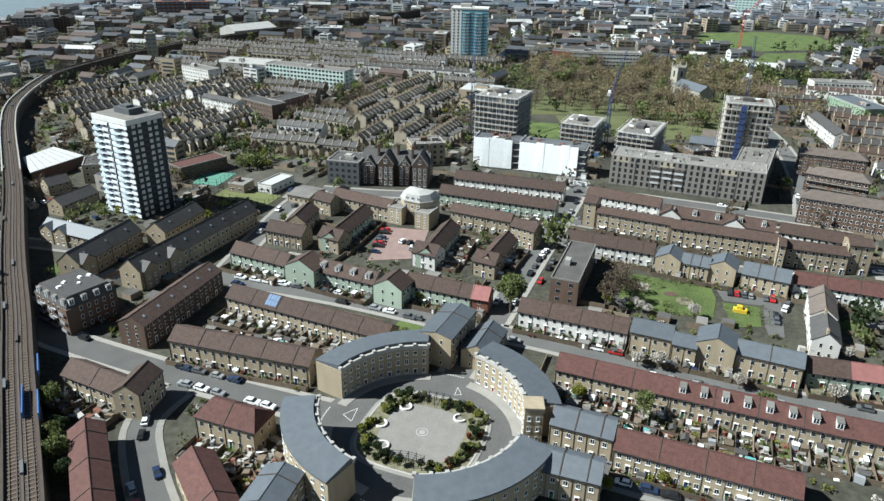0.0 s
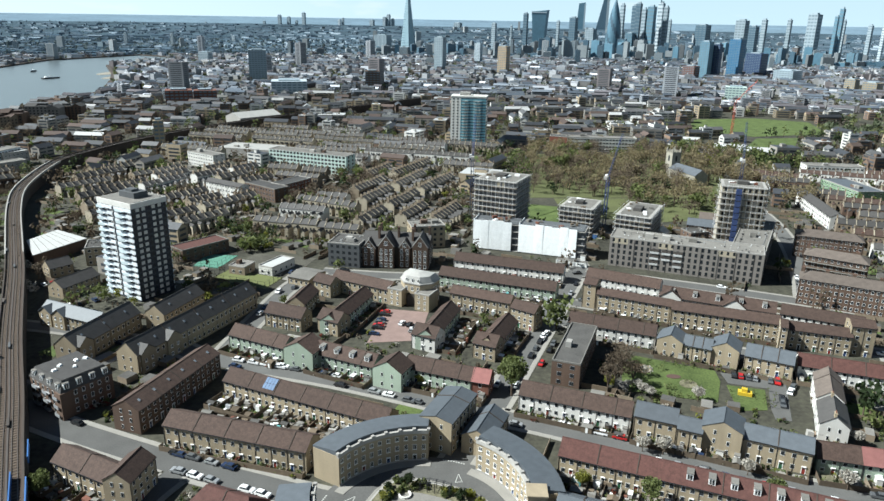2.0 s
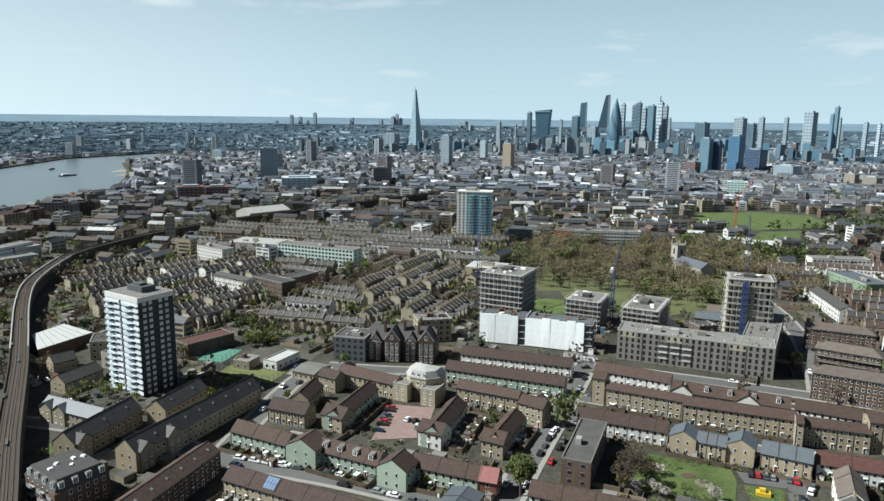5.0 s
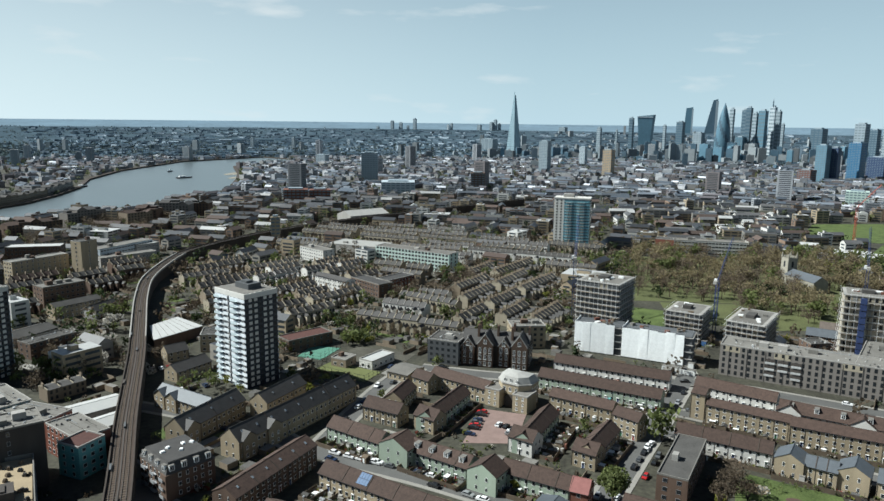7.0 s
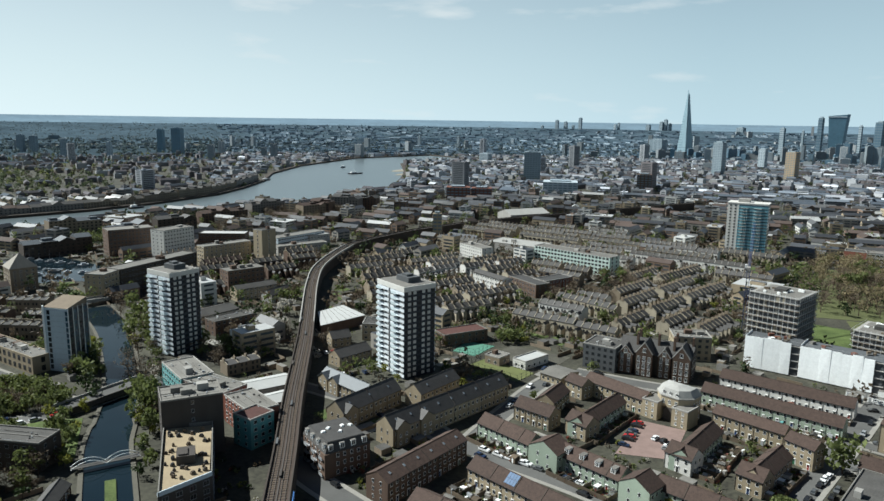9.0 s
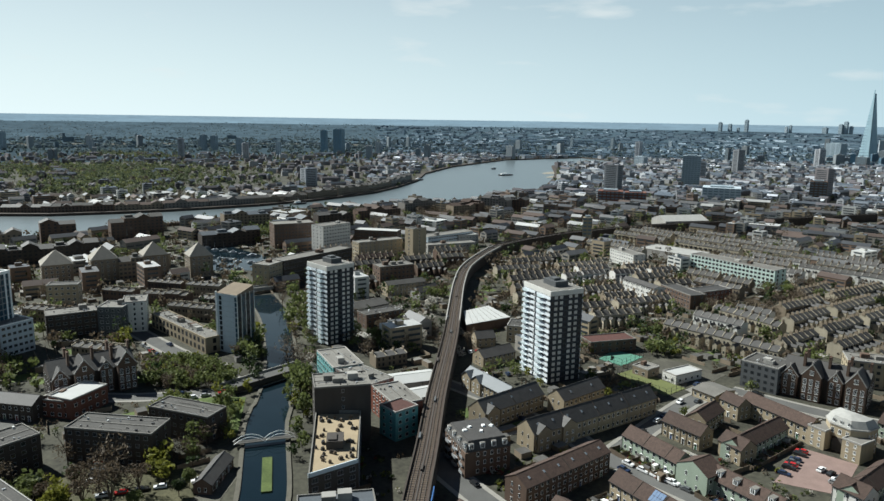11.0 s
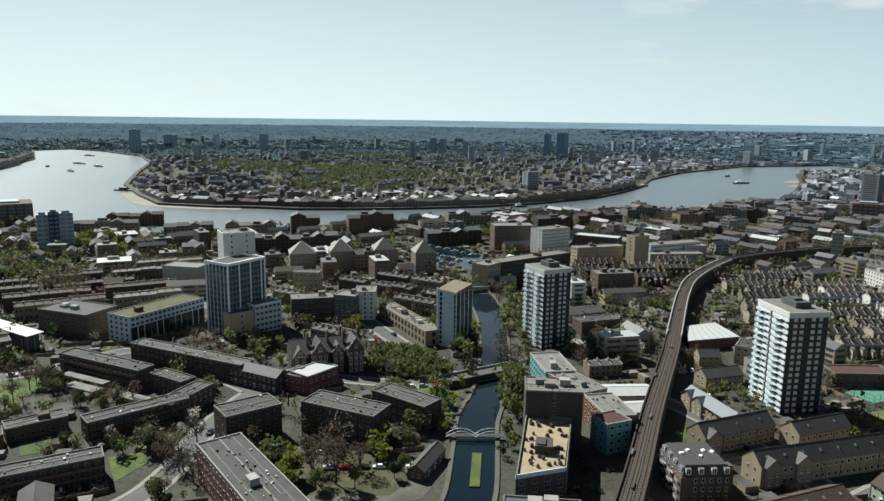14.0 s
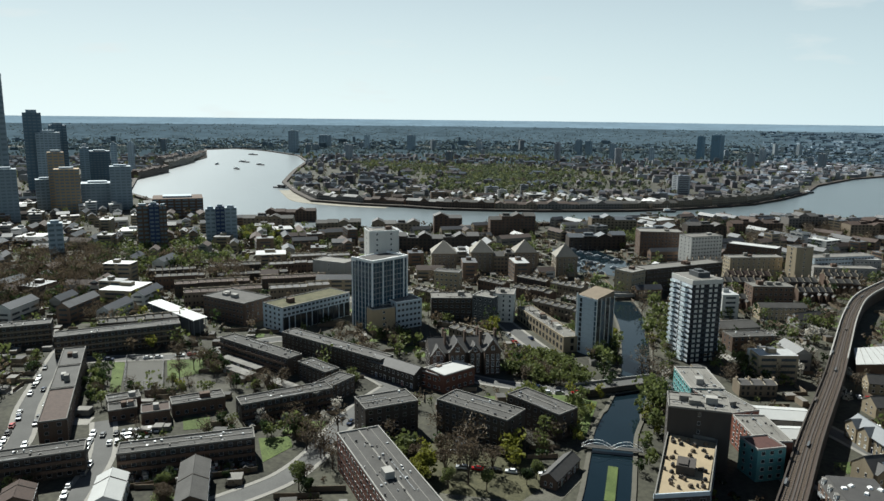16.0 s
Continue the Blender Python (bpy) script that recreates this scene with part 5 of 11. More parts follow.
row(-176.2, 135, 119.5, 19.3, 6, 3.5, 2, houses=1, storeys=1, roof=slate_dark, wall=brownbrick, name="lock_cottage", label="small lock-keeper cottage with dark roof")
row(-303.1, 119.2, 23.4, 28.5, 9, 7, 2.5, houses=5, wall=sootbrick, roof=slate_dark, label="dark brick shops with gabled roofs")
block(-138.7, 482.8, -38.7, 32.4, 12, 9, wall=brownbrick, roof=slate_dark, storeys=3, plant=0, bands=None, label="brown brick flats with a dark roof")
block(-110.1, 475.7, 59.1, 27.9, 12, 9, wall=redbrick, roof=slate_dark, storeys=3, plant=0, label="red brick flats with a dark roof")
block(-214.3, 585.8, -35.1, 33.3, 12, 11, wall=render_white, roof=felt_light, storeys=4, plant=1, label="white rendered corner building")
row(-230, 800.7, 48.4, 55, 30, 9, 5, wall=concrete, roof=sheet_grey, houses=1, storeys=1, doors=False, pitch=7, label="large hall with a pale rounded roof", name="market_hall")
block(-204.9, 632.6, -13.6, 54.5, 30, 6, wall=concrete, roof=sheet_grey, storeys=1, pitch=8, plant=2, label="low pale sheds of a depot")
row(-167.3, 486.5, -33.3, 34, 9, 9, 1.2, wall=render_white, roof=slate_dark, storeys=3, label="white fronted terrace of tall houses")

def garage(x, y, ang, colour):
    """A lock-up garage with a ribbed door and a felt roof."""
    ob = thing("garage", x, y, ang, label="brick lock-up garage with a flat felt roof", category="garage", group="lock-up garages")
    claim(x, y, ang, 3.0, 5.2, 0.3)
    part("wall", Build().box(0, 0, 0, 2.94, 5.2, 2.35), brownbrick, ob)
    part("roof", Build().box(-0.03, -0.15, 2.35, 2.97, 5.3, 2.5), felt_light, ob)
    part("door", Build().box(0.3, -0.06, 0.05, 2.64, 0.0, 2.05), colour, ob)


garage_doors = [grey_paint, white, paint("garage_green", (0.05, 0.12, 0.08)), paint("garage_blue", (0.06, 0.10, 0.20))]
for k in range(9):
    gx, gy = rot(25.5, 3.05 * k, 0)
    garage(-351.5 + gx, 59.6 + gy, 25.5, garage_doors[k % 3])
for k in range(6):
    gx, gy = rot(25.5, 3.05 * k, 0)
    garage(-336 + gx, 57.8 + gy, 25.5, garage_doors[(k * 2) % 4])
for k in range(6):
    gx, gy = rot(25.5, 3.05 * k, 0)
    garage(-309 + gx, 73 + gy, 25.5, garage_doors[(k + 1) % 4])


# ---------------------------------------------------------------- the circus
CX, CY = CIRCUS


def arc_ring(r0, r1, a0, a1, n):
    a = [radians(a0 + (a1 - a0) * i / n) for i in range(n + 1)]
    return [(r0 * math.cos(t), r0 * math.sin(t)) for t in a], [(r1 * math.cos(t), r1 * math.sin(t)) for t in a]


def arc_solid(b, r0, r1, a0, a1, z0, z1, n=12, m=0, zi=None):
    """A curved solid; zi lets the inner rim of its top stand at another height."""
    i, o = arc_ring(r0, r1, a0, a1, n)
    zi = z1 if zi is None else zi
    for k in range(n):
        b.hull([(*i[k], z0), (*o[k], z0), (*o[k + 1], z0), (*i[k + 1], z0)], [(*i[k], zi), (*o[k], z1), (*o[k + 1], z1), (*i[k + 1], zi)], m)
    return b


b = Build()
arc_solid(b, 15.5, 28.0, 0, 360, -0.2, 0.20, 72)
tagged(part("circus_road", b, asphalt, at=pose(CX, CY, 0)), "grey asphalt ring road round the garden", "road", kind="structure")
b = Build()
for a0, a1 in ((86, 154), (-2, 60), (176, 240), (256, 336)):
    arc_solid(b, 23.3, 26.2, a0, a1, -0.1, 0.34, 18)
tagged(part("circus_pavement", b, paving, at=pose(CX, CY, 0)), "pale curved footway before the crescents", "pavement", kind="structure")
b = Build()
arc_solid(b, 15.0, 15.6, 0, 360, -0.1, 0.30, 72)
tagged(part("island_kerb", b, concrete, at=pose(CX, CY, 0)), "stone kerb round the circus garden", "kerb", kind="structure")
claim(CX - 30, CY - 30, 0, 60, 60, 0)


def crescent(a0, a1, label, ends=()):
    """A curved three-storey terrace with parapet and slate roof."""
    ob = thing("crescent", CX, CY, label=label, category="houses", group="crescents")
    n, r0, r1, h = 14, 26.2, 35.0, 9.4
    part("wall", arc_solid(Build(), r0, r1, a0, a1, 0, h, n), stock, ob)
    part("roof", arc_solid(Build(), r0 + 0.9, r1 + 0.3, a0 + 0.3, a1 - 0.3, h, h + 0.5, n, zi=h + 1.5), slate, ob)
    part("cornice", arc_solid(Build(), r0 - 0.25, r0 + 0.55, a0 - 0.2, a1 + 0.2, h - 0.3, h + 0.75, n), concrete, ob, "pale stone parapet")
    part("plinth", arc_solid(Build(), r0 - 0.12, r0, a0, a1, 0, 0.8, n), concrete, ob)
    k = int((a1 - a0) / 5.2)
    for i in range(k):
        a = a0 + (a1 - a0) * (i + 0.5) / k
        for s in range(3):
            m = pose(0, 0, 0, 0, 0, a) @ pose(r0, 0, 1.0 + s * 3.0, 0, 0, -90)
            if s == 0 and i % 3 == 1:
                part("door", door_mesh(DOORS[i % 4]), None, ob, at=m @ pose(0, 0, -0.9))
            else:
                part("window", window_mesh(1.1, 1.6 if s < 2 else 1.3), None, ob, at=m)
        m = pose(0, 0, 0, 0, 0, a) @ pose(r1, 0, 1.0, 0, 0, 90)
        for s in range(3):
            part("window", window_mesh(1.1, 1.3), None, ob, at=m @ pose(0, 0, 3.0 * s))
    caps = int((a1 - a0) / 8)
    for i in range(caps + 1):
        a = a0 + (a1 - a0) * i / caps
        part("parapet_cap", Build().box(-0.45, -0.45, 0, 0.45, 0.45, 0.55), concrete, ob, at=pose(0, 0, 0, 0, 0, a) @ pose(r0 + 0.15, 0, h + 0.7))
    for a in ends:
        t = Build()
        t.box(r0 - 0.5, -2.4, 0, r0 + 4.2, 2.4, h + 1.4)
        t.box(r0 - 0.7, -2.6, h + 1.4, r0 + 4.4, 2.6, h + 1.8)
        tw = part("end_tower", t, stock, ob, at=pose(0, 0, 0, 0, 0, a))
        for s in range(3):
            for o in (-1.1, 1.1):
                part("window", window_mesh(0.9, 1.4), None, tw, at=pose(r0 - 0.5, o, 1.0 + 3.1 * s, 0, 0, -90))
                part("window", window_mesh(0.9, 1.4), None, tw, at=pose(r0 + 1.8 + o, -2.4, 1.0 + 3.1 * s))
    return ob


crescent(88, 149, "curved yellow brick terrace with white parapet and slate roof")
crescent(0, 57, "curved yellow brick terrace with white parapet and slate roof", ends=(-2,))
crescent(178, 236, "curved yellow brick terrace with white parapet and slate roof")
crescent(268, 332, "curved yellow brick terrace with white parapet and slate roof")
# straight wings that lead off the crescents
row(3.2, 176.5, 66, 19, 10, 10.5, 1.2, roof=slate, houses=3, storeys=3, chim=False, label="yellow brick corner houses with slate roof and parapet")
row(14.5, 175, 68, 16, 9, 6.0, 2.4, roof=slate, houses=3, chim=False, label="brick corner houses with slate roof")
row(-33, 112, 75, 12, 9, 8.0, 1.6, roof=slate, houses=3, chim=False, label="brick houses with slate roof by the circus")


# ---------------------------------------------------------------- trees and shrubs
def leaves(b, pts, size, rnd, m=0):
    for p in pts:
        q = Euler((rnd.uniform(0, 6.3), rnd.uniform(0, 6.3), rnd.uniform(0, 6.3))).to_matrix()
        s = size * rnd.uniform(0.6, 1.4)
        b.face([tuple(Vector(p) + q @ Vector(v)) for v in ((-s, -s * 0.6, 0), (s * 0.2, -s * 0.8, 0.2 * s), (s, s * 0.5, 0), (-s * 0.3, s * 0.9, 0.15 * s))], m)


def crown_points(rnd, n, blobs):
    pts = []
    for _ in range(n):
        c, r = blobs[rnd.randrange(len(blobs))]
        while True:
            v = Vector((rnd.uniform(-1, 1), rnd.uniform(-1, 1), rnd.uniform(-1, 1)))
            if 0.25 < v.length < 1.0:
                break
        v = v.normalized() * (v.length ** 0.45)
        pts.append(Vector(c) + Vector((v.x * r, v.y * r, v.z * r * 0.85)))
    return pts


def tree(seed, leaf, height=10.0, spread=3.6, n=1250, size=0.34, bare=False, label="", name="tree"):
    """Trunk, limbs and a crown of many small leaves gathered in uneven clumps."""
    rnd = random.Random(seed)
    t, blobs = Build(), []
    fork = height * 0.32
    t.tube((0, 0, -0.2), (0.1, 0, fork), height * 0.028, height * 0.02, 7)
    for i in range(9):
        a, up = 2.4 * i + rnd.uniform(-0.4, 0.4), rnd.uniform(0.35, 1.0)
        d = spread * (1.15 - 0.75 * up) * rnd.uniform(0.75, 1.1)
        tip = Vector((math.cos(a) * d, math.sin(a) * d, fork + (height - fork) * up * 0.86))
        mid = Vector((tip.x * 0.45, tip.y * 0.45, fork + (tip.z - fork) * 0.55))
        t.tube((0.1, 0, fork * rnd.uniform(0.8, 1.0)), mid, height * 0.014, height * 0.009, 5)
        t.tube(mid, tip, height * 0.009, height * 0.003, 4)
        blobs.append((tip, spread * rnd.uniform(0.30, 0.46) if bare else spread * rnd.uniform(0.36, 0.56)))
        for _ in range(6 if bare else 2):
            e = tip + Vector((rnd.uniform(-1, 1), rnd.uniform(-1, 1), rnd.uniform(-0.3, 1))) * spread * 0.42
            t.tube(mid.lerp(tip, rnd.uniform(0.3, 1)), e, height * 0.005, height * 0.0015, 3)
    ob = tagged(part(name, t, bark), label, "tree", "trees")
    if not bare:
        blobs += [((0, 0, fork + (height - fork) * 0.5), spread * 0.66)] * 3
    c = Build()
    leaves(c, crown_points(rnd, n, blobs), size, rnd)
    part("crown", c, leaf, ob)
    ob.matrix_basis = pose(-40 - 8 * seed, -300, 0)
    return ob


def bush(seed, leaf, label, n=200, size=0.24):
    rnd = random.Random(seed)
    c = Build()
    for i in range(4):
        c.tube((0, 0, -0.05), (rnd.uniform(-0.6, 0.6), rnd.uniform(-0.6, 0.6), 0.9), 0.05, 0.02, 4, 1)
    leaves(c, crown_points(rnd, n, [((rnd.uniform(-0.6, 0.6), rnd.uniform(-0.6, 0.6), rnd.uniform(0.6, 1.3)), rnd.uniform(0.5, 0.85)) for _ in range(5)]), size, rnd)
    ob = tagged(part("shrub", c, [leaf, bark]), label, "shrub", "shrubs")
    ob.matrix_basis = pose(-40 - 8 * seed, -320, 0)
    return ob


TREES = {
    "green": [tree(1, leaf_green, 10, 3.8, label="broadleaf tree in fresh green leaf"), tree(2, leaf_green, 12, 4.2, label="broadleaf tree in fresh green leaf")],
    "lime": [tree(3, leaf_lime, 8, 3.6, label="yellow-green tree in spring leaf"), tree(4, leaf_lime, 9, 3.4, label="yellow-green tree in spring leaf")],
    "dark": [tree(5, leaf_dark, 9, 3.4, label="dark evergreen tree with dense foliage")],
    "blossom": [tree(6, leaf_blossom, 6, 2.6, 700, 0.26, label="small tree in white blossom")],
    "bare": [tree(7, twig, 12, 4.6, 620, 0.24, True, label="tall tree with bare budding branches"), tree(8, twig, 10, 4.0, 560, 0.24, True, label="tall tree with bare budding branches")],
    "shrub": [bush(11, leaf_green, "rounded green shrub in a garden"), bush(12, leaf_dark, "dark evergreen shrub in a garden"), bush(13, leaf_lime, "yellow-green shrub in a garden")],
    "blossom_shrub": [bush(14, leaf_blossom, "white flowering shrub in a garden")], "red": [bush(15, leaf_red, "copper-red shrub in a garden bed")],
}
plant_rnd = random.Random(5)


DISTANT, distant_rnd = Build(), random.Random(8)
LEAF_SLOT = {"green": 0, "lime": 1, "dark": 2, "blossom": 3, "bare": 4, "shrub": 0, "blossom_shrub": 3, "red": 2}


def distant_plant(kind, x, y, s, z):
    """A tree or bush too far off to pick apart: a stem and a crown of fewer, larger leaves."""
    rnd, small = distant_rnd, "shrub" in kind or kind == "red"
    h = (2.0 if small else {"bare": 11, "green": 11, "lime": 8.5, "dark": 9, "blossom": 6}[kind]) * s
    DISTANT.tube((x, y, z - 0.1), (x, y, z + h * 0.6), h * 0.025, h * 0.012, 5, 5)
    if kind == "bare":
        for k in range(9):
            a = rnd.uniform(0, 6.3)
            DISTANT.tube((x, y, z + h * rnd.uniform(0.25, 0.5)), (x + math.cos(a) * h * 0.33, y + math.sin(a) * h * 0.33, z + h * rnd.uniform(0.6, 1.0)), h * 0.012, h * 0.003, 3, 5)
    blobs = [((x + rnd.uniform(-1, 1) * h * 0.26, y + rnd.uniform(-1, 1) * h * 0.24, z + h * rnd.uniform(0.32, 0.82)), h * rnd.uniform(0.16, 0.28)) for _ in range(7)]
    if kind == "bare":      # fine twigs in place of leaves
        for p in crown_points(rnd, 135, blobs):
            d = Vector((rnd.uniform(-1, 1), rnd.uniform(-1, 1), rnd.uniform(-0.2, 1))).normalized() * h * rnd.uniform(0.06, 0.13)
            w = d.orthogonal().normalized() * h * 0.020
            DISTANT.face([tuple(p - w), tuple(p + w), tuple(p + d)], 4)
    else:
        leaves(DISTANT, crown_points(rnd, 12 if small else 92, blobs), 0.066 * h + 0.07, rnd, LEAF_SLOT[kind])


def plant(kind, x, y, s=1.0, z=0.0):
    small = "shrub" in kind or kind == "red"
    if math.hypot(x, y) > (165 if small else 235):
        return distant_plant(kind, x, y, s, z)
    protos = TREES[kind]
    p = protos[plant_rnd.randrange(len(protos))]
    k = s * plant_rnd.uniform(0.85, 1.15)
    return copy_thing(p, turn(x, y, z, plant_rnd.uniform(0, 360), k))


def grove(kinds, cx, cy, rx, ry, n, s=1.0, ang=0.0, check=True):
    made, tries = 0, 0
    while made < n and tries < n * 12:
        tries += 1
        u, v = plant_rnd.uniform(-1, 1), plant_rnd.uniform(-1, 1)
        if u * u + v * v > 1:
            continue
        dx, dy = rot(ang, u * rx, v * ry)
        if check and not free(cx + dx, cy + dy):
            continue
        plant(plant_rnd.choice(kinds), cx + dx, cy + dy, s * plant_rnd.uniform(0.75, 1.2))
        made += 1


def bank(x0, y0, x1, y1, n):
    """A line of bushes and small trees along the water."""
    for i in range(n):
        t = (i + plant_rnd.random()) / n
        plant(plant_rnd.choice(["green", "dark", "green", "bare", "lime"]), x0 + (x1 - x0) * t + plant_rnd.uniform(-2, 2), y0 + (y1 - y0) * t + plant_rnd.uniform(-2, 2), plant_rnd.uniform(0.35, 0.75))


# the garden in the middle of the circus
def rounded(r, n=3.4, turn_by=-20, k=64):
    """A square with generously rounded corners, half as wide as r."""
    out = []
    for i in range(k):
        t = 2 * math.pi * i / k
        c, w = math.cos(t), math.sin(t)
        q = r / (abs(c) ** n + abs(w) ** n) ** (1 / n)
        out.append(rot(turn_by, q * c, q * w))
    return out


def frame_ring(b, r0, r1, z0, z1):
    p, q = rounded(r0), rounded(r1)
    for i in range(len(p)):
        j = (i + 1) % len(p)
        b.hull([(*p[i], z0), (*q[i], z0), (*q[j], z0), (*p[j], z0)], [(*p[i], z1), (*q[i], z1), (*q[j], z1), (*p[j], z1)])
    return b


garden = thing("circus_garden", CX, CY, label="round paved garden with beds and a central roundel", category="garden")
b = Build()
frame_ring(b, 10.6, 15.2, 0, 0.42)
part("bed", b, soil, garden)
b = Build()
b.poly(rounded(10.6), 0, 0.40)
part("kerb", frame_ring(Build(), 15.2, 15.7, 0, 0.46), concrete, garden)
part("path", frame_ring(Build(), 15.7, 16.6, 0, 0.34), paving, garden)
for k in (-3, -1, 1, 3):
    for turned in (0, 90):
        part("paving_joint", Build().box(-9.6, 2.1 * k - 0.05, 0.40, 9.6, 2.1 * k + 0.05, 0.408 + 0.002 * (turned > 0)), paving, garden, at=pose(0, 0, 0, 0, 0, -20 + turned))
part("paved_floor", b, mat("pale_paving", (0.235, 0.222, 0.20), 0.9, 0.16, 0.3, 2.0), garden)
b = Build()
arc_solid(b, 1.3, 1.7, 0, 360, 0.3, 0.46, 28)
part("roundel", b, concrete, garden)
b = Build()
b.poly([(0.9 * math.cos(radians(t)), 0.9 * math.sin(radians(t))) for t in range(0, 360, 20)], 0.3, 0.45)
part("roundel_disc", b, concrete, garden)
for i in range(120):
    a, r = plant_rnd.uniform(0, 360), plant_rnd.uniform(11.3, 15.4)
    if min(abs((a - t + 180) % 360 - 180) for t in (75, 255)) < 9:
        continue
    q = radians(a + 20)
    r *= 0.985 / (abs(math.cos(q)) ** 3.4 + abs(math.sin(q)) ** 3.4) ** (1 / 3.4)
    x, y = rot(a, r, 0)
    plant(plant_rnd.choice(["shrub", "shrub", "shrub", "shrub", "red" if x > 4 and y < 0 else "shrub"]), CX + x, CY + y, plant_rnd.uniform(0.45, 1.05), 0.4)
for i in range(9):
    x, y = rot(plant_rnd.uniform(0, 360), plant_rnd.uniform(12, 15), 0)
    plant("dark", CX + x, CY + y, plant_rnd.uniform(0.28, 0.42), 0.4)
for a in (75, 255):
    g = thing("pergola", CX + rot(a, 12.6, 0)[0], CY + rot(a, 12.6, 0)[1], a, 0.4, label="dark metal pergola arch over the garden path", category="pergola", group="pergolas")
    for y in (-4, -2, 0, 2, 4):
        p = Build()
        for x in (-1.1, 1.1):
            p.box(x - 0.07, y - 0.07, 0, x + 0.07, y + 0.07, 2.4 + 0.5 * math.cos(y * 0.39))
        p.box(-1.5, y - 0.06, 2.4 + 0.5 * math.cos(y * 0.39), 1.5, y + 0.06, 2.55 + 0.5 * math.cos(y * 0.39))
        part("hoop", p, dark_metal, g)
    p = Build()
    for x in (-1.1, -0.4, 0.4, 1.1):
        for y in (-4, -2, 0, 2):
            p.tube((x, y, 2.5 + 0.5 * math.cos(y * 0.39)), (x, y + 2, 2.5 + 0.5 * math.cos((y + 2) * 0.39)), 0.05, n=4)
    part("rails", p, dark_metal, g)
for a in (30, 115, 165, 210):
    g = Build()
    arc_solid(g, 1.3, 1.75, 60, 300, 0.4, 0.95, 10)
    x, y = rot(a, 11.3, 0)
    tagged(part("curved_bench", g, render_white, at=pose(CX + x, CY + y, 0, 0, 0, a)), "white curved stone garden bench", "bench", "benches")


# ---------------------------------------------------------------- cars
def car(colour, label, wheels=True):
    """A small hatchback: body and roof, cabin glass, four wheels."""
    side = [(-2.1, 0.35), (2.1, 0.35), (2.15, 0.75), (1.95, 0.92), (1.0, 1.0), (-1.75, 1.02), (-2.12, 0.9)]
    b = Build()
    b.hull([(x, -0.86, z) for x, z in side], [(x, 0.86, z) for x, z in side])
    b.hull([(-1.45, -0.66, 1.40), (0.33, -0.66, 1.40), (0.33, 0.66, 1.40), (-1.45, 0.66, 1.40)], [(-1.38, -0.58, 1.52), (0.22, -0.58, 1.52), (0.22, 0.58, 1.52), (-1.38, 0.58, 1.52)])
    if not wheels:
        b.box(-1.65, -0.84, 0.0, -0.95, 0.84, 0.36, 1).box(0.95, -0.84, 0.0, 1.65, 0.84, 0.36, 1)
    ob = tagged(part("car", b, [colour, dark_metal]), label, "car", "parked cars")
    b = Build()
    b.hull([(-1.85, -0.80, 1.0), (1.05, -0.80, 0.98), (1.05, 0.80, 0.98), (-1.85, 0.80, 1.0)], [(-1.45, -0.66, 1.42), (0.35, -0.66, 1.42), (0.35, 0.66, 1.42), (-1.45, 0.66, 1.42)])
    part("windscreen", b, glass, ob, "dark cabin glass")
    w = Build()
    w.tube((0, -0.1, 0), (0, 0.1, 0), 0.31, n=8)
    me = w.mesh("wheel", [dark_metal])
    for x in (-1.3, 1.3):
        for y in (-0.8, 0.8):
            if wheels:
                part("wheel", me, None, ob, at=pose(x, y, 0.31))
    return ob


CARS = [car(paint("car_white", (0.75, 0.75, 0.75), 0.25), "white parked hatchback car"), car(paint("car_black", (0.02, 0.02, 0.022), 0.25), "black parked hatchback car"),
        car(paint("car_grey", (0.10, 0.105, 0.11), 0.25), "dark grey parked hatchback car"), car(paint("car_silver", (0.42, 0.43, 0.44), 0.3, 0.4), "silver parked hatchback car"),
        car(paint("car_red", (0.42, 0.02, 0.02), 0.25), "red parked hatchback car"), car(paint("car_blue", (0.022, 0.038, 0.085), 0.25), "dark blue parked hatchback car")]
FAR_CARS = [car(o.data.materials[0], o["label"], False) for o in CARS]
for i, cc in enumerate(FAR_CARS):
    cc.matrix_basis = pose(-214.5 - 2.6 * i, 118 + 2.2 * i, 0.10, 0, 0, 40)
for i, cc in enumerate(CARS):
    cc.matrix_basis = pose(-16.5 + 3.1 * i, 268 - 1.2 * i, 0.11, 0, 0, 70)
car_rnd = random.Random(9)


def park(x0, y0, x1, y1, n, jitter=0.25, z=0.06, fill=0.85, mix=(0, 0, 1, 1, 2, 2, 3, 3, 4, 5), across=False):
    ang = math.degrees(math.atan2(y1 - y0, x1 - x0)) + (90 if across else 0)
    for i in range(n):
        if car_rnd.random() > fill:
            continue
        t = (i + 0.5 + car_rnd.uniform(-0.08, 0.08)) / n
        copy_thing((CARS if math.hypot(x0, y0) < 215 else FAR_CARS)[car_rnd.choice(mix)], turn(x0 + (x1 - x0) * t, y0 + (y1 - y0) * t, z, ang + car_rnd.uniform(-3, 3) + car_rnd.choice((0, 180)), car_rnd.uniform(0.95, 1.1)))


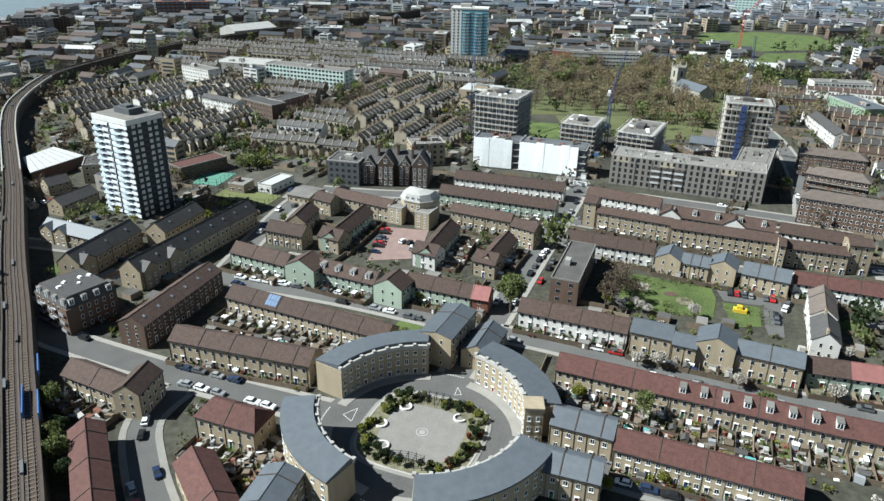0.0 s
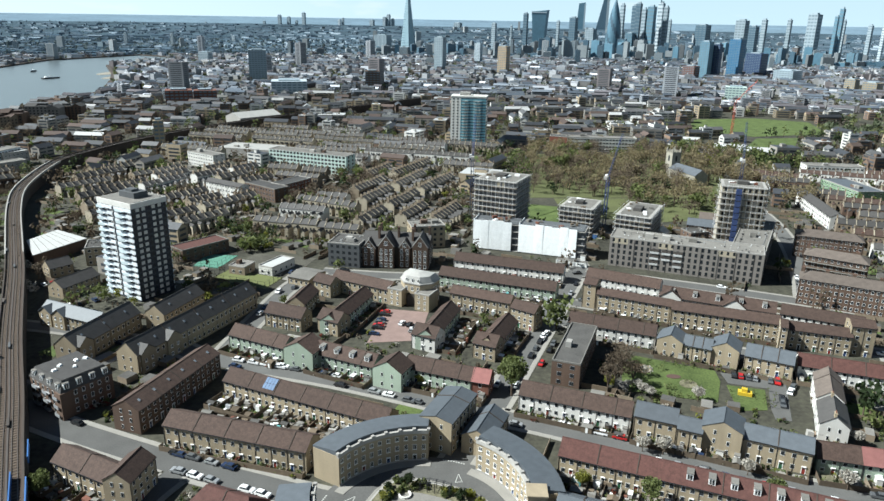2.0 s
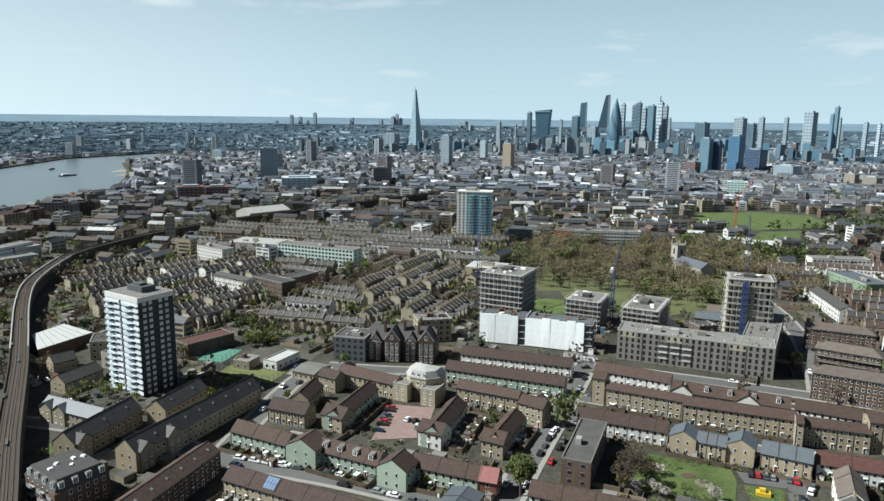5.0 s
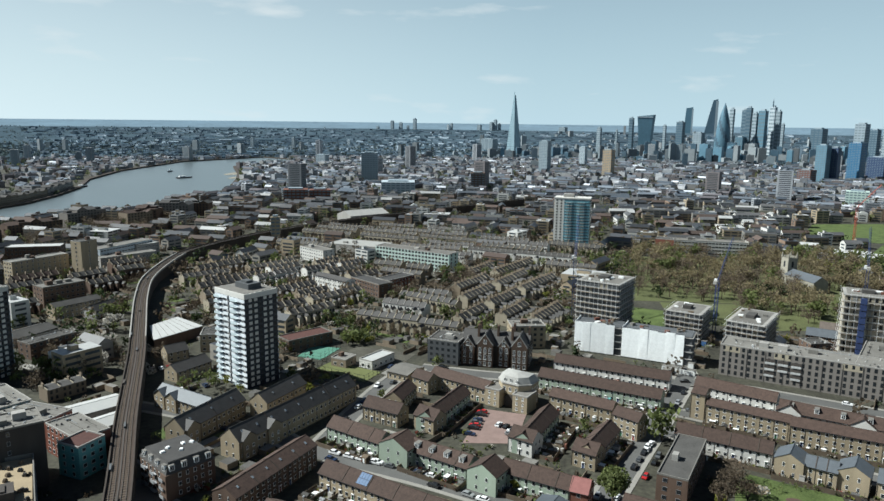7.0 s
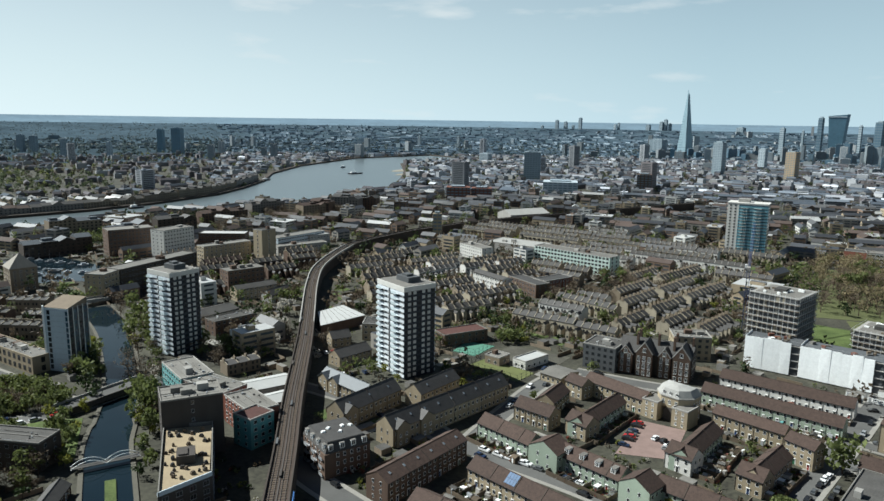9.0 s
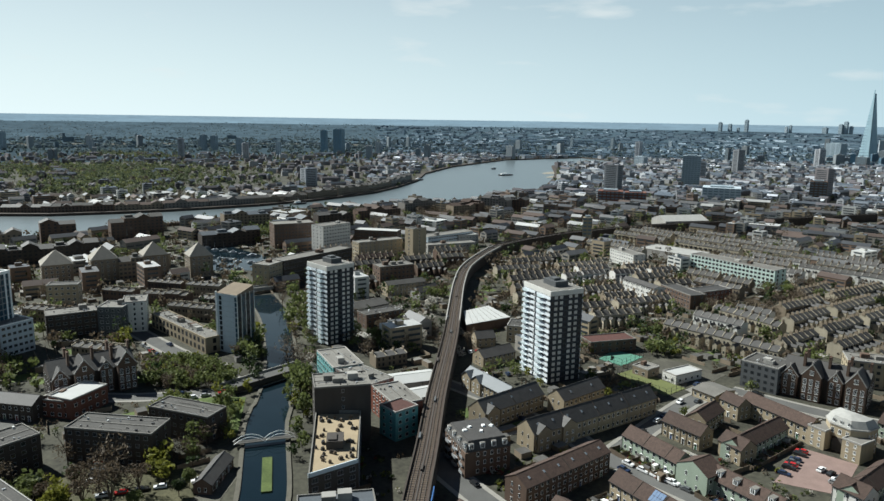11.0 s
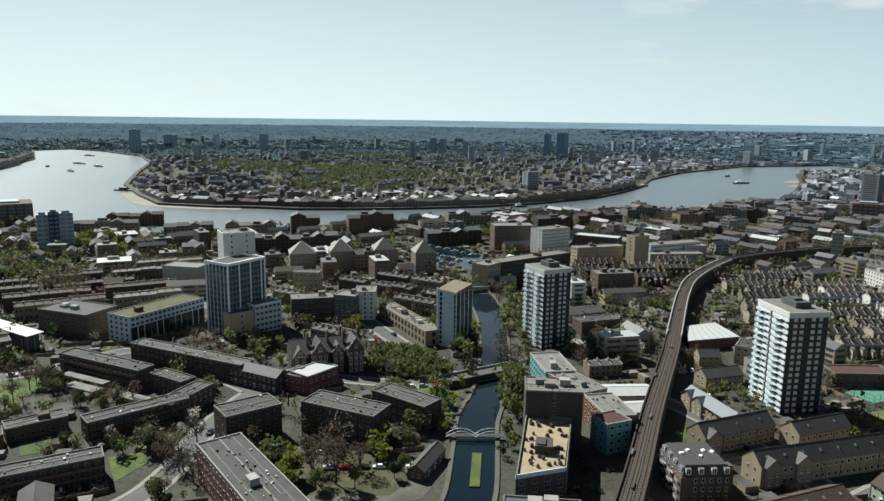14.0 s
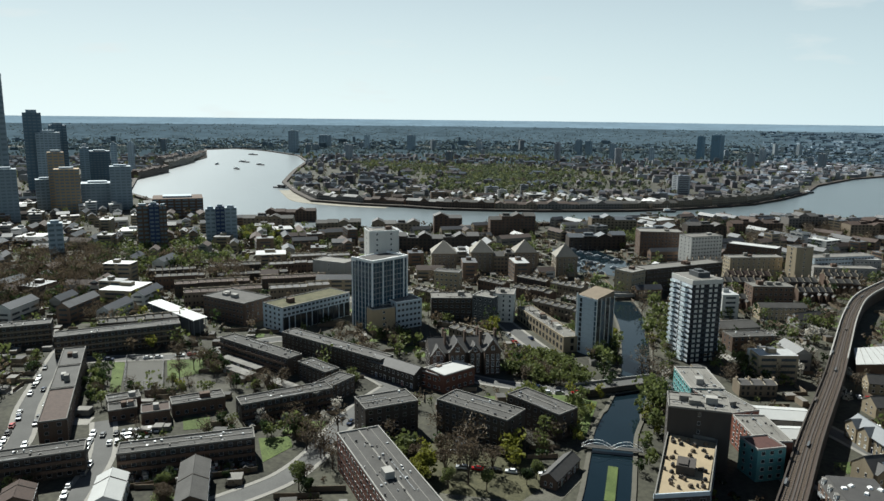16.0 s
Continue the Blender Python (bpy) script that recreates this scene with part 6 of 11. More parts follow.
# ---------------------------------------------------------------- the two white towers
def tower(x, y, ang, L, D, Hh, storeys, label):
    ob = thing("tower_block", x, y, ang, label=label, category="tower block", group="twin tower blocks")
    claim(x, y, ang, L, D, 3)
    rise = (Hh - 2.2) / storeys
    dark = mat("navy_cladding", (0.022, 0.028, 0.042), 0.5, 0.2, 0.4, 2.0)
    part("core", Build().box(0, 0, 0, L, D, Hh - 0.3), dark, ob)
    part("top_band", Build().box(-0.25, -0.25, Hh - 2.3, L + 0.25, D + 0.25, Hh), render_white, ob)
    part("roof", Build().box(0.3, 0.3, Hh + 0.0, L - 0.3, D - 0.3, Hh + 0.15), felt_light, ob)
    part("plant_room", Build().box(L * 0.3, D * 0.35, Hh + 0.15, L * 0.75, D * 0.75, Hh + 2.6).box(L * 0.42, D * 0.42, Hh + 2.6, L * 0.62, D * 0.62, Hh + 3.6), slatewall, ob)
    front = mat("tower_panel", (0.62, 0.65, 0.68), 0.6, 0.12, 0.4, 2.0, streak=True)
    for sgn, yy in ((-1, 0.0), (1, D)):
        for s in range(storeys):
            z = s * rise + 0.9
            p = Build()
            for x0, x1 in ((0.0, L * 0.42), (L * 0.5, L)):
                p.box(x0 - 0.2, min(yy, yy + sgn * 0.25), z, x1 + 0.2, max(yy, yy + sgn * 0.25), z + rise * 0.52)
            part("spandrel", p, front, ob)
            for x0, x1 in ((0.3, L * 0.20), (L * 0.58, L * 0.78)):
                q = Build()
                q.box(x0, min(yy + sgn * 0.25, yy + sgn * 1.3), z - 0.2, x1, max(yy + sgn * 0.25, yy + sgn * 1.3), z)
                q.box(x0, min(yy + sgn * 1.2, yy + sgn * 1.3), z, x1, max(yy + sgn * 1.2, yy + sgn * 1.3), z + 0.95)
                part("balcony", q, mat("balcony_glass", (0.50, 0.57, 0.59), 0.3, 0.08), ob)
        joined(ob, window_mesh(1.5, rise * 0.42), [pose(L * (0.05 + 0.17 * k) + 0.6, yy + sgn * 0.1, s * rise + 0.9 + rise * 0.52, 0, 0, 0 if sgn < 0 else 180) for s in range(storeys) for k in range(6)])
    for sgn, xx in ((-1, 0.0), (1, L)):
        for k, c in enumerate((0.17, 0.34, 0.62, 0.80)):
            p = Build()
            for s in range(storeys):
                z = s * rise + 0.9
                p.box(min(xx, xx + sgn * 0.2), D * c - 0.8, z, max(xx, xx + sgn * 0.2), D * c + 0.8, z + rise * 0.55)
            part("window_strip", p, render_white, ob)
        for s in range(storeys):
            z = s * rise + 0.9
            g = Build()
            g.box(min(xx, xx + sgn * 0.06), 0.4, z + rise * 0.74, max(xx, xx + sgn * 0.06), D - 0.4, z + rise * 0.80)
            part("floor_band", g, slatewall, ob)
        joined(ob, window_mesh(1.0, rise * 0.5, dark_metal), [pose(xx, y, s * rise + 1.0, 0, 0, -90 if sgn < 0 else 90) for s in range(storeys) for y in (D * 0.07, D * 0.255, D * 0.48, D * 0.71, D * 0.93)])
    return ob


tower(-150, 298, -31, 22.2, 17.5, 44, 16, "white and navy clad council tower with balconies")
tower(-267, 272.5, -13, 18.0, 16.8, 43, 16, "white and navy clad council tower with balconies")

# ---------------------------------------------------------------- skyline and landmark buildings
# skyline colours lifted towards blue-grey, haze mixed into the base colour
sky_blue = mat("hazed_blue_glass", (0.120, 0.220, 0.290), 0.35, 0.15, 0.02, 0.1, bump=0)
sky_grey = mat("hazed_grey_stone", (0.305, 0.365, 0.405), 0.7, 0.12, 0.02, 0.1, bump=0)
sky_dark = mat("hazed_dark_glass", (0.072, 0.122, 0.165), 0.4, 0.15, 0.02, 0.1, bump=0)
sky_white = mat("hazed_white_panel", (0.43, 0.49, 0.53), 0.7, 0.1, 0.02, 0.1, bump=0)
sky_band = mat("hazed_window_band", (0.15, 0.20, 0.235), 0.4, 0.15, 0.02, 0.1, bump=0)
bluesky = mat("bright_blue_panel", (0.030, 0.135, 0.27), 0.4, 0.12, 0.1, 1.0, bump=0)
tan_panel = mat("tan_panel", (0.42, 0.31, 0.19), 0.8, 0.12, 0.1, 1.0)
crane_blue, crane_red = paint("crane_blue", (0.030, 0.050, 0.145)), paint("crane_red", (0.45, 0.10, 0.06))


def nearer(x, y, L, D, Hh):
    """The same line of sight and angular size, on the plain."""
    k = (2720.0 + (x * 7) % 260) / math.hypot(x, y)
    return x * k, y * k, L * k, D * k, 120 + (Hh - 120) * k


def skyscraper(x, y, ang, L, D, Hh, wall, label):
    """A tower with window bands on all sides, a parapet and a plant room."""
    # far dark walls take a paler haze-toned material
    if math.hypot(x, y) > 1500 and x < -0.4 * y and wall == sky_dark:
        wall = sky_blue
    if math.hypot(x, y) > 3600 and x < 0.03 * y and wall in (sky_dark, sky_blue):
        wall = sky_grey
    if math.hypot(x, y) > 3600 and x > 0.03 * y:      # the business quarter stands on the plain, before the hills
        x, y, L, D, Hh = nearer(x, y, L, D, Hh)
    if math.hypot(x, y) > 1500:      # set askew to the view, one side in the sun
        ang, L, D = ang - 30, L * 0.8, D * 0.8
    ob = thing("tower", x, y, ang, label=label, category="tower", group="towers")
    ox, oy = rot(ang, -L / 2, 0)
    claim(x + ox, y + oy, ang, L, D, 1)
    part("shaft", Build().box(-L / 2, 0, -2, L / 2, D, Hh), wall, ob)
    part("crown", Build().box(-L * 0.3, D * 0.25, Hh, L * 0.28, D * 0.75, Hh + max(2.0, Hh * 0.035)), sky_grey, ob)
    band, n = Build(), max(3, min(26 if math.hypot(x, y) < 2500 else 14, int(Hh / 3.6)))
    cols = max(2, min(7, int(L / 5.0))) if math.hypot(x, y) < 2500 else 3
    for s in range(n):
        z0, z1 = Hh * (s + 0.35) / n, Hh * (s + 0.8) / n
        for k in range(cols):
            u0, u1 = -L / 2 + L * (k + 0.14) / cols, -L / 2 + L * (k + 0.86) / cols
            band.box(u0, -0.15, z0, u1, 0.0, z1)
            band.box(u0, D, z0, u1, D + 0.15, z1)
        band.box(-L / 2 - 0.15, D * 0.12, z0, -L / 2, D * 0.88, z1)
        band.box(L / 2, D * 0.12, z0, L / 2 + 0.15, D * 0.88, z1)
    tagged(part("glazing", band, sky_band, ob), kind="stuff")
    return ob


spire_glass = mat("pale_spire_glass", (0.300, 0.420, 0.480), 0.35, 0.1, 0.02, 0.1, bump=0)


def glass_spire(x, y, ang, w, Hh):
    """A tall glass pyramid of leaning facets that do not quite meet at the top."""
    x, y, w, _, Hh = nearer(x, y, w * 1.05, w, Hh)
    ob = thing("glass_spire", x, y, ang, label="tall tapering glass spire above the skyline", category="skyscraper")
    h = w / 2
    part("core", Build().hull([(-h, 0, 0), (h, 0, 0), (h, w, 0), (-h, w, 0)], [(-2.2, h - 2.2, Hh * 0.95), (2.2, h - 2.2, Hh * 0.95), (2.2, h + 2.2, Hh * 0.95), (-2.2, h + 2.2, Hh * 0.95)]), spire_glass, ob)
    for x0, x1, top, off in ((-h, -3, 0.96, -1.5), (-1, h * 0.95, 1.0, -2.5)):
        part("facet", Build().hull([(x0, off, 0), (x1, off, 0), (x1, off + 2, 0), (x0, off + 2, 0)], [(x0 * 0.06 - 0.6, h - 3 + off, Hh * top), (x1 * 0.06 + 0.6, h - 3 + off, Hh * top), (x1 * 0.06 + 0.6, h - 2 + off, Hh * top), (x0 * 0.06 - 0.6, h - 2 + off, Hh * top)]), spire_glass, ob)
    bands = Build()
    for s in range(24):
        k = 1 - 0.93 * s / 24
        bands.box(-h * k, h * (1 - k) - 2.8, Hh * s / 25, h * k, h * (1 - k) - 2.5, Hh * s / 25 + 1.1)
    tagged(part("glazing", bands, sky_band, ob), kind="stuff")


def bullet_tower(x, y, ang, r, Hh):
    """A rounded tower, widest at a third of its height, with spiralling dark bands."""
    x, y, r, _, Hh = nearer(x, y, r, r, Hh)
    ob = thing("rounded_tower", x, y, ang, label="rounded bullet-shaped glass tower", category="skyscraper")
    b, n, k = Build(), 24, 16
    prof = [(r * (0.86 + 0.5 * t - 1.36 * t ** 2.2) + 0.6, Hh * t) for t in [i / k for i in range(k + 1)]]
    for i in range(k):
        for j in range(n):
            a0, a1 = 2 * math.pi * j / n, 2 * math.pi * (j + 1) / n
            (r0, z0), (r1, z1) = prof[i], prof[i + 1]
            b.face([(r0 * math.cos(a0), r0 * math.sin(a0), z0), (r0 * math.cos(a1), r0 * math.sin(a1), z0), (r1 * math.cos(a1), r1 * math.sin(a1), z1), (r1 * math.cos(a0), r1 * math.sin(a0), z1)], 1 if (i + j) % 6 < 2 else 0)
    part("shell", b, [sky_blue, sky_dark], ob)


def flared_tower(x, y, ang, w0, w1, Hh):
    """A tower that widens towards a rounded top."""
    x, y, w0, w1, Hh = nearer(x, y, w0, w1, Hh)
    ob = thing("flared_tower", x, y, ang, label="glass tower that widens towards its curved top", category="skyscraper")
    b, k = Build(), 10
    ring = []
    for i in range(k + 1):
        t = i / k
        w = w0 + (w1 - w0) * t ** 1.4
        ring.append([(-w / 2, 0, Hh * t * 0.96), (w / 2, 0, Hh * t), (w / 2, w0 * 0.7, Hh * t), (-w / 2, w0 * 0.7, Hh * t * 0.96)])
    for lo, hi in zip(ring, ring[1:]):
        b.hull(lo, hi)
    part("shell", b, sky_blue, ob)
    fins = Build()
    for lo, hi in zip(ring, ring[1:]):
        fins.hull([(lo[1][0] - 9, -1.5, lo[1][2]), (lo[1][0], -1.5, lo[1][2]), (lo[1][0], 0, lo[1][2]), (lo[1][0] - 9, 0, lo[1][2])], [(hi[1][0] - 9, -1.5, hi[1][2]), (hi[1][0], -1.5, hi[1][2]), (hi[1][0], 0, hi[1][2]), (hi[1][0] - 9, 0, hi[1][2])])
    part("fin", fins, sky_dark, ob)
    part("roof_band", Build().box(-w1 / 2, -1.2, Hh * 0.93, w1 / 2 - 10, 0, Hh * 0.955), sky_white, ob)


def wedge_tower(x, y, ang, w, Hh, slant=0.62):
    """A tower with one long sloping side."""
    ob = thing("wedge_tower", x, y, ang, label="glass tower with one long sloping side", category="skyscraper")
    part("shell", Build().hull([(-w / 2, 0, 0), (w / 2, 0, 0), (w / 2, w * 0.6, 0), (-w / 2, w * 0.6, 0)], [(-w / 2 + w * slant, 0, Hh * 0.97), (w * 0.42, 0, Hh), (w * 0.42, w * 0.6, Hh), (-w / 2 + w * slant, w * 0.6, Hh * 0.97)]), sky_dark if slant > 0.5 else sky_blue, ob)
    part("core", Build().box(w * 0.30, -1.5, 0, w * 0.46, w * 0.5, Hh * 0.96), sky_grey, ob)


def canopy(ring, z):
    """A thin white roof on slim posts."""
    cx, cy = sum(p[0] for p in ring) / len(ring), sum(p[1] for p in ring) / len(ring)
    ob = thing("canopy", cx, cy, label="thin white canopy roof on slim posts", category="canopy")
    loc = [(p[0] - cx, p[1] - cy) for p in ring]
    part("roof", Build().poly(loc, z - 0.35, z), metal_roof, ob)
    part("base", Build().poly([(u * 0.86, v * 0.86) for u, v in loc], 0, z - 1.6), slatewall, ob, "dark hall under the canopy")
    for p, q in zip(loc, loc[1:] + loc[:1]):
        for t in (0.08, 0.5, 0.92):
            u, v = (p[0] + (q[0] - p[0]) * t) * 0.95, (p[1] + (q[1] - p[1]) * t) * 0.95
            part("post", Build().box(u - 0.15, v - 0.15, 0, u + 0.15, v + 0.15, z - 0.3), grey_paint, ob)


def riverside(x, y, ang, L, D, Hh, wall):
    """A range of riverside flats or warehouses: long roofs broken by gables, rows of windows."""
    ob = thing("riverside_flats", x, y, ang, label="range of brick riverside flats with gabled roofs", category="building", group="riverside ranges")
    claim(x, y, ang, L, D, 1)
    n = max(2, int(L / 11))
    rnd = random.Random(int(x + y))
    roof = rnd.choice([slate, felt, slate_dark])
    far = math.hypot(x, y) > 820
    if far:
        wall, roof = rnd.choice([brownbrick, stockdark, greybrick]), rnd.choice([tile_brown, slate_dark, felt])
    wi, k0 = Build(), rnd.randrange(3)
    for i in range(n):
        x0, x1 = L * i / n, L * (i + 1) / n
        h = Hh * rnd.uniform(0.85, 1.05)
        w = Build().box(x0, 0, -1, x1, D, h)
        m, rf = (x0 + x1) / 2, Build()
        if (i + k0) % 3 == 0:
            w.hull([(x0, 0, h), (x1, 0, h), (x1, D, h), (x0, D, h)], [(m - 0.05, 0, h + 3), (m + 0.05, 0, h + 3), (m + 0.05, D, h + 3), (m - 0.05, D, h + 3)])
            rf.slope((x0 - 0.2, -0.3, h), (m, -0.3, h + 3.2), (m, D + 0.3, h + 3.2), (x0 - 0.2, D + 0.3, h), -0.2)
            rf.slope((m, -0.3, h + 3.2), (x1 + 0.2, -0.3, h), (x1 + 0.2, D + 0.3, h), (m, D + 0.3, h + 3.2), -0.2)
        elif (i + k0) % 3 == 1 or Hh < 13:
            rf.hull([(x0, -0.3, h), (x1, -0.3, h), (x1, D + 0.3, h), (x0, D + 0.3, h)], [(x0, D / 2 - 0.1, h + 2.8), (x1, D / 2 - 0.1, h + 2.8), (x1, D / 2 + 0.1, h + 2.8), (x0, D / 2 + 0.1, h + 2.8)])
        else:
            rf.box(x0 + 0.3, 0.3, h, x1 - 0.3, D - 0.3, h + 0.3).box(x0 + 2, D * 0.3, h + 0.3, x1 - 3, D * 0.7, h + 2.6)
        part("wall", w, wall, ob)
        part("roof", rf, roof, ob)
        z = 1.2
        while z + 1.6 < h:
            for k in range(3):
                u = x0 + (x1 - x0) * (k + 0.5) / 3
                wi.box(u - 0.9, -0.1, z, u + 0.9, 0.0, z + 1.5).box(u - 0.9, D, z, u + 0.9, D + 0.1, z + 1.5)
            z += 3.0
    tagged(part("window_set", wi, glass, ob), kind="stuff")


def river_boat(x, y, ang, L, label):
    """A working boat: tapered hull, deck house and mast."""
    ob = thing("river_boat", x, y, ang, 0.35, label=label, category="boat", group="boats on the river")
    w = L * 0.12
    part("hull", Build().hull([(-L / 2, -w * 0.8, -0.2), (L * 0.36, -w * 0.8, -0.2), (L / 2, 0, -0.2), (L * 0.36, w * 0.8, -0.2), (-L / 2, w * 0.8, -0.2)], [(-L / 2, -w, 2.2), (L * 0.38, -w, 2.2), (L / 2 + 1, 0, 2.6), (L * 0.38, w, 2.2), (-L / 2, w, 2.2)]), dark_metal, ob)
    part("deck_house", Build().box(-L * 0.35, -w * 0.6, 2.2, L * 0.05, w * 0.6, 4.6, taper=0.25), white, ob)
    part("mast", Build().box(-L * 0.1, -0.15, 4.6, -L * 0.1 + 0.3, 0.15, 8.5), white, ob)


def pyramid_pavilion(x, y, ang, L, Hh):
    ob = thing("pavilion", x, y, ang, label="square brick flats with a pale pyramid roof", category="building", group="pyramid pavilions")
    claim(x, y, ang, L, L, 1)
    part("wall", Build().box(0, 0, 0, L, L, Hh), stockdark, ob)
    m = L / 2
    part("roof", Build().hull([(-0.5, -0.5, Hh), (L + 0.5, -0.5, Hh), (L + 0.5, L + 0.5, Hh), (-0.5, L + 0.5, Hh)], [(m - 0.1, m - 0.1, Hh + 9), (m + 0.1, m - 0.1, Hh + 9), (m + 0.1, m + 0.1, Hh + 9), (m - 0.1, m + 0.1, Hh + 9)]), mat("pale_pyramid_sheet", (0.27, 0.245, 0.205), 0.75, 0.15, 0.3, 2.0, streak=True), ob)
    face_windows(ob, 1, L - 1, 0, 1, 5, 3.2, 1.5, 1.5, rise=3.0)
    face_windows(ob, 1, L - 1, L, 1, 5, 3.2, 1.5, 1.5, side="r", rise=3.0)
    face_windows(ob, 1, L - 1, 0, 1, 5, 3.2, 1.5, 1.5, side="l", rise=3.0)


def gatehouse(x, y, ang):
    """Yellow brick gatehouse over a tall archway: two wings, a hall above the arch, a faceted grey mansard."""
    ob = thing("gatehouse", x, y, ang, label="yellow brick gatehouse over an archway with grey mansard roof", category="building")
    claim(x, y, ang, 24, 16, 1)
    for x0 in (0, 13.2):
        part("wing", Build().box(x0, 0, 0, x0 + 6.8, 9, 7.4), stock, ob)
        part("wing_parapet", Build().box(x0 - 0.15, -0.15, 7.4, x0 + 6.95, 0.3, 8.0).box(x0 - 0.15, 0.3, 7.4, x0 + 0.25, 9, 8.0).box(x0 + 6.55, 0.3, 7.4, x0 + 6.95, 9, 8.0), concrete, ob)
        part("wing_roof", Build().box(x0 + 0.3, 0.3, 7.4, x0 + 6.5, 9, 7.6), felt_light, ob)
        for s in range(3):
            for k in range(2):
                part("window", window_mesh(0.9, 1.3), None, ob, at=pose(x0 + 2.0 + 2.8 * k, 0, 0.9 + 2.4 * s))
    ring = [(4.4, 5.5), (6.2, 3.8), (13.8, 3.8), (15.6, 5.5), (17.8, 8), (17.8, 15), (2.2, 15), (2.2, 8)]
    part("hall", Build().poly(ring, 5.6, 10.2).box(2.2, 8, 0, 7.4, 15, 5.6).box(12.6, 8, 0, 17.8, 15, 5.6), stock, ob)
    arch = [(7.4, 0), (12.6, 0), (12.6, 3.6)] + [(10 + 2.6 * math.cos(radians(t)), 3.6 + 2.0 * math.sin(radians(t))) for t in range(20, 180, 20)] + [(7.4, 3.6)]
    # the passage is filled solid and dark in place of its shade
    part("archway", Build().hull([(u, 3.7, z) for u, z in arch], [(u, 15.05, z) for u, z in arch]), darkwall, ob, "solid dark fill standing in for the shade under the arch")
    cx, cy = 10, 9.4

    def shrink(k):
        return [(cx + (u - cx) * k, cy + (v - cy) * k) for u, v in ring]
    part("cornice", Build().poly(shrink(1.05), 10.0, 10.5), concrete, ob)
    part("mansard", Build().hull([(u, v, 10.5) for u, v in shrink(1.0)], [(u, v, 13.2) for u, v in shrink(0.8)]), sheet_grey, ob)
    part("roof", Build().hull([(u, v, 13.2) for u, v in shrink(0.8)], [(u, v, 14.3) for u, v in shrink(0.25)]), sheet_grey, ob)
    for u in (7.2, 10, 12.8):
        part("window", window_mesh(1.2, 1.8), None, ob, at=pose(u, 3.8, 7.0))
        part("dormer_window", window_mesh(1.0, 1.4), None, ob, at=pose(u, 4.0, 11.0))
    for k in range(3):
        for s in range(3):
            part("window", window_mesh(0.9, 1.4), None, ob, at=pose(17.8, 9.2 + 2.2 * k, 0.9 + 3.0 * s, 0, 0, 90))


def sheeted_building(x, y, ang, L, D, Hh, seed):
    """A new block behind scaffold sheeting: floors, open bays, sheets that bulge, poles above the roof."""
    rnd = random.Random(seed)
    ob = thing("sheeted_building", x, y, ang, label="new block of flats wrapped in white scaffold sheeting", category="building", group="building site")
    claim(x, y, ang, L, D)
    # solid dark core stands in for the unlit floors inside
    part("core", Build().box(0.9, 0.9, 0, L - 0.9, D, Hh - 0.6), slatewall, ob)
    for s in range(5):
        part("floor_slab", Build().box(0.2, 0.2, Hh * s / 4.4 + 0.2, L - 0.2, D, Hh * s / 4.4 + 0.5), concrete, ob)
    n = max(4, round(L / 4.2))
    for i in range(n):
        u0, u1 = L * i / n, L * (i + 1) / n
        if i != n - 1:
            o, top = rnd.uniform(0, 0.18), Hh + rnd.uniform(-0.2, 0.9)
            part("sheet", Build().hull([(u0, -o, 0.6), (u1, -o * 0.5, 0.6), (u1, 0.08, 0.6), (u0, 0.08, 0.6)], [(u0, -o * 0.4, top), (u1, -o, top + rnd.uniform(-0.15, 0.15)), (u1, 0.08, top), (u0, 0.08, top)]), wrap, ob)
        part("standard", Build().box(u0 - 0.05, 0.1, 0, u0 + 0.05, 0.2, Hh + 1.6), grey_paint, ob)
    part("side_sheet", Build().box(-0.1, 0.1, 0.6, 0.05, D, Hh + 0.3), wrap, ob)
    for z in (Hh * 0.5, Hh + 1.2):
        part("ledger", Build().box(-0.1, 0.1, z, L + 0.1, 0.2, z + 0.1), grey_paint, ob)
    for i in range(7):
        part("roof_store", Build().box(0, 0, 0, rnd.uniform(1, 3), rnd.uniform(1, 2), rnd.uniform(0.5, 1.6)), rnd.choice([timber, white, felt_light, redbrick]), ob, at=pose(rnd.uniform(1, L - 4), rnd.uniform(1.5, D - 3), Hh - 0.6, 0, 0, rnd.uniform(0, 90)))


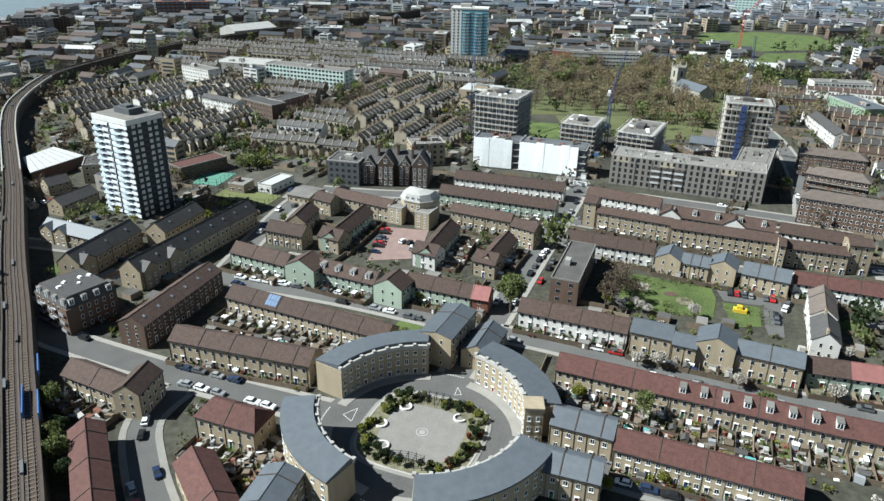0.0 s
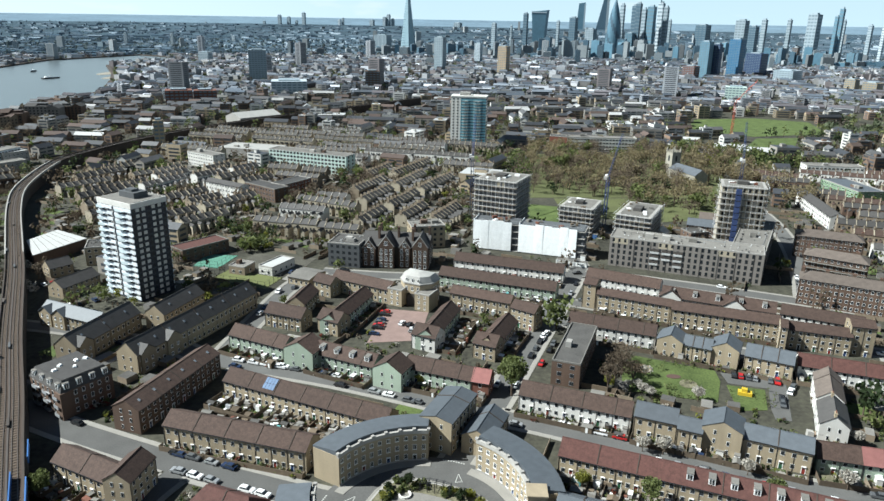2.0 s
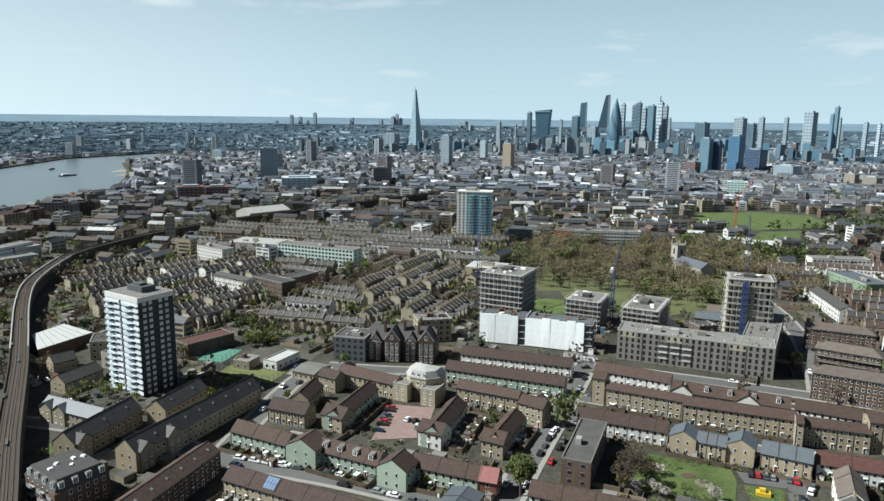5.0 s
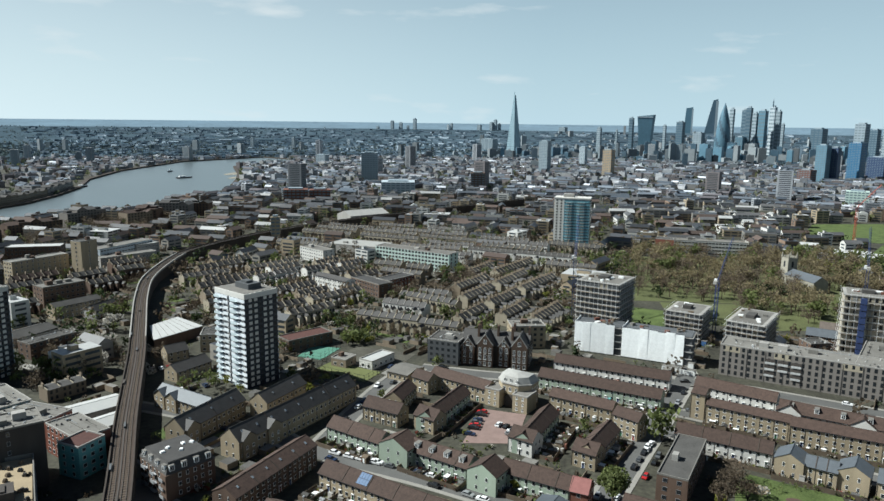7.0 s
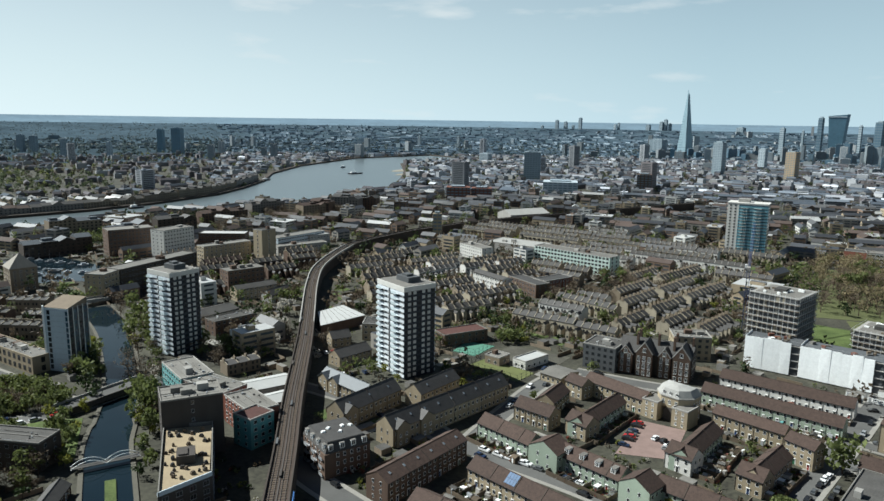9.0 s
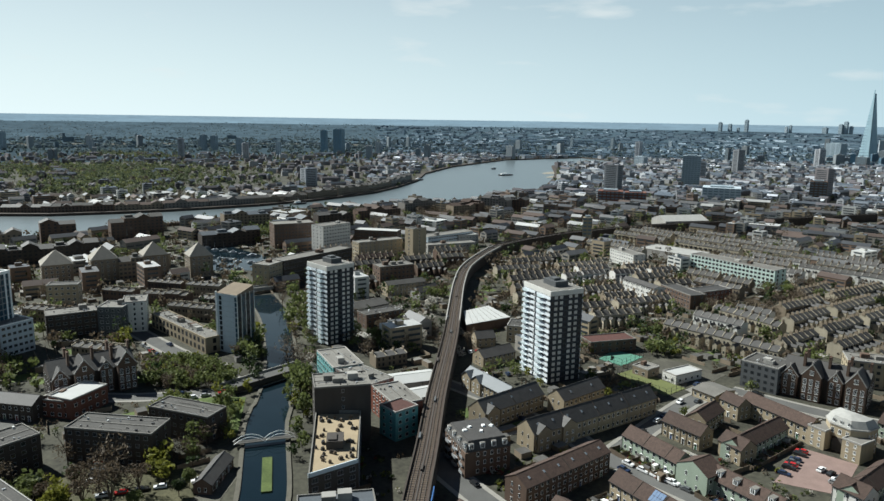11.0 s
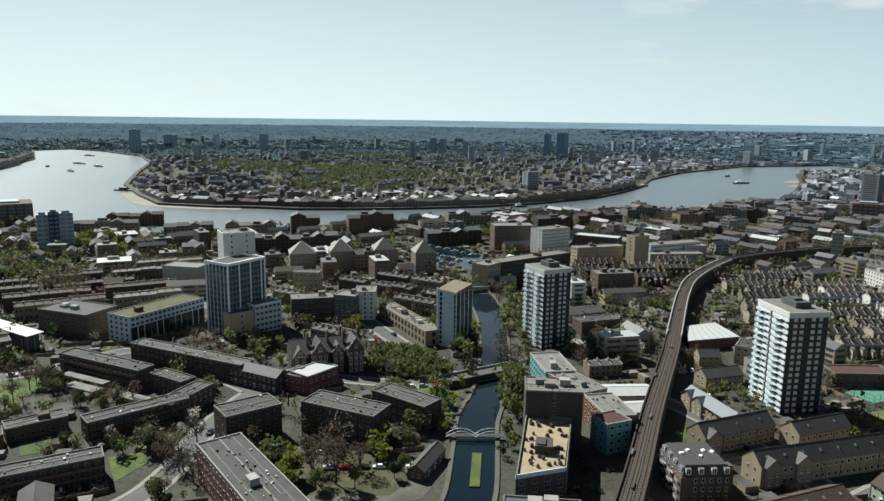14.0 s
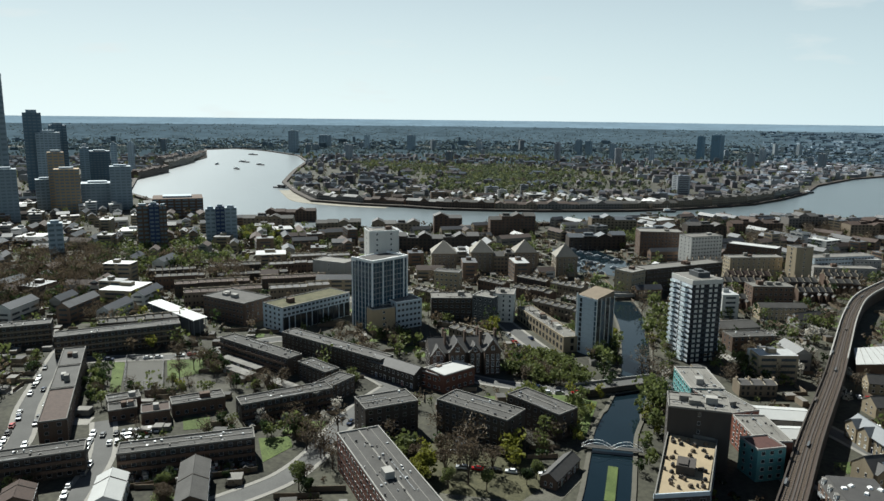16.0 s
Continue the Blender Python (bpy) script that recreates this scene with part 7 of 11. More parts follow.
def scaffold_tower(x, y, ang, L, D, Hh, storeys, seed, clad=False):
    """An unfinished tower: a solid dark core in place of shaded openings, pale slabs, with scaffold lifts and standards
    all round.
    """
    rnd = random.Random(seed)
    ob = thing("scaffolded_tower", x, y, ang, label="unfinished concrete tower behind scaffolding", category="tower block", group="building site")
    claim(x, y, ang, L, D)
    part("core", Build().box(0, 0, 0, L, D, Hh), stockgrey if clad else slatewall, ob)
    if clad:      # a half-clad front with window openings and a blue goods hoist
        face_windows(ob, 0.5, L - 0.5, 0.0, 1.0, storeys, 2.9, 1.3, 1.9, rise=Hh / storeys, frame_mat=dark_metal)
        face_windows(ob, 0.5, D - 0.5, L, 1.0, storeys, 2.9, 1.3, 1.9, side="r", rise=Hh / storeys, frame_mat=dark_metal)
        hoist = mat("hoist_netting", (0.035, 0.055, 0.14), 0.7, 0.25, 0.5, 2.0)
        for k in range(storeys):
            part("hoist_bay", Build().box(L * 0.32, -2.7, k * Hh / storeys, L * 0.45, -1.5, (k + 0.86) * Hh / storeys), hoist, ob, "blue netted hoist bay")
    rise = Hh / storeys
    for s in range(storeys + 1):
        z = s * rise
        part("floor_slab", Build().box(-0.5, -0.5, z, L + 0.5, D + 0.5, z + 0.35), concrete, ob)
        part("guard_rail", Build().box(-1.3, -1.35, z + 0.9, L + 1.3, -1.25, z + 1.02).box(L + 1.25, -1.3, z + 0.9, L + 1.35, D + 1.3, z + 1.02).box(-1.35, -1.3, z + 0.9, -1.25, D + 1.3, z + 1.02), galvanised, ob)
        if s < storeys:
            part("scaffold_board", Build().box(-1.3, -1.3, z + 0.05, L + 1.3, -0.55, z + 0.13).box(L + 0.55, -0.5, z + 0.05, L + 1.3, D, z + 0.13), timber, ob)
            for k in range(int(L / 3.2)):
                if rnd.random() < 0.7:
                    part("wall_panel", Build().box(3.2 * k + 0.5, -0.12, z + 0.3, 3.2 * k + 0.5 + rnd.uniform(0.9, 2.2), 0, z + rise), rnd.choice([stockgrey, felt_light, concrete]), ob)
    for k in range(int(L / 2.6) + 1):
        part("standard", Build().box(2.6 * k - 0.08, -1.36, 0, 2.6 * k + 0.08, -1.24, Hh + 1.6), galvanised, ob)
    for k in range(int(D / 3) + 1):
        part("standard", Build().box(L + 1.24, 3 * k - 0.08, 0, L + 1.36, 3 * k + 0.08, Hh + 1.6), galvanised, ob)
    part("roof_deck", Build().box(1.2, 1.2, Hh + 0.3, L - 1.2, D - 1.2, Hh + 0.42), felt_light, ob)
    part("plant_room", Build().box(L * 0.35, D * 0.35, Hh + 0.42, L * 0.6, D * 0.6, Hh + 2.2), felt, ob)
    for i in range(9):
        part("roof_store", Build().box(0, 0, 0, rnd.uniform(1, 3), 1.2, rnd.uniform(0.5, 1.4)), rnd.choice([timber, timber, redbrick, white, felt_light]), ob, at=pose(rnd.uniform(1, L - 4), rnd.uniform(1, D - 3), Hh + 0.3))


def old_school(x, y, ang, E=10.5):
    """Tall dark Victorian school: steep slate roofs, gables of uneven size with tall white windows, clustered stacks."""
    ob = thing("old_school", x, y, ang, label="tall dark brick Victorian school with steep gables", category="school")
    L, D, R = 34, 15, 5.5
    claim(x, y, ang, L, D, 1)
    part("wall", gable_shell(L, D, E, R), sootbrick, ob)
    part("roof", roof_slabs(L, D, E, R), slate_dark, ob)
    for x0, w, out, e, r in ((0.5, 6.5, 2.0, E - 1.0, 4.2), (9.0, 7.5, 3.5, E + 1.0, 5.2), (19.0, 5.5, 1.6, E, 3.8), (26.0, 7.6, 3.5, E + 1.2, 5.4)):
        m = x0 + w / 2
        part("gable", Build().box(x0, -out, 0, x0 + w, 0.5, e).hull([(x0, -out, e), (x0 + w, -out, e), (x0 + w, D / 2, e), (x0, D / 2, e)], [(m - 0.06, -out, e + r), (m + 0.06, -out, e + r), (m + 0.06, D / 2, e + r), (m - 0.06, D / 2, e + r)]), brownbrick, ob)
        for sgn in (-1, 1):
            ex = m + sgn * (w / 2 + 0.3)
            a, c, d, g = (ex, -out + 0.35, e - 0.25), (m, -out + 0.35, e + r + 0.15), (m, D / 2, e + r + 0.15), (ex, D / 2, e - 0.25)
            part("gable_roof", Build().slope(*((a, c, d, g) if sgn < 0 else (c, a, g, d)), -0.2), slate_dark, ob)
            part("gable_coping", Build().tube((ex, -out + 0.15, e), (m, -out + 0.15, e + r + 0.3), 0.26, n=4), concrete, ob)
        part("finial", Build().tube((m, -out + 0.15, e + r), (m, -out + 0.15, e + r + 1.8), 0.22, 0.05, 5), concrete, ob)
        n = 2 if w < 7 else 3
        for k in range(n):
            u = x0 + w * (k + 0.5) / n
            for z, h in ((0.9, 2.0), (4.0, 2.6), (7.4, 2.7)):
                part("window", window_mesh(1.35, h, white, glass, 2), None, ob, at=pose(u, -out, z))
        part("window", window_mesh(1.6, 2.0, white, glass, 2), None, ob, at=pose(m, -out, e + 0.6))
    face_windows(ob, 1, D - 1, L, 0.9, 3, 3.0, 1.2, 2.2, side="r", rise=3.3)
    face_windows(ob, 1, D - 1, 0, 0.9, 3, 3.0, 1.2, 2.2, side="l", rise=3.3)
    for cx, cy in ((8.0, 4.5), (8.0, 10.5), (17.8, 5.5), (25.2, 4.0), (25.2, 11), (33.2, 7.5)):
        chimney(ob, cx, cy, E + 1.0, E + R + 3.4, brownbrick, 1.0, 2.0, 2)


def slab_tower(x, y, ang):
    """Eighteen-storey slab: turquoise panel front, white end walls."""
    ob = thing("slab_tower", x, y, ang, label="turquoise panelled slab tower with white end walls", category="tower block")
    L, D, Hh = 34, 18, 48
    claim(x, y, ang, L, D, 2)
    part("core", Build().box(0, 0, 0, L, D, Hh), render_white, ob)
    part("roof_band", Build().box(-0.3, -0.3, Hh, L + 0.3, D + 0.3, Hh + 1.0), render_white, ob)
    part("plant_room", Build().box(8, 5, Hh + 1, 18, 12, Hh + 4), concrete, ob)
    for s in range(16):
        z = 2.5 + s * 2.8
        part("panel", Build().box(9.5, -0.35, z, L, 0, z + 1.7), tealpanel, ob)
        part("balcony", Build().box(11, -1.3, z - 0.2, 17, -0.35, z).box(22, -1.3, z - 0.2, 29, -0.35, z), render_white, ob)
        part("window_band", Build().box(9.7, -0.15, z + 1.72, L - 0.2, 0, z + 2.6), blueglass, ob)
        part("window_band", Build().box(L, 1, z + 1.0, L + 0.2, D - 1, z + 2.4), blueglass, ob)
        part("end_window", Build().box(2, -0.12, z + 1, 3.4, 0, z + 2.3).box(6, -0.12, z + 1, 7.4, 0, z + 2.3), glass, ob)


def church(x, y, ang):
    ob = thing("church", x, y, ang, label="medieval stone church with a square tower", category="church")
    claim(x, y, ang, 40, 14, 2)
    stone = mat("ragstone", (0.30, 0.28, 0.23), 0.95, 0.25, 0.5, 3.0)
    part("nave", gable_shell(32, 12, 8, 4), stone, ob)
    part("nave_roof", roof_slabs(32, 12, 8, 4), slate, ob)
    part("tower", Build().box(-8, 2, 0, 0, 10, 20), stone, ob)
    b = Build()
    for i in range(4):
        for j in range(4):
            if i in (0, 3) or j in (0, 3):
                b.box(-8 + 2.2 * i, 2 + 2.2 * j, 20, -6.9 + 2.2 * i, 3.1 + 2.2 * j, 21.4)
    part("battlements", b, stone, ob)
    for px, py in ((-7.6, 2.4), (-0.4, 2.4), (-0.4, 9.6), (-7.6, 9.6)):
        part("pinnacle", Build().hull([(px - 0.7, py - 0.7, 20), (px + 0.7, py - 0.7, 20), (px + 0.7, py + 0.7, 20), (px - 0.7, py + 0.7, 20)], [(px - 0.1, py - 0.1, 24.5), (px + 0.1, py - 0.1, 24.5), (px + 0.1, py + 0.1, 24.5), (px - 0.1, py + 0.1, 24.5)]), stone, ob)
    part("belfry_opening", Build().box(-4.9, 1.88, 13, -3.1, 2.0, 17.5), glass, ob)
    part("belfry_opening", Build().box(0.0, 5.1, 13, 0.12, 6.9, 17.5), glass, ob)
    for k in range(6):
        part("window", window_mesh(1.4, 3.0, stone), None, ob, at=pose(3 + 5 * k, 0, 2.5))


def crane(x, y, h, jib_ang, colour):
    """A tower crane of lattice mast and jib."""
    ob = thing("tower_crane", x, y, jib_ang, label="slim lattice tower crane over the building site", category="crane", group="cranes")
    h = max(h, 30)
    m, s = Build(), 0.8
    for cx, cy in ((-s, -s), (s, -s), (s, s), (-s, s)):
        m.box(cx - 0.13, cy - 0.13, 0, cx + 0.13, cy + 0.13, h)
    for k in range(int(h / 2)):
        f = 1 if k % 2 else -1
        m.tube((-s * f, -s, 2 * k), (s * f, -s, 2 * k + 2), 0.09, n=4).tube((-s * f, s, 2 * k), (s * f, s, 2 * k + 2), 0.09, n=4).tube((-s, -s * f, 2 * k), (-s, s * f, 2 * k + 2), 0.09, n=4)
    part("mast", m, colour, ob)
    j = Build()
    up = 23
    for o in (-0.6, 0.6):
        j.tube((0, o, h), (26, o, h + up), 0.14, n=4)
    j.tube((0, 0, h + 1.4), (26, 0, h + up + 1.0), 0.12, n=4)
    for k in range(14):
        t = k / 14
        j.tube((26 * t, -0.6, h + up * t), (26 * (t + 0.03), 0, h + 1.4 + (up - 0.4) * (t + 0.03)), 0.08, n=4)
    part("jib", j, colour, ob)
    part("counterweight", Build().box(-6, -1, h, -2, 1, h + 1.6), concrete, ob)
    part("cab", Build().box(0.6, 0.8, h - 0.2, 2.2, 2.2, h + 1.8), white, ob)


def canal_block():
    """Dark canal-side flats with a timber roof terrace, planters and a stair house; the tall slab behind it."""
    ring = [(-144.5, 146.9), (-139.1, 162.2), (-161.0, 190.0), (-173.3, 181.0)]
    ob = thing("canal_flats", 0, 0, label="dark canal-side flats with a timber roof terrace", category="building")
    cx, cy = sum(p[0] for p in ring) / 4, sum(p[1] for p in ring) / 4
    big = [(cx + (x - cx) * 1.10, cy + (y - cy) * 1.07) for x, y in ring]
    part("wall", Build().poly(big, 0, 11.6), darkwall, ob)
    part("terrace_floor", Build().poly(ring, 11.6, 12.1), sandfloor, ob)
    for i in range(4):
        (x0, y0), (x1, y1) = big[i], big[(i + 1) % 4]
        d = Vector((x1 - x0, y1 - y0))
        a = math.degrees(math.atan2(d.y, d.x))
        part("parapet", Build().box(0, 0, 11.6, d.length, 0.35, 13.0), felt_light if i else bluepale, ob, at=pose(x0, y0, 0, 0, 0, a))
        n = int(d.length / 3.6)
        for k in range(n):
            for s in range(4):
                part("window", window_mesh(2.0, 1.6, grey_paint), None, ob, at=pose(x0, y0, 0, 0, 0, a) @ pose(d.length * (k + 0.5) / n, -0.02, 0.9 + 2.8 * s))
    part("stair_house", Build().box(-3.0, -4.0, 12.1, 2.6, 3.0, 15.0).box(-2.4, -3.4, 15.0, 0.4, 1.4, 15.5), darkwall, ob, at=pose(-151.5, 166.5, 0, 0, 0, 40))
    claim(-165, 146, 40, 40, 34, 0)
    rnd = random.Random(4)
    for i in range(44):
        u, v = rnd.random(), rnd.random()
        x = (ring[0][0] * (1 - u) + ring[1][0] * u) * (1 - v) + (ring[3][0] * (1 - u) + ring[2][0] * u) * v
        y = (ring[0][1] * (1 - u) + ring[1][1] * u) * (1 - v) + (ring[3][1] * (1 - u) + ring[2][1] * u) * v
        s = rnd.uniform(0.35, 0.75)
        tagged(part("planter", Build().box(-s, -s * 0.7, 0, s, s * 0.7, 0.7).box(-s * 0.7, -s * 0.5, 0.7, s * 0.7, s * 0.5, 1.1), rnd.choice([timber, darkwall, dark_metal]), at=pose(cx + (x - cx) * 0.92, cy + (y - cy) * 0.92, 12.1, 0, 0, rnd.uniform(0, 90))), "dark planter box on the roof terrace", "planter", "roof planters")


def mansard_block(x, y, ang, L, D):
    """Brick flats with a slated mansard storey, white dormers and a flat top with skylights."""
    ob = thing("mansard_flats", x, y, ang, label="brick flats with slate mansard, white dormers and balconies", category="building")
    claim(x, y, ang, L, D)
    part("wall", Build().box(0, 0, 0, L, D, 9.0), brownbrick, ob)
    part("mansard", Build().hull([(-0.2, -0.2, 9.0), (L + 0.2, -0.2, 9.0), (L + 0.2, D + 0.2, 9.0), (-0.2, D + 0.2, 9.0)], [(1.4, 1.4, 12.2), (L - 1.4, 1.4, 12.2), (L - 1.4, D - 1.4, 12.2), (1.4, D - 1.4, 12.2)]), slate_dark, ob)
    part("roof", Build().box(1.6, 1.6, 12.2, L - 1.6, D - 1.6, 12.35), slate_dark, ob)
    for k in range(5):
        part("skylight", Build().box(-0.8, -0.6, 0, 0.8, 0.6, 0.5, taper=0.15), white, ob, at=pose(3.5 + 2.6 * k, D * 0.5 + 2.5 * math.sin(2.3 * k), 12.35, 0, 0, 30 * k))
    for k in range(4):
        dormer(ob, L * (k + 0.5) / 4, 0.15, 9.6, 2.0, 1.6)
        part("dormer", SHARED[("dormer", 2.0, 1.6, 1.7)], None, ob, at=pose(0.15, D * (k + 0.5) / 4, 9.6, 0, 0, -90))
    face_windows(ob, 0.6, L - 0.6, 0, 0.9, 3, 2.4, 1.0, 1.5, rise=3.0)
    face_windows(ob, 0.6, D - 0.6, 0, 0.9, 3, 2.6, 1.0, 1.5, side="l", rise=3.0)
    face_windows(ob, 0.6, D - 0.6, L, 0.9, 3, 2.6, 1.0, 1.5, side="r", rise=3.0)
    for s in range(3):
        for k in range(3):
            part("balcony", Build().box(-1.2, D * (k + 0.3) / 3 - 1.4, 2.9 * s + 0.8, -0.02, D * (k + 0.3) / 3 + 1.4, 2.9 * s + 1.0).box(-1.2, D * (k + 0.3) / 3 - 1.4, 2.9 * s + 1.0, -1.1, D * (k + 0.3) / 3 + 1.4, 2.9 * s + 1.9), grey_paint, ob)
    part("bay", Build().box(-0.6, -0.6, 0, 2.6, 2.6, 9.0), brownbrick, ob)


# ---------------------------------------------------------------- gardens, yards, parked cars
g_rnd = random.Random(33)
SHEDS = []
for i, (w, d, rm) in enumerate(((2.4, 1.8, felt), (2.0, 2.6, timber), (3.0, 2.2, felt_light))):
    sb = Build()
    sb.box(-w / 2, -d / 2, 0, w / 2, d / 2, 1.9, 0)
    sb.slope((-w / 2 - 0.15, -d / 2 - 0.15, 1.9), (w / 2 + 0.15, -d / 2 - 0.15, 1.9), (w / 2 + 0.15, 0, 2.45), (-w / 2 - 0.15, 0, 2.45), 0.08, 1)
    sb.slope((w / 2 + 0.15, d / 2 + 0.15, 1.9), (-w / 2 - 0.15, d / 2 + 0.15, 1.9), (-w / 2 - 0.15, 0, 2.45), (w / 2 + 0.15, 0, 2.45), 0.08, 1)
    sb.box(-0.35, -d / 2 - 0.04, 0.05, 0.35, -d / 2, 1.7, 2)
    so = tagged(part("garden_shed", sb, [timber, rm, white]), "small wooden garden shed with pitched roof", "shed", "garden sheds")
    so.matrix_basis = pose(-60 - 5 * i, -310, 0)
    SHEDS.append(so)
PLOT_MATS = [grass, grass, soil, soil, paving, mat("gravel", (0.24, 0.22, 0.19), 0.95, 0.2, 0.4, 4.0), mat("decking", (0.20, 0.14, 0.09), 0.9, 0.2, 0.4, 4.0)]


GROWTH, grow_rnd = Build(), random.Random(61)
BITS, bit_rnd = Build(), random.Random(62)


def bits(x, y, ang, n, spread=1.0):
    """Tables, bins, toys, tarpaulins and greenhouse frames lying about."""
    for _ in range(n):
        u, v = x + bit_rnd.uniform(-1, 1) * spread, y + bit_rnd.uniform(-1, 1) * spread
        w, d, h = bit_rnd.uniform(0.3, 1.3), bit_rnd.uniform(0.3, 0.9), bit_rnd.choice((0.12, 0.5, 0.8, 1.1, 1.9))
        p, q = rot(ang + bit_rnd.uniform(-20, 20), w, 0), rot(ang, 0, d)
        m = bit_rnd.choice((0, 1, 1, 1, 2, 3, 3, 3, 4, 4, 4, 6) if bit_rnd.random() > 0.04 else (5, 2, 0))
        BITS.poly([(u - p[0] - q[0], v - p[1] - q[1]), (u + p[0] - q[0], v + p[1] - q[1]), (u + p[0] + q[0], v + p[1] + q[1]), (u - p[0] + q[0], v - p[1] + q[1])], 0.1, 0.14 + h, m)


def grow(x, y, s, z=0.14):
    """A small clump of leaves in a garden."""
    k = grow_rnd.choice((0, 0, 0, 1, 2, 2, 3, 4, 5))
    blobs = [((x + grow_rnd.uniform(-0.5, 0.5) * s, y + grow_rnd.uniform(-0.5, 0.5) * s, z + s * grow_rnd.uniform(0.3, 0.7)), s * grow_rnd.uniform(0.3, 0.5)) for _ in range(3)]
    leaves(GROWTH, crown_points(grow_rnd, 26, blobs), 0.16 * s + 0.06, grow_rnd, k)


def gardens(x, y, ang, L, depth, plots, lush=1.0, shed=0.45):
    """Walled plots along a terrace: x, y is the left end of the house wall, the plots reach depth metres to its right-hand side."""
    st = L / plots
    fence = thing("garden_fence", x, y, ang, label="weathered timber fences between narrow back gardens", category="fence", group="garden fences")
    for i in range(plots + 1):
        b = Build()
        b.box(i * st - 0.05, -depth, 0, i * st + 0.05, -0.6, 1.7)
        part("panel", b, timber if g_rnd.random() < 0.75 else stockdark, fence)
    part("end_panel", Build().box(0, -depth - 0.06, 0, L, -depth + 0.06, 1.75), timber, fence)
    for i in range(plots):
        m = g_rnd.choice(PLOT_MATS)
        b = Build()
        b.box(0.08, -depth + 0.1, -0.05, st - 0.08, -0.1 if g_rnd.random() < 0.4 else -2.4, 0.14 + 0.004 * (i % 2))
        u, v = rot(ang, i * st, 0)
        tagged(part("garden_plot", b, m, at=pose(x + u, y + v, 0, 0, 0, ang)), "small back garden plot of grass or paving", "garden", "garden plots")

        def spot(du, dv):
            p = rot(ang, i * st + du * st, -dv * depth)
            return x + p[0], y + p[1]
        for _ in range(7):
            gx, gy = spot(grow_rnd.uniform(0.06, 0.94), grow_rnd.uniform(0.1, 0.97))
            grow(gx, gy, grow_rnd.uniform(0.5, 1.5))
        if depth > 6.5:
            for dv in (0.2, 0.45, 0.7, 0.9):
                gx, gy = spot(0.5, dv)
                bits(gx, gy, ang, 2, st * 0.3)
        if g_rnd.random() < shed:
            sx, sy = spot(g_rnd.uniform(0.3, 0.7), g_rnd.uniform(0.78, 0.88))
            copy_thing(g_rnd.choice(SHEDS), turn(sx, sy, 0.14, ang + g_rnd.choice((0, 90, 180)), g_rnd.uniform(0.8, 1.1)))
        for _ in range(int(lush * g_rnd.uniform(1.5, 4.5))):
            sx, sy = spot(g_rnd.uniform(0.15, 0.85), g_rnd.uniform(0.2, 0.95))
            plant(g_rnd.choice(["shrub", "shrub", "shrub", "blossom_shrub", "red"]), sx, sy, g_rnd.uniform(0.45, 1.0), 0.12)
        if g_rnd.random() < 0.5:
            sx, sy = spot(g_rnd.uniform(0.2, 0.8), g_rnd.uniform(0.08, 0.3))
            w, d, h = g_rnd.uniform(0.8, 2.2), g_rnd.uniform(0.6, 2.5), g_rnd.uniform(0.5, 2.3)
            b = Build()
            b.box(-w / 2, -d / 2, 0, w / 2, d / 2, h, 0).box(-w / 2 - 0.1, -d / 2 - 0.1, h, w / 2 + 0.1, d / 2 + 0.1, h + 0.1, 1)
            tagged(part("lean_to", b, [g_rnd.choice([white, concrete, timber, grey_paint, render_white]), g_rnd.choice([felt_light, white, felt])], at=pose(sx, sy, 0.14, 0, 0, ang)), "small garden store against the house", "outhouse", "garden stores")
    claim(x + rot(ang, 0, -depth)[0], y + rot(ang, 0, -depth)[1], ang, L, depth, 0)


# back gardens: left end of the wall, its direction, length, depth, plots
gardens(-71.8, 208.5, -24.1, 60.8, 9.5, 13)
gardens(-34.1, 175.3, 164.3, 45.4, 9.5, 10)
gardens(32.7, 169.1, -21.8, 31.6, 9.5, 7, 1.3)
gardens(62.0, 157.4, -21.5, 43.2, 9.5, 10, 1.3)
gardens(102.5, 141.6, -19.6, 36.9, 9.0, 7)
gardens(84.1, 128.8, 158.4, 41.6, 9.0, 9, 1.2)
gardens(-103.6, 162, -25.5, 22.2, 8, 5)
gardens(-61, 143.9, -20.2, 17.4, 9, 4, 0.8)
gardens(-80.2, 243.9, -25.8, 25.6, 6, 5)
gardens(-46.2, 230.0, -25, 24.9, 6, 5)
gardens(-12.7, 220.0, -21.4, 30, 6, 6)
gardens(25.0, 202.9, -21.2, 35.3, 5, 7)
gardens(50.1, 261.4, -21.5, 33.9, 5, 7)
gardens(81.4, 245.8, -25.4, 27.8, 4.5, 5)
gardens(109.4, 233.1, -27.2, 16.2, 4.5, 3)
gardens(58.4, 188.9, -22.7, 48, 5, 9)
gardens(-2.1, 313.6, -19.9, 55.3, 7, 11)
gardens(5.2, 335.1, -17.7, 54.5, 7, 10)
gardens(66.2, 285.9, -24.7, 31, 3.5, 6)
gardens(93.8, 270.4, -20, 41, 3.5, 8)
gardens(126.4, 228.2, -20.2, 58.6, 6, 8)
gardens(105.4, 171.7, -14.5, 44, 6, 7)
gardens(-40.9, 255.8, 71.5, 33.6, 5, 6)
gardens(20.1, 237.2, 67.1, 25.8, 5, 5)
gardens(-2.5, 243, 72, 31.7, 8, 6)
gardens(3.1, 288.3, -24.5, 27.8, 6, 5)
gardens(-247.3, 7.4, 80.8, 44.7, 8, 8)
gardens(-272.5, 53.5, 92.4, 38, 7, 7)
gardens(112.1, 184.8, 66.8, 36.8, 8, 4)
gardens(-35.0, 104.8, 123.2, 33.3, 7, 5)
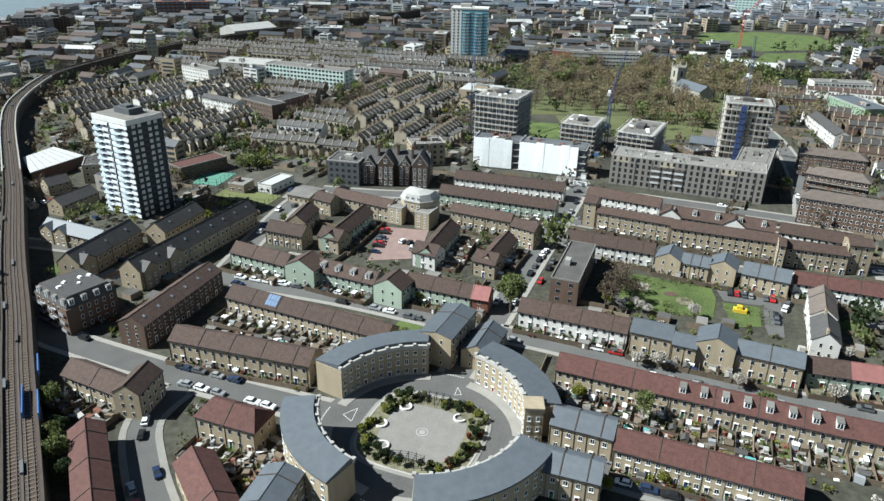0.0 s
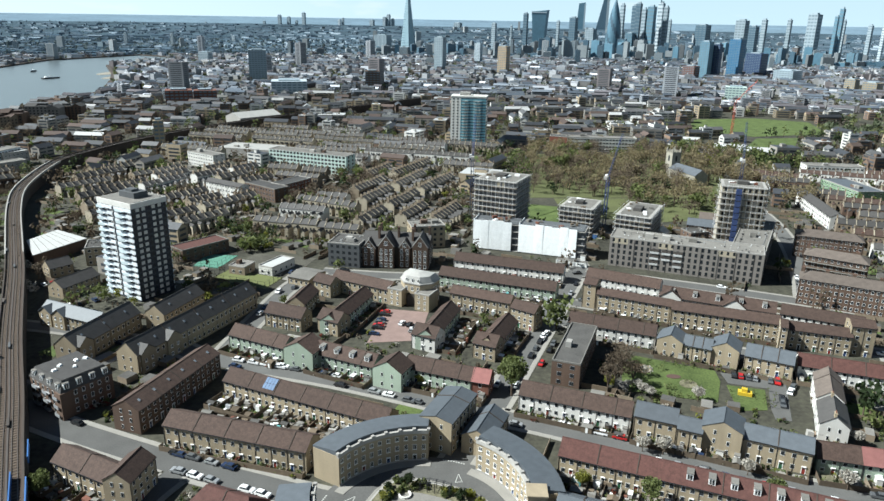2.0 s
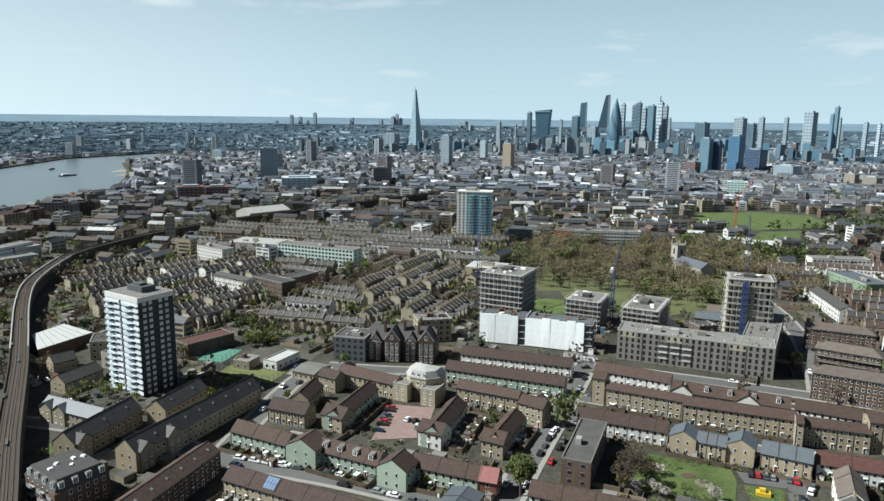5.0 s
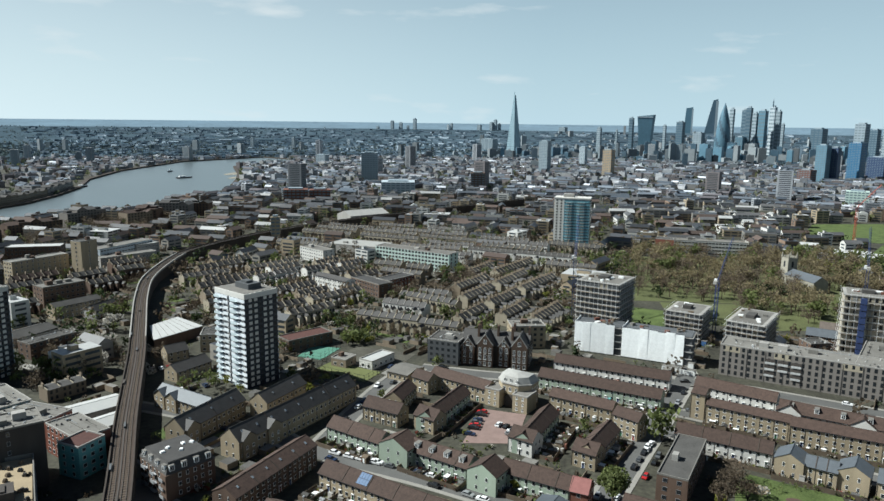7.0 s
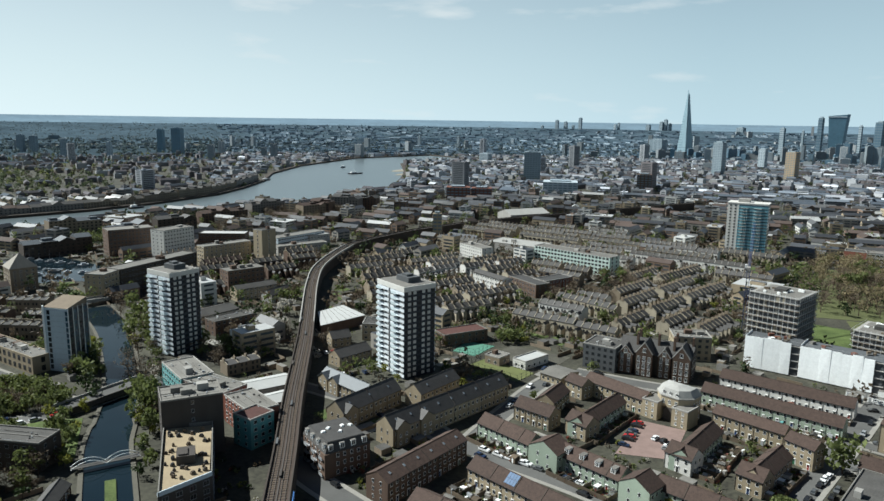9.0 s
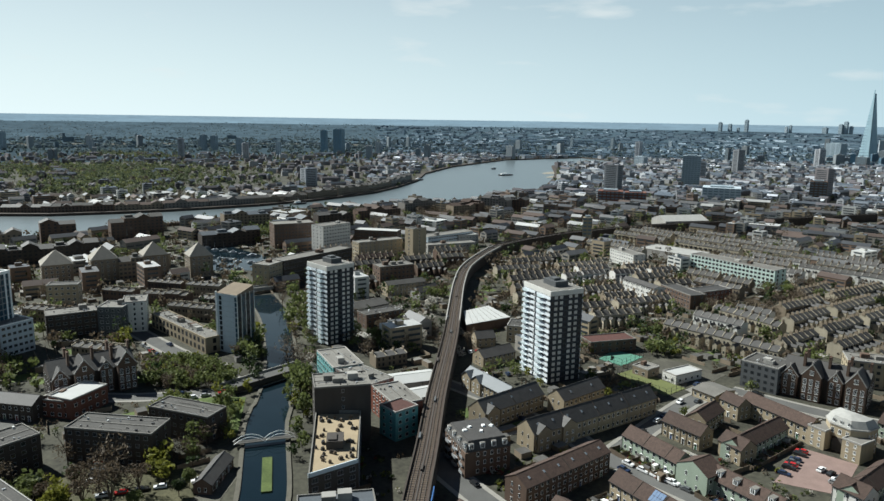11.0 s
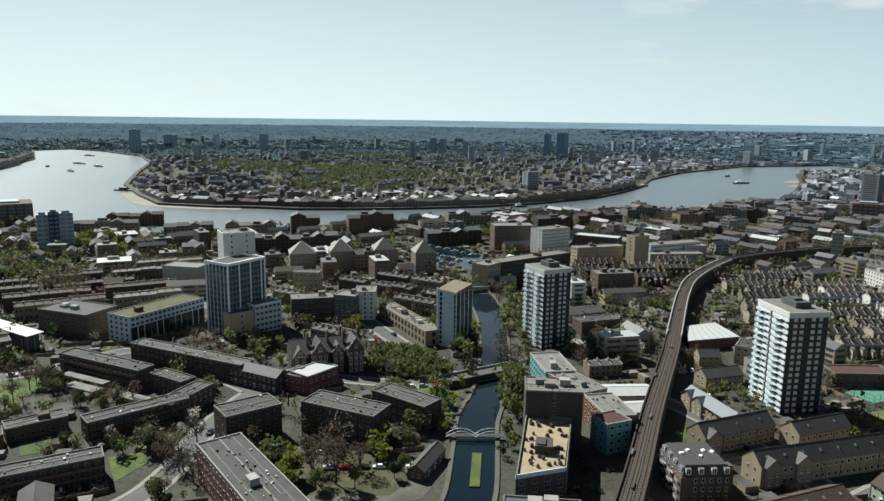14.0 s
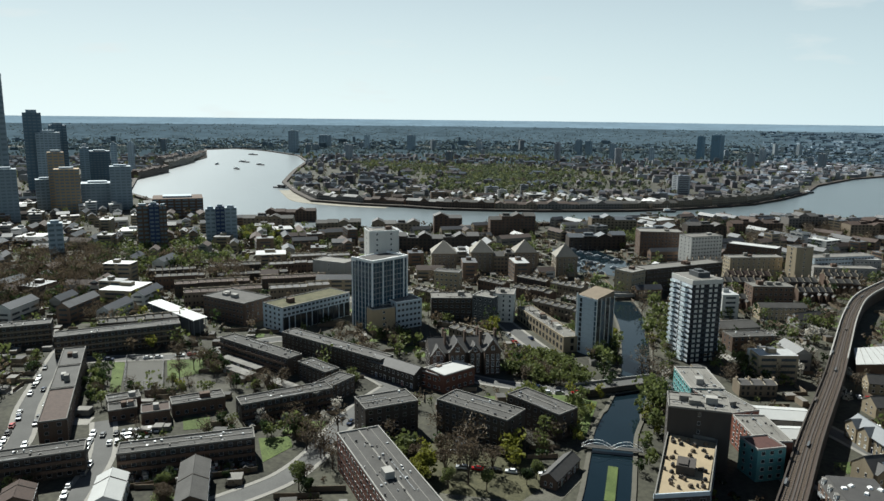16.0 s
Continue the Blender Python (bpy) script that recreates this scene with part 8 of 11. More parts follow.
gardens(42.1, 135.7, -21.6, 41.6, 3.0, 8, 0.5, 0.0)
gardens(-80.2, 178.9, -15.7, 45.4, 2.6, 9, 0.5, 0.0)

for i in range(70):      # the yards behind the western crescent
    u, v = bit_rnd.random(), bit_rnd.random()
    bx, by = -48 + 10 * u + 6 * v, 141 - 17 * v
    bits(bx, by, -20 + 25 * v, 2, 1.2)
    if i % 2:
        grow(bx + 1, by, grow_rnd.uniform(0.6, 1.4))
for k in range(5):
    part_x, part_y = -47 + 3.2 * k, 141 - 4.2 * k
    tagged(part("yard_fence", Build().box(-0.06, 0, 0, 0.06, 8.5, 1.7), timber, at=pose(part_x, part_y, 0, 0, 0, -75 + 6 * k)), "weathered timber fence between small back yards", "fence", "garden fences")
tagged(part("garden_clutter", BITS, [white, concrete, redbrick, timber, felt_light, turquoise, grey_paint]), "tables, bins, sheets and boxes left in the gardens", "garden clutter", kind="stuff")

# cars along the kerbs
park(-78, 175.5, -45, 164, 6)
park(-74, 167, -38, 154, 7, fill=0.5)
park(-76, 233.5, -34, 221.5, 8)
park(-30, 215, 5, 200.5, 7, fill=0.6)
park(36, 194.5, 88, 172.5, 10)
park(60, 176, 118, 152.5, 11)
park(36, 133.5, 78, 117, 8)
park(38, 139.5, 80, 123, 8)
park(-72, 128, -52, 96, 6)
park(-78, 157, -75, 142, 3)
park(23, 214, 44, 268, 9)
park(28.5, 214, 49, 266, 9, fill=0.5)
park(60, 271, 112, 251, 9)
park(118, 249, 168, 231, 9, fill=0.7)
park(-27, 256, -24, 281, 9, across=True, mix=(0, 1, 2, 3, 4, 5, 2, 1))
park(-12, 256, -10, 270, 5, across=True, fill=0.6)
park(-80, 245, -74, 300, 8, fill=0.6)
park(60, 298, 112, 276, 9, fill=0.6)
park(8, 326, 70, 333, 8, fill=0.5)
park(-207, -20, -214, 30, 7, fill=0.6)
park(-240, -9, -290, 1.5, 9, mix=(0, 0, 1, 3, 5))
park(-272, -32, -380, -17, 16)
park(-285, -22, -382, -8, 15, fill=0.6)
park(-372, 25, -365, 60, 7)
park(-366, 105, -290, 127, 14, mix=(0, 0, 1, 2, 3))
park(-279, 10, -284, 28, 5, across=True, fill=0.9)
park(-205, 112, -185, 140, 6, fill=0.8)
park(-330, 212, -262, 196, 11)
park(-252, 172, -240, 196, 4)
park(-120, 244, -150, 259, 6, fill=0.7)
park(-140, 212, -170, 227, 6, fill=0.6)
park(-112, 243, -100, 280, 6, across=True, fill=0.7)
park(-190, 298, -176, 310, 5, across=True)
park(-160, 278, -150, 288, 4, across=True, fill=0.9)
park(116, 212, 123, 222, 3)

# things of the play garden and the lawn
tagged(part("play_frame", Build().box(-2.2, -1.2, 0, 2.2, 1.2, 1.2).box(-1.2, -0.8, 1.2, 0.6, 0.8, 2.3), paint("play_yellow", (0.55, 0.38, 0.03)), at=pose(103, 215, 0.12, 0, 0, -20)), "yellow wooden play frame on the lawn", "play frame")
tagged(part("flower_bed", arc_solid(Build(), 0.0, 3.0, 0, 360, 0, 0.3, 20), soil, at=pose(86, 221.5, 0.1)), "round dark earth flower bed", "flower bed", "flower beds")
tagged(part("paved_circle", arc_solid(Build(), 0.0, 3.2, 0, 360, 0, 0.12, 20), mat("dark_brick_paving", (0.11, 0.066, 0.055), 0.9, 0.2, 0.4, 3.0), at=pose(82.5, 227, 0.1) @ Matrix.Diagonal((0.8, 0.5, 1, 1))), "round brick-paved spot on the lawn", "paving")
tagged(part("flower_bed", arc_solid(Build(), 0.0, 3.6, 0, 360, 0, 0.3, 20), mat("woodchip", (0.26, 0.20, 0.12), 0.95, 0.3, 0.5, 4.0), at=pose(72.5, 232.5, 0.1)), "round planted flower bed with bark chips", "flower bed", "flower beds")
for bx, by, k, sc in ((72, 233, "shrub", 0.8), (74, 232, "shrub", 0.9), (71, 231.5, "shrub", 0.7), (79.5, 232.3, "shrub", 1.3), (85.6, 234.5, "shrub", 1.5), (77.3, 218.2, "shrub", 1.7), (78.8, 217.6, "shrub", 1.2), (86, 221.5, "shrub", 0.9), (64, 218, "blossom", 0.55), (67, 217.5, "blossom", 0.6), (66, 220, "bare", 0.8), (64, 231, "bare", 0.9), (66, 237, "bare", 0.8), (63, 226, "bare", 0.8)):
    plant(k, bx, by, sc, 0.12)
for i in range(34):
    t = plant_rnd.random()
    plant("shrub", 62 + 34 * t + plant_rnd.uniform(-1, 1), 217.5 - 9 * t + plant_rnd.uniform(-1, 1), plant_rnd.uniform(0.6, 1.1), 0.1)
    if i % 2:
        plant("shrub", 68 + 33 * t, 242 - 10.5 * t + plant_rnd.uniform(-1, 1), plant_rnd.uniform(0.6, 1.0), 0.1)
for i in range(8):
    plant("shrub", 105 + plant_rnd.uniform(-3, 9), 207 + plant_rnd.uniform(-2, 12), plant_rnd.uniform(0.6, 1.2), 0.1)
park(103, 228.6, 119, 223.2, 7, fill=0.8, across=True)
park(111, 203, 116, 217, 4, fill=0.8)
for x, y, size in ((78.2, 230.8, 1.1), (76, 233, 0.9), (80.4, 232, 1.0), (74.4, 231, 0.9), (77.6, 234.4, 0.8), (78, 217.2, 1.3), (79.6, 216.8, 1.1), (85.2, 221.8, 1.0), (87, 222.4, 0.8), (110.6, 210, 1.0), (112, 212.5, 1.1), (113, 214.6, 0.9), (109, 206.6, 0.9), (98, 213, 0.7), (99, 217, 0.7)):
    plant("shrub", x, y, size, 0.12)
for kind, x, y, size in (("bare", 56.4, 214.9, 1.0), ("lime", 57.6, 218, 0.6), ("blossom", 67.7, 213.5, 0.8), ("blossom", 85.4, 210, 0.8), ("blossom", 70, 211.5, 0.7), ("green", 134.5, 195, 0.7)):
    plant(kind, x, y, size)
# solar panels
sp = thing("solar_array", -57.6, 202.25, -24.1, 5.75, label="blue solar panels on a tiled roof slope", category="solar panels")
for i in range(4):
    for j in range(2):
        part("panel", Build().slope((i * 1.1, 0.5 + j * 1.7, 0.55 + j * 1.2), (i * 1.1 + 1.0, 0.5 + j * 1.7, 0.55 + j * 1.2), (i * 1.1 + 1.0, 2.1 + j * 1.7, 1.68 + j * 1.2), (i * 1.1, 2.1 + j * 1.7, 1.68 + j * 1.2), 0.08), paint("solar_blue", (0.07, 0.13, 0.24), 0.5, spec=0.2), sp)
# the canal bridges
br = thing("road_bridge", -238, 214, 82, label="low dark road bridge over the canal", category="bridge")
part("deck", Build().box(-20, -4.5, 1.6, 20, 4.5, 2.4), asphalt, br)
part("parapet", Build().box(-20, -4.8, 1.0, 20, -4.4, 3.4), darkwall, br)
part("parapet", Build().box(-20, 4.4, 1.0, 20, 4.8, 3.4), concrete, br)
fb = thing("arched_footbridge", -190, 170, 52, label="white arched steel footbridge over the canal", category="footbridge")
part("deck", Build().box(-11, -1.3, 1.6, 11, 1.3, 1.85), felt, fb)
for side in (-1.4, 1.4):
    for c0 in (-5.5, 5.5):
        a = Build()
        for k in range(10):
            t0, t1 = k / 10, (k + 1) / 10
            a.tube((c0 - 5.5 + 11 * t0, side, 1.7 + 8.8 * t0 * (1 - t0)), (c0 - 5.5 + 11 * t1, side, 1.7 + 8.8 * t1 * (1 - t1)), 0.14, n=5)
        part("arch", a, white, fb)
qb = thing("quay_bridge", -376, 309, 67, label="low dark bridge and quay wall at the head of the canal", category="bridge")
part("deck", Build().box(0, -3.5, 2.2, 48, 3.5, 3.0), asphalt, qb)
part("abutment", Build().box(0, -3.6, 0, 8, 3.6, 2.2).box(38, -3.6, 0, 48, 3.6, 2.2), darkwall, qb)
for v in (-3.8, 3.5):
    part("parapet", Build().box(0, v, 1.8, 48, v + 0.3, 4.0), concrete, qb)
# the lock island
tagged(part("lock_island", strip(Build(), [(-163, 146), (-172, 154.5), (-180.5, 162.5)], 1.7, 0, 0.6), grass), "narrow grassy island in the canal lock", "island", kind="structure")

# boats, the pier and the beach of the river
for bx, by, ba, bl in ((-1909, 400, 20, 44), (-1788, 414, 15, 34), (-1839, 318, 160, 26), (-2262, 502, 30, 38), (-1660, 330, 10, 26), (-760, 900, 80, 20), (-800, 1120, 95, 30), (-735, 1350, 60, 34), (-850, 1500, 100, 22), (-700, 700, 70, 20)):
    river_boat(bx, by, ba, bl, "small working boat with a white deck house")
pier = thing("river_pier", -1190, 318, 212, label="floating passenger pier with a long gangway", category="pier")
part("pontoon", Build().box(-2, -5, 0.3, 26, 5, 2.4).box(4, -3, 2.4, 18, 3, 5.6), dark_metal, pier)
part("gangway", Build().slope((-46, -1.6, 6.0), (-2, -1.6, 2.6), (-2, 1.6, 2.6), (-46, 1.6, 6.0), 0.5), white, pier)

# more cars along the kerbs of every street
kerb_rnd = random.Random(52)
for i, (pts, width, pave) in enumerate(ROADS):
    for (x0, y0), (x1, y1) in zip(pts[::3], pts[3::3]):
        d = Vector((x1 - x0, y1 - y0))
        if d.length < 6 or math.hypot(x0, y0) > 430:
            continue
        u = d.normalized()
        for side in (-1, 1):
            k = 3.0
            while k < d.length - 3:
                cx, cy = x0 + u.x * k - u.y * side * (width / 2 - 1.1), y0 + u.y * k + u.x * side * (width / 2 - 1.1)
                if kerb_rnd.random() < 0.13 and nearest_road(cx, cy, i) > 3 and (Vector((cx, cy)) - CIRCUS).length > 31:
                    copy_thing(FAR_CARS[kerb_rnd.choice((0, 0, 1, 1, 2, 2, 3, 3, 5))], turn(cx, cy, 0.05 + 0.004 * i, math.degrees(math.atan2(u.y, u.x)) + kerb_rnd.choice((0, 180)) + kerb_rnd.uniform(-2, 2), kerb_rnd.uniform(0.95, 1.1)))
                k += kerb_rnd.uniform(5.5, 8.0)
# white lines on the roads near the circus
lines = Build()
for ang in (72, 165, 247, 345):       # give-way dashes where streets meet the circus
    for k in range(9):
        p = Vector(rot(ang + (k - 4) * 1.6, 27.2, 0)) + CIRCUS
        q = Vector(rot(ang + (k - 4) * 1.6 + 0.9, 27.2, 0)) + CIRCUS
        n = (p - CIRCUS).normalized() * 0.18
        lines.poly([(p.x - n.x, p.y - n.y), (q.x - n.x, q.y - n.y), (q.x + n.x, q.y + n.y), (p.x + n.x, p.y + n.y)], 0.15, 0.212)
for ring in ([(-22.0, 157.2), (-25.6, 154.4), (-23.0, 151.6)], [(5.3, 167.7), (4.3, 163.9), (6.2, 164.2)]):      # painted triangles before the junctions
    for p, q in zip(ring, ring[1:] + ring[:1]):
        p, q = Vector(p), Vector(q)
        n = Vector((p.y - q.y, q.x - p.x)).normalized() * 0.08
        lines.poly([(p.x - n.x, p.y - n.y), (q.x - n.x, q.y - n.y), (q.x + n.x, q.y + n.y), (p.x + n.x, p.y + n.y)], 0.1, 0.214)
tagged(part("lane_markings", lines, mat("road_paint", (0.46, 0.46, 0.43), 0.8, 0.15, 0.5, 4.0)), "worn white dashes painted on the streets", "road markings", kind="stuff")

# boats moored in the basin
boat = Build()
boat.hull([(-4.5, -1.2, -0.1), (2.5, -1.2, -0.1), (4.4, 0, -0.1), (2.5, 1.2, -0.1), (-4.5, 1.2, -0.1)], [(-4.6, -1.5, 1.3), (2.8, -1.5, 1.3), (5.2, 0, 1.6), (2.8, 1.5, 1.3), (-4.6, 1.5, 1.3)])
boat.box(-2.8, -1.0, 1.3, 1.6, 1.0, 2.5, taper=0.25).tube((-0.2, 0, 2.4), (-0.2, 0, 11.5), 0.09, 0.05, 5)
moored = tagged(part("moored_boat", boat, mat("boat_gelcoat", (0.36, 0.38, 0.40), 0.4, 0.25, 0.3, 2.0, per_object=0.5)), "small white sailing boat moored in the basin", "boat", "moored boats")
moored.matrix_basis = pose(-470, 385, 0.12, 0, 0, 40)
m_rnd = random.Random(6)
for i in range(44):
    row_i, k = i % 4, i // 4
    u, v = -540 + 11.5 * k + m_rnd.uniform(-1, 1), 350 + 20 * row_i + m_rnd.uniform(-2, 2)
    if inside(BASIN, u - 4, v - 4) and inside(BASIN, u + 4, v + 4):
        copy_thing(moored, turn(u, v, 0.12, 65 + m_rnd.uniform(-8, 8) + 180 * (i % 2), m_rnd.uniform(0.55, 0.95)))

# hedges and front-garden growth along the streets near the circus
made = 0
while made < 1000:
    t, r = radians(grow_rnd.uniform(-42, 40)), math.sqrt(grow_rnd.uniform(95 ** 2, 275 ** 2))
    x, y = r * math.sin(t), r * math.cos(t)
    made += 1
    if free(x, y) and (Vector((x, y)) - CIRCUS).length > 38:
        for _ in range(3):
            grow(x + grow_rnd.uniform(-2, 2), y + grow_rnd.uniform(-2, 2), grow_rnd.uniform(0.6, 2.0), 0.0)
tagged(part("garden_growth", GROWTH, [leaf_green, leaf_lime, leaf_dark, leaf_blossom, leaf_red, twig]), "bushes, climbers and flowering plants in the gardens", "plants", kind="stuff")

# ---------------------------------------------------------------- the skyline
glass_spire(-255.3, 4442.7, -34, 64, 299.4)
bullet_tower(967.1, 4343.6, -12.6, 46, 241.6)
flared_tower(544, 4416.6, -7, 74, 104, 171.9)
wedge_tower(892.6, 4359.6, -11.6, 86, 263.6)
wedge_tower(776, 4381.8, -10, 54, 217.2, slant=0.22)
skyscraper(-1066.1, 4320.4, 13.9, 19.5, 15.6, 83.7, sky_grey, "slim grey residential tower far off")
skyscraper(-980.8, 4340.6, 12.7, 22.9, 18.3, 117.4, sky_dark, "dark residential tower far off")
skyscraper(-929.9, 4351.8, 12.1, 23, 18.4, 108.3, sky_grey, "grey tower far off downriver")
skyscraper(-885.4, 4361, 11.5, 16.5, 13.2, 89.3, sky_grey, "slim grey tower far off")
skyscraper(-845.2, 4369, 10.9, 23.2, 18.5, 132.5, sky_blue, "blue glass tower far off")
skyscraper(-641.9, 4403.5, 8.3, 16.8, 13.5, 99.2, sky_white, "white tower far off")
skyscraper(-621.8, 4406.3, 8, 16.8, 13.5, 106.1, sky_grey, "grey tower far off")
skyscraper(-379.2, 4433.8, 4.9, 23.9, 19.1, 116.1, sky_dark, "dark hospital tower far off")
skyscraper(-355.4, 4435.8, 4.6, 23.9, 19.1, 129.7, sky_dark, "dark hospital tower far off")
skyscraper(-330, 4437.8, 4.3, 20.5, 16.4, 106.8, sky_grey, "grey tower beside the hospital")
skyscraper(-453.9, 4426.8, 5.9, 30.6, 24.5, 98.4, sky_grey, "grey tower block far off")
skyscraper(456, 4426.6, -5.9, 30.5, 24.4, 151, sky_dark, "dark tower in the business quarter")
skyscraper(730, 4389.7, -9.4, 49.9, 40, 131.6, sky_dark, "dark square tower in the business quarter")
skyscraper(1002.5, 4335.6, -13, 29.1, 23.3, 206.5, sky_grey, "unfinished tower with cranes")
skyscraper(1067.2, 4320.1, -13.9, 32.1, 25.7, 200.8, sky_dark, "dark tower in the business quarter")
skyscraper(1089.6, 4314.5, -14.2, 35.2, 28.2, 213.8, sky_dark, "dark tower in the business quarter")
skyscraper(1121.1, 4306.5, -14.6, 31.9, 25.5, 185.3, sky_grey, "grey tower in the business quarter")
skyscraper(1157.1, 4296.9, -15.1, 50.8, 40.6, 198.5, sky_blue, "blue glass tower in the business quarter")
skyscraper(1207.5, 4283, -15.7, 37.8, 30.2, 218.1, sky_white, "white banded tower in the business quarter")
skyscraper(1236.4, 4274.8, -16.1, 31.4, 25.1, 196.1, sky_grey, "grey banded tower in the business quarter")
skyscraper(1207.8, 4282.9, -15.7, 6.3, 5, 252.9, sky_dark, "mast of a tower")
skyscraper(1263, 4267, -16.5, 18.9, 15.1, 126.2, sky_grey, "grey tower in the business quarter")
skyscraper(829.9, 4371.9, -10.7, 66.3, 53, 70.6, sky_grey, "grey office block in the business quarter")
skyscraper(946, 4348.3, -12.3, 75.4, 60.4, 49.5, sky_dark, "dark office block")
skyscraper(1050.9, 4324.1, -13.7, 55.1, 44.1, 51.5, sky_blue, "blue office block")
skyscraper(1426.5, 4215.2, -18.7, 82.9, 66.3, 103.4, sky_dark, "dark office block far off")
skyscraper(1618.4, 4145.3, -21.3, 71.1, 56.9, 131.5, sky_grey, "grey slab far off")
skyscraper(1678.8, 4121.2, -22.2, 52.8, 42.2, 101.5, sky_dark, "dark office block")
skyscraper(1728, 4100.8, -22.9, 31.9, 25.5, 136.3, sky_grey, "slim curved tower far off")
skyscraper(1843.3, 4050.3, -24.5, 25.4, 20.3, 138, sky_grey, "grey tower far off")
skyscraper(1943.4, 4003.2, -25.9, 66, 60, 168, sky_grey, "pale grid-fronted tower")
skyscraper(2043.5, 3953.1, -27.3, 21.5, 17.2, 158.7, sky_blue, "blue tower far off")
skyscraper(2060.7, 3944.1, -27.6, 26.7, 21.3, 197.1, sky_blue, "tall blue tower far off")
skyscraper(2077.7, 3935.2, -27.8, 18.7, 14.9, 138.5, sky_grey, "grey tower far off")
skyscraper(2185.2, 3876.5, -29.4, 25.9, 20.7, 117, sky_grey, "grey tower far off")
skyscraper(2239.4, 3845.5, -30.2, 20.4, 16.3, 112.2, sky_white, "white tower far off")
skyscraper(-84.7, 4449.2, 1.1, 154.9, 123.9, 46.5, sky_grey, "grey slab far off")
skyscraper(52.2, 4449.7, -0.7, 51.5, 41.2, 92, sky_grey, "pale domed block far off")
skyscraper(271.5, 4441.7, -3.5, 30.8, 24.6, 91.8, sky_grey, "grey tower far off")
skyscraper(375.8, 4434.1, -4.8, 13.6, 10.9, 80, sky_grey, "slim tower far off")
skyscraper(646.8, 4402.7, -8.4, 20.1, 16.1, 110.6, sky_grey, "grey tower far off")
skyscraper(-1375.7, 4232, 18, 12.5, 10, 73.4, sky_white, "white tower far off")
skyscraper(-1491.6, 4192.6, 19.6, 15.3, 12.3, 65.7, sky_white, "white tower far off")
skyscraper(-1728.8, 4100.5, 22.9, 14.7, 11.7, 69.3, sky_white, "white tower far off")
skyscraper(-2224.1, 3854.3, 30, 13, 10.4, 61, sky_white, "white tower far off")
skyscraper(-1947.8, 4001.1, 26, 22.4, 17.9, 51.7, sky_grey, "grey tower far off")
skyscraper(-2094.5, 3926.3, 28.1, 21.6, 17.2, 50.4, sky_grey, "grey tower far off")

# towers of the inner districts
skyscraper(574.3, 1655.6, -19.1, 29.1, 23.3, 78.5, sky_blue, "blue and white glazed hospital tower")
skyscraper(602.8, 1660.9, -19.9, 20.6, 16.5, 73.7, bluepanel, "blue glazed hospital tower")
skyscraper(653, 1687.1, -21.2, 35.3, 28.3, 83.8, bluesky, "bright blue glazed hospital tower")
skyscraper(717.7, 1734.3, -22.5, 49.8, 39.8, 51.8, bluepanel, "navy blue hospital block")
skyscraper(-354.4, 1371.6, 14.5, 32.2, 25.7, 57.2, sky_grey, "grey concrete tower block with balconies")
skyscraper(-127, 1248, 5.8, 24.3, 19.5, 31, brownbrick, "brown brick tower block")
skyscraper(-21.4, 1754.8, 0.7, 28.6, 22.9, 75.2, sky_grey, "grey concrete tower block")
skyscraper(81, 2003.3, -2.3, 21.8, 17.4, 55.1, sky_white, "white tower block")
skyscraper(121.2, 1636.4, -4.2, 26.6, 21.3, 61.5, tan_panel, "tan clad tower block")
skyscraper(-1196.5, 2747.2, 23.5, 15.7, 12.6, 46, sky_white, "white tower block far off")
skyscraper(-1045.1, 2804.6, 20.4, 14.3, 11.5, 46.9, sky_white, "white tower block far off")
skyscraper(-617.6, 1860.9, 18.4, 34.6, 27.6, 27.1, sky_white, "pale slab block of flats")
skyscraper(-900.7, 3113.1, 16.1, 18.6, 14.9, 33.1, sky_white, "white tower block far off")
skyscraper(455.5, 1147.7, -21.6, 31, 24.8, 23.2, tealwall, "pale glazed slab block")
skyscraper(749, 1360.6, -28.8, 25.1, 20.1, 23, buff, "buff slab of flats")
skyscraper(763.3, 1319.9, -30, 33, 26.4, 20.3, buff, "buff slab of flats")
skyscraper(1109.5, 2368, -25.1, 23.2, 18.6, 46.8, brownbrick, "brown brick tower block")
skyscraper(-249.5, 1152.6, 12.2, 56, 44.8, 19.8, sky_white, "white banded office block")
skyscraper(-260.4, 2868.8, 5.2, 66.5, 53.2, 52.3, sky_grey, "grey slab block far off")
skyscraper(-358.9, 969.7, 20.3, 34.6, 27.7, 21.3, redbrick, "red brick warehouse flats")
skyscraper(-329, 986.6, 18.4, 29.7, 23.7, 20.1, redbrick, "red brick flats")
skyscraper(-265.6, 658.8, 22, 8.8, 7.1, 25.4, stock, "yellow brick tower by the railway")
skyscraper(530.2, 1615, -18.2, 35.9, 28.7, 27.3, redbrick, "banded red brick offices")
skyscraper(712.6, 1556.8, -24.6, 55.2, 44.1, 25.1, sky_grey, "grey and white offices")

# the towers downriver and on the far bank
skyscraper(-1053.5, -97.2, 95.3, 53.2, 42.6, 167.8, sky_grey, "unfinished grey tower with a red top")
skyscraper(-918.8, -66.8, 94.2, 22.4, 17.9, 59.1, sky_grey, "grey banded office block")
skyscraper(-1228.8, -49, 92.3, 24.1, 19.3, 120.9, sky_dark, "tall dark glass tower")
skyscraper(-1221.7, -30.1, 91.4, 31.9, 25.5, 92.2, sky_grey, "white banded office tower")
skyscraper(-1261.3, -17.2, 90.8, 24.7, 19.8, 102.5, sky_dark, "dark stepped tower")
skyscraper(-1022, -18.2, 91, 18.8, 15.1, 72.3, tan_panel, "tan banded tower")
skyscraper(-982.3, -7.1, 90.4, 27.5, 22, 53.6, tan_panel, "tan stone office tower")
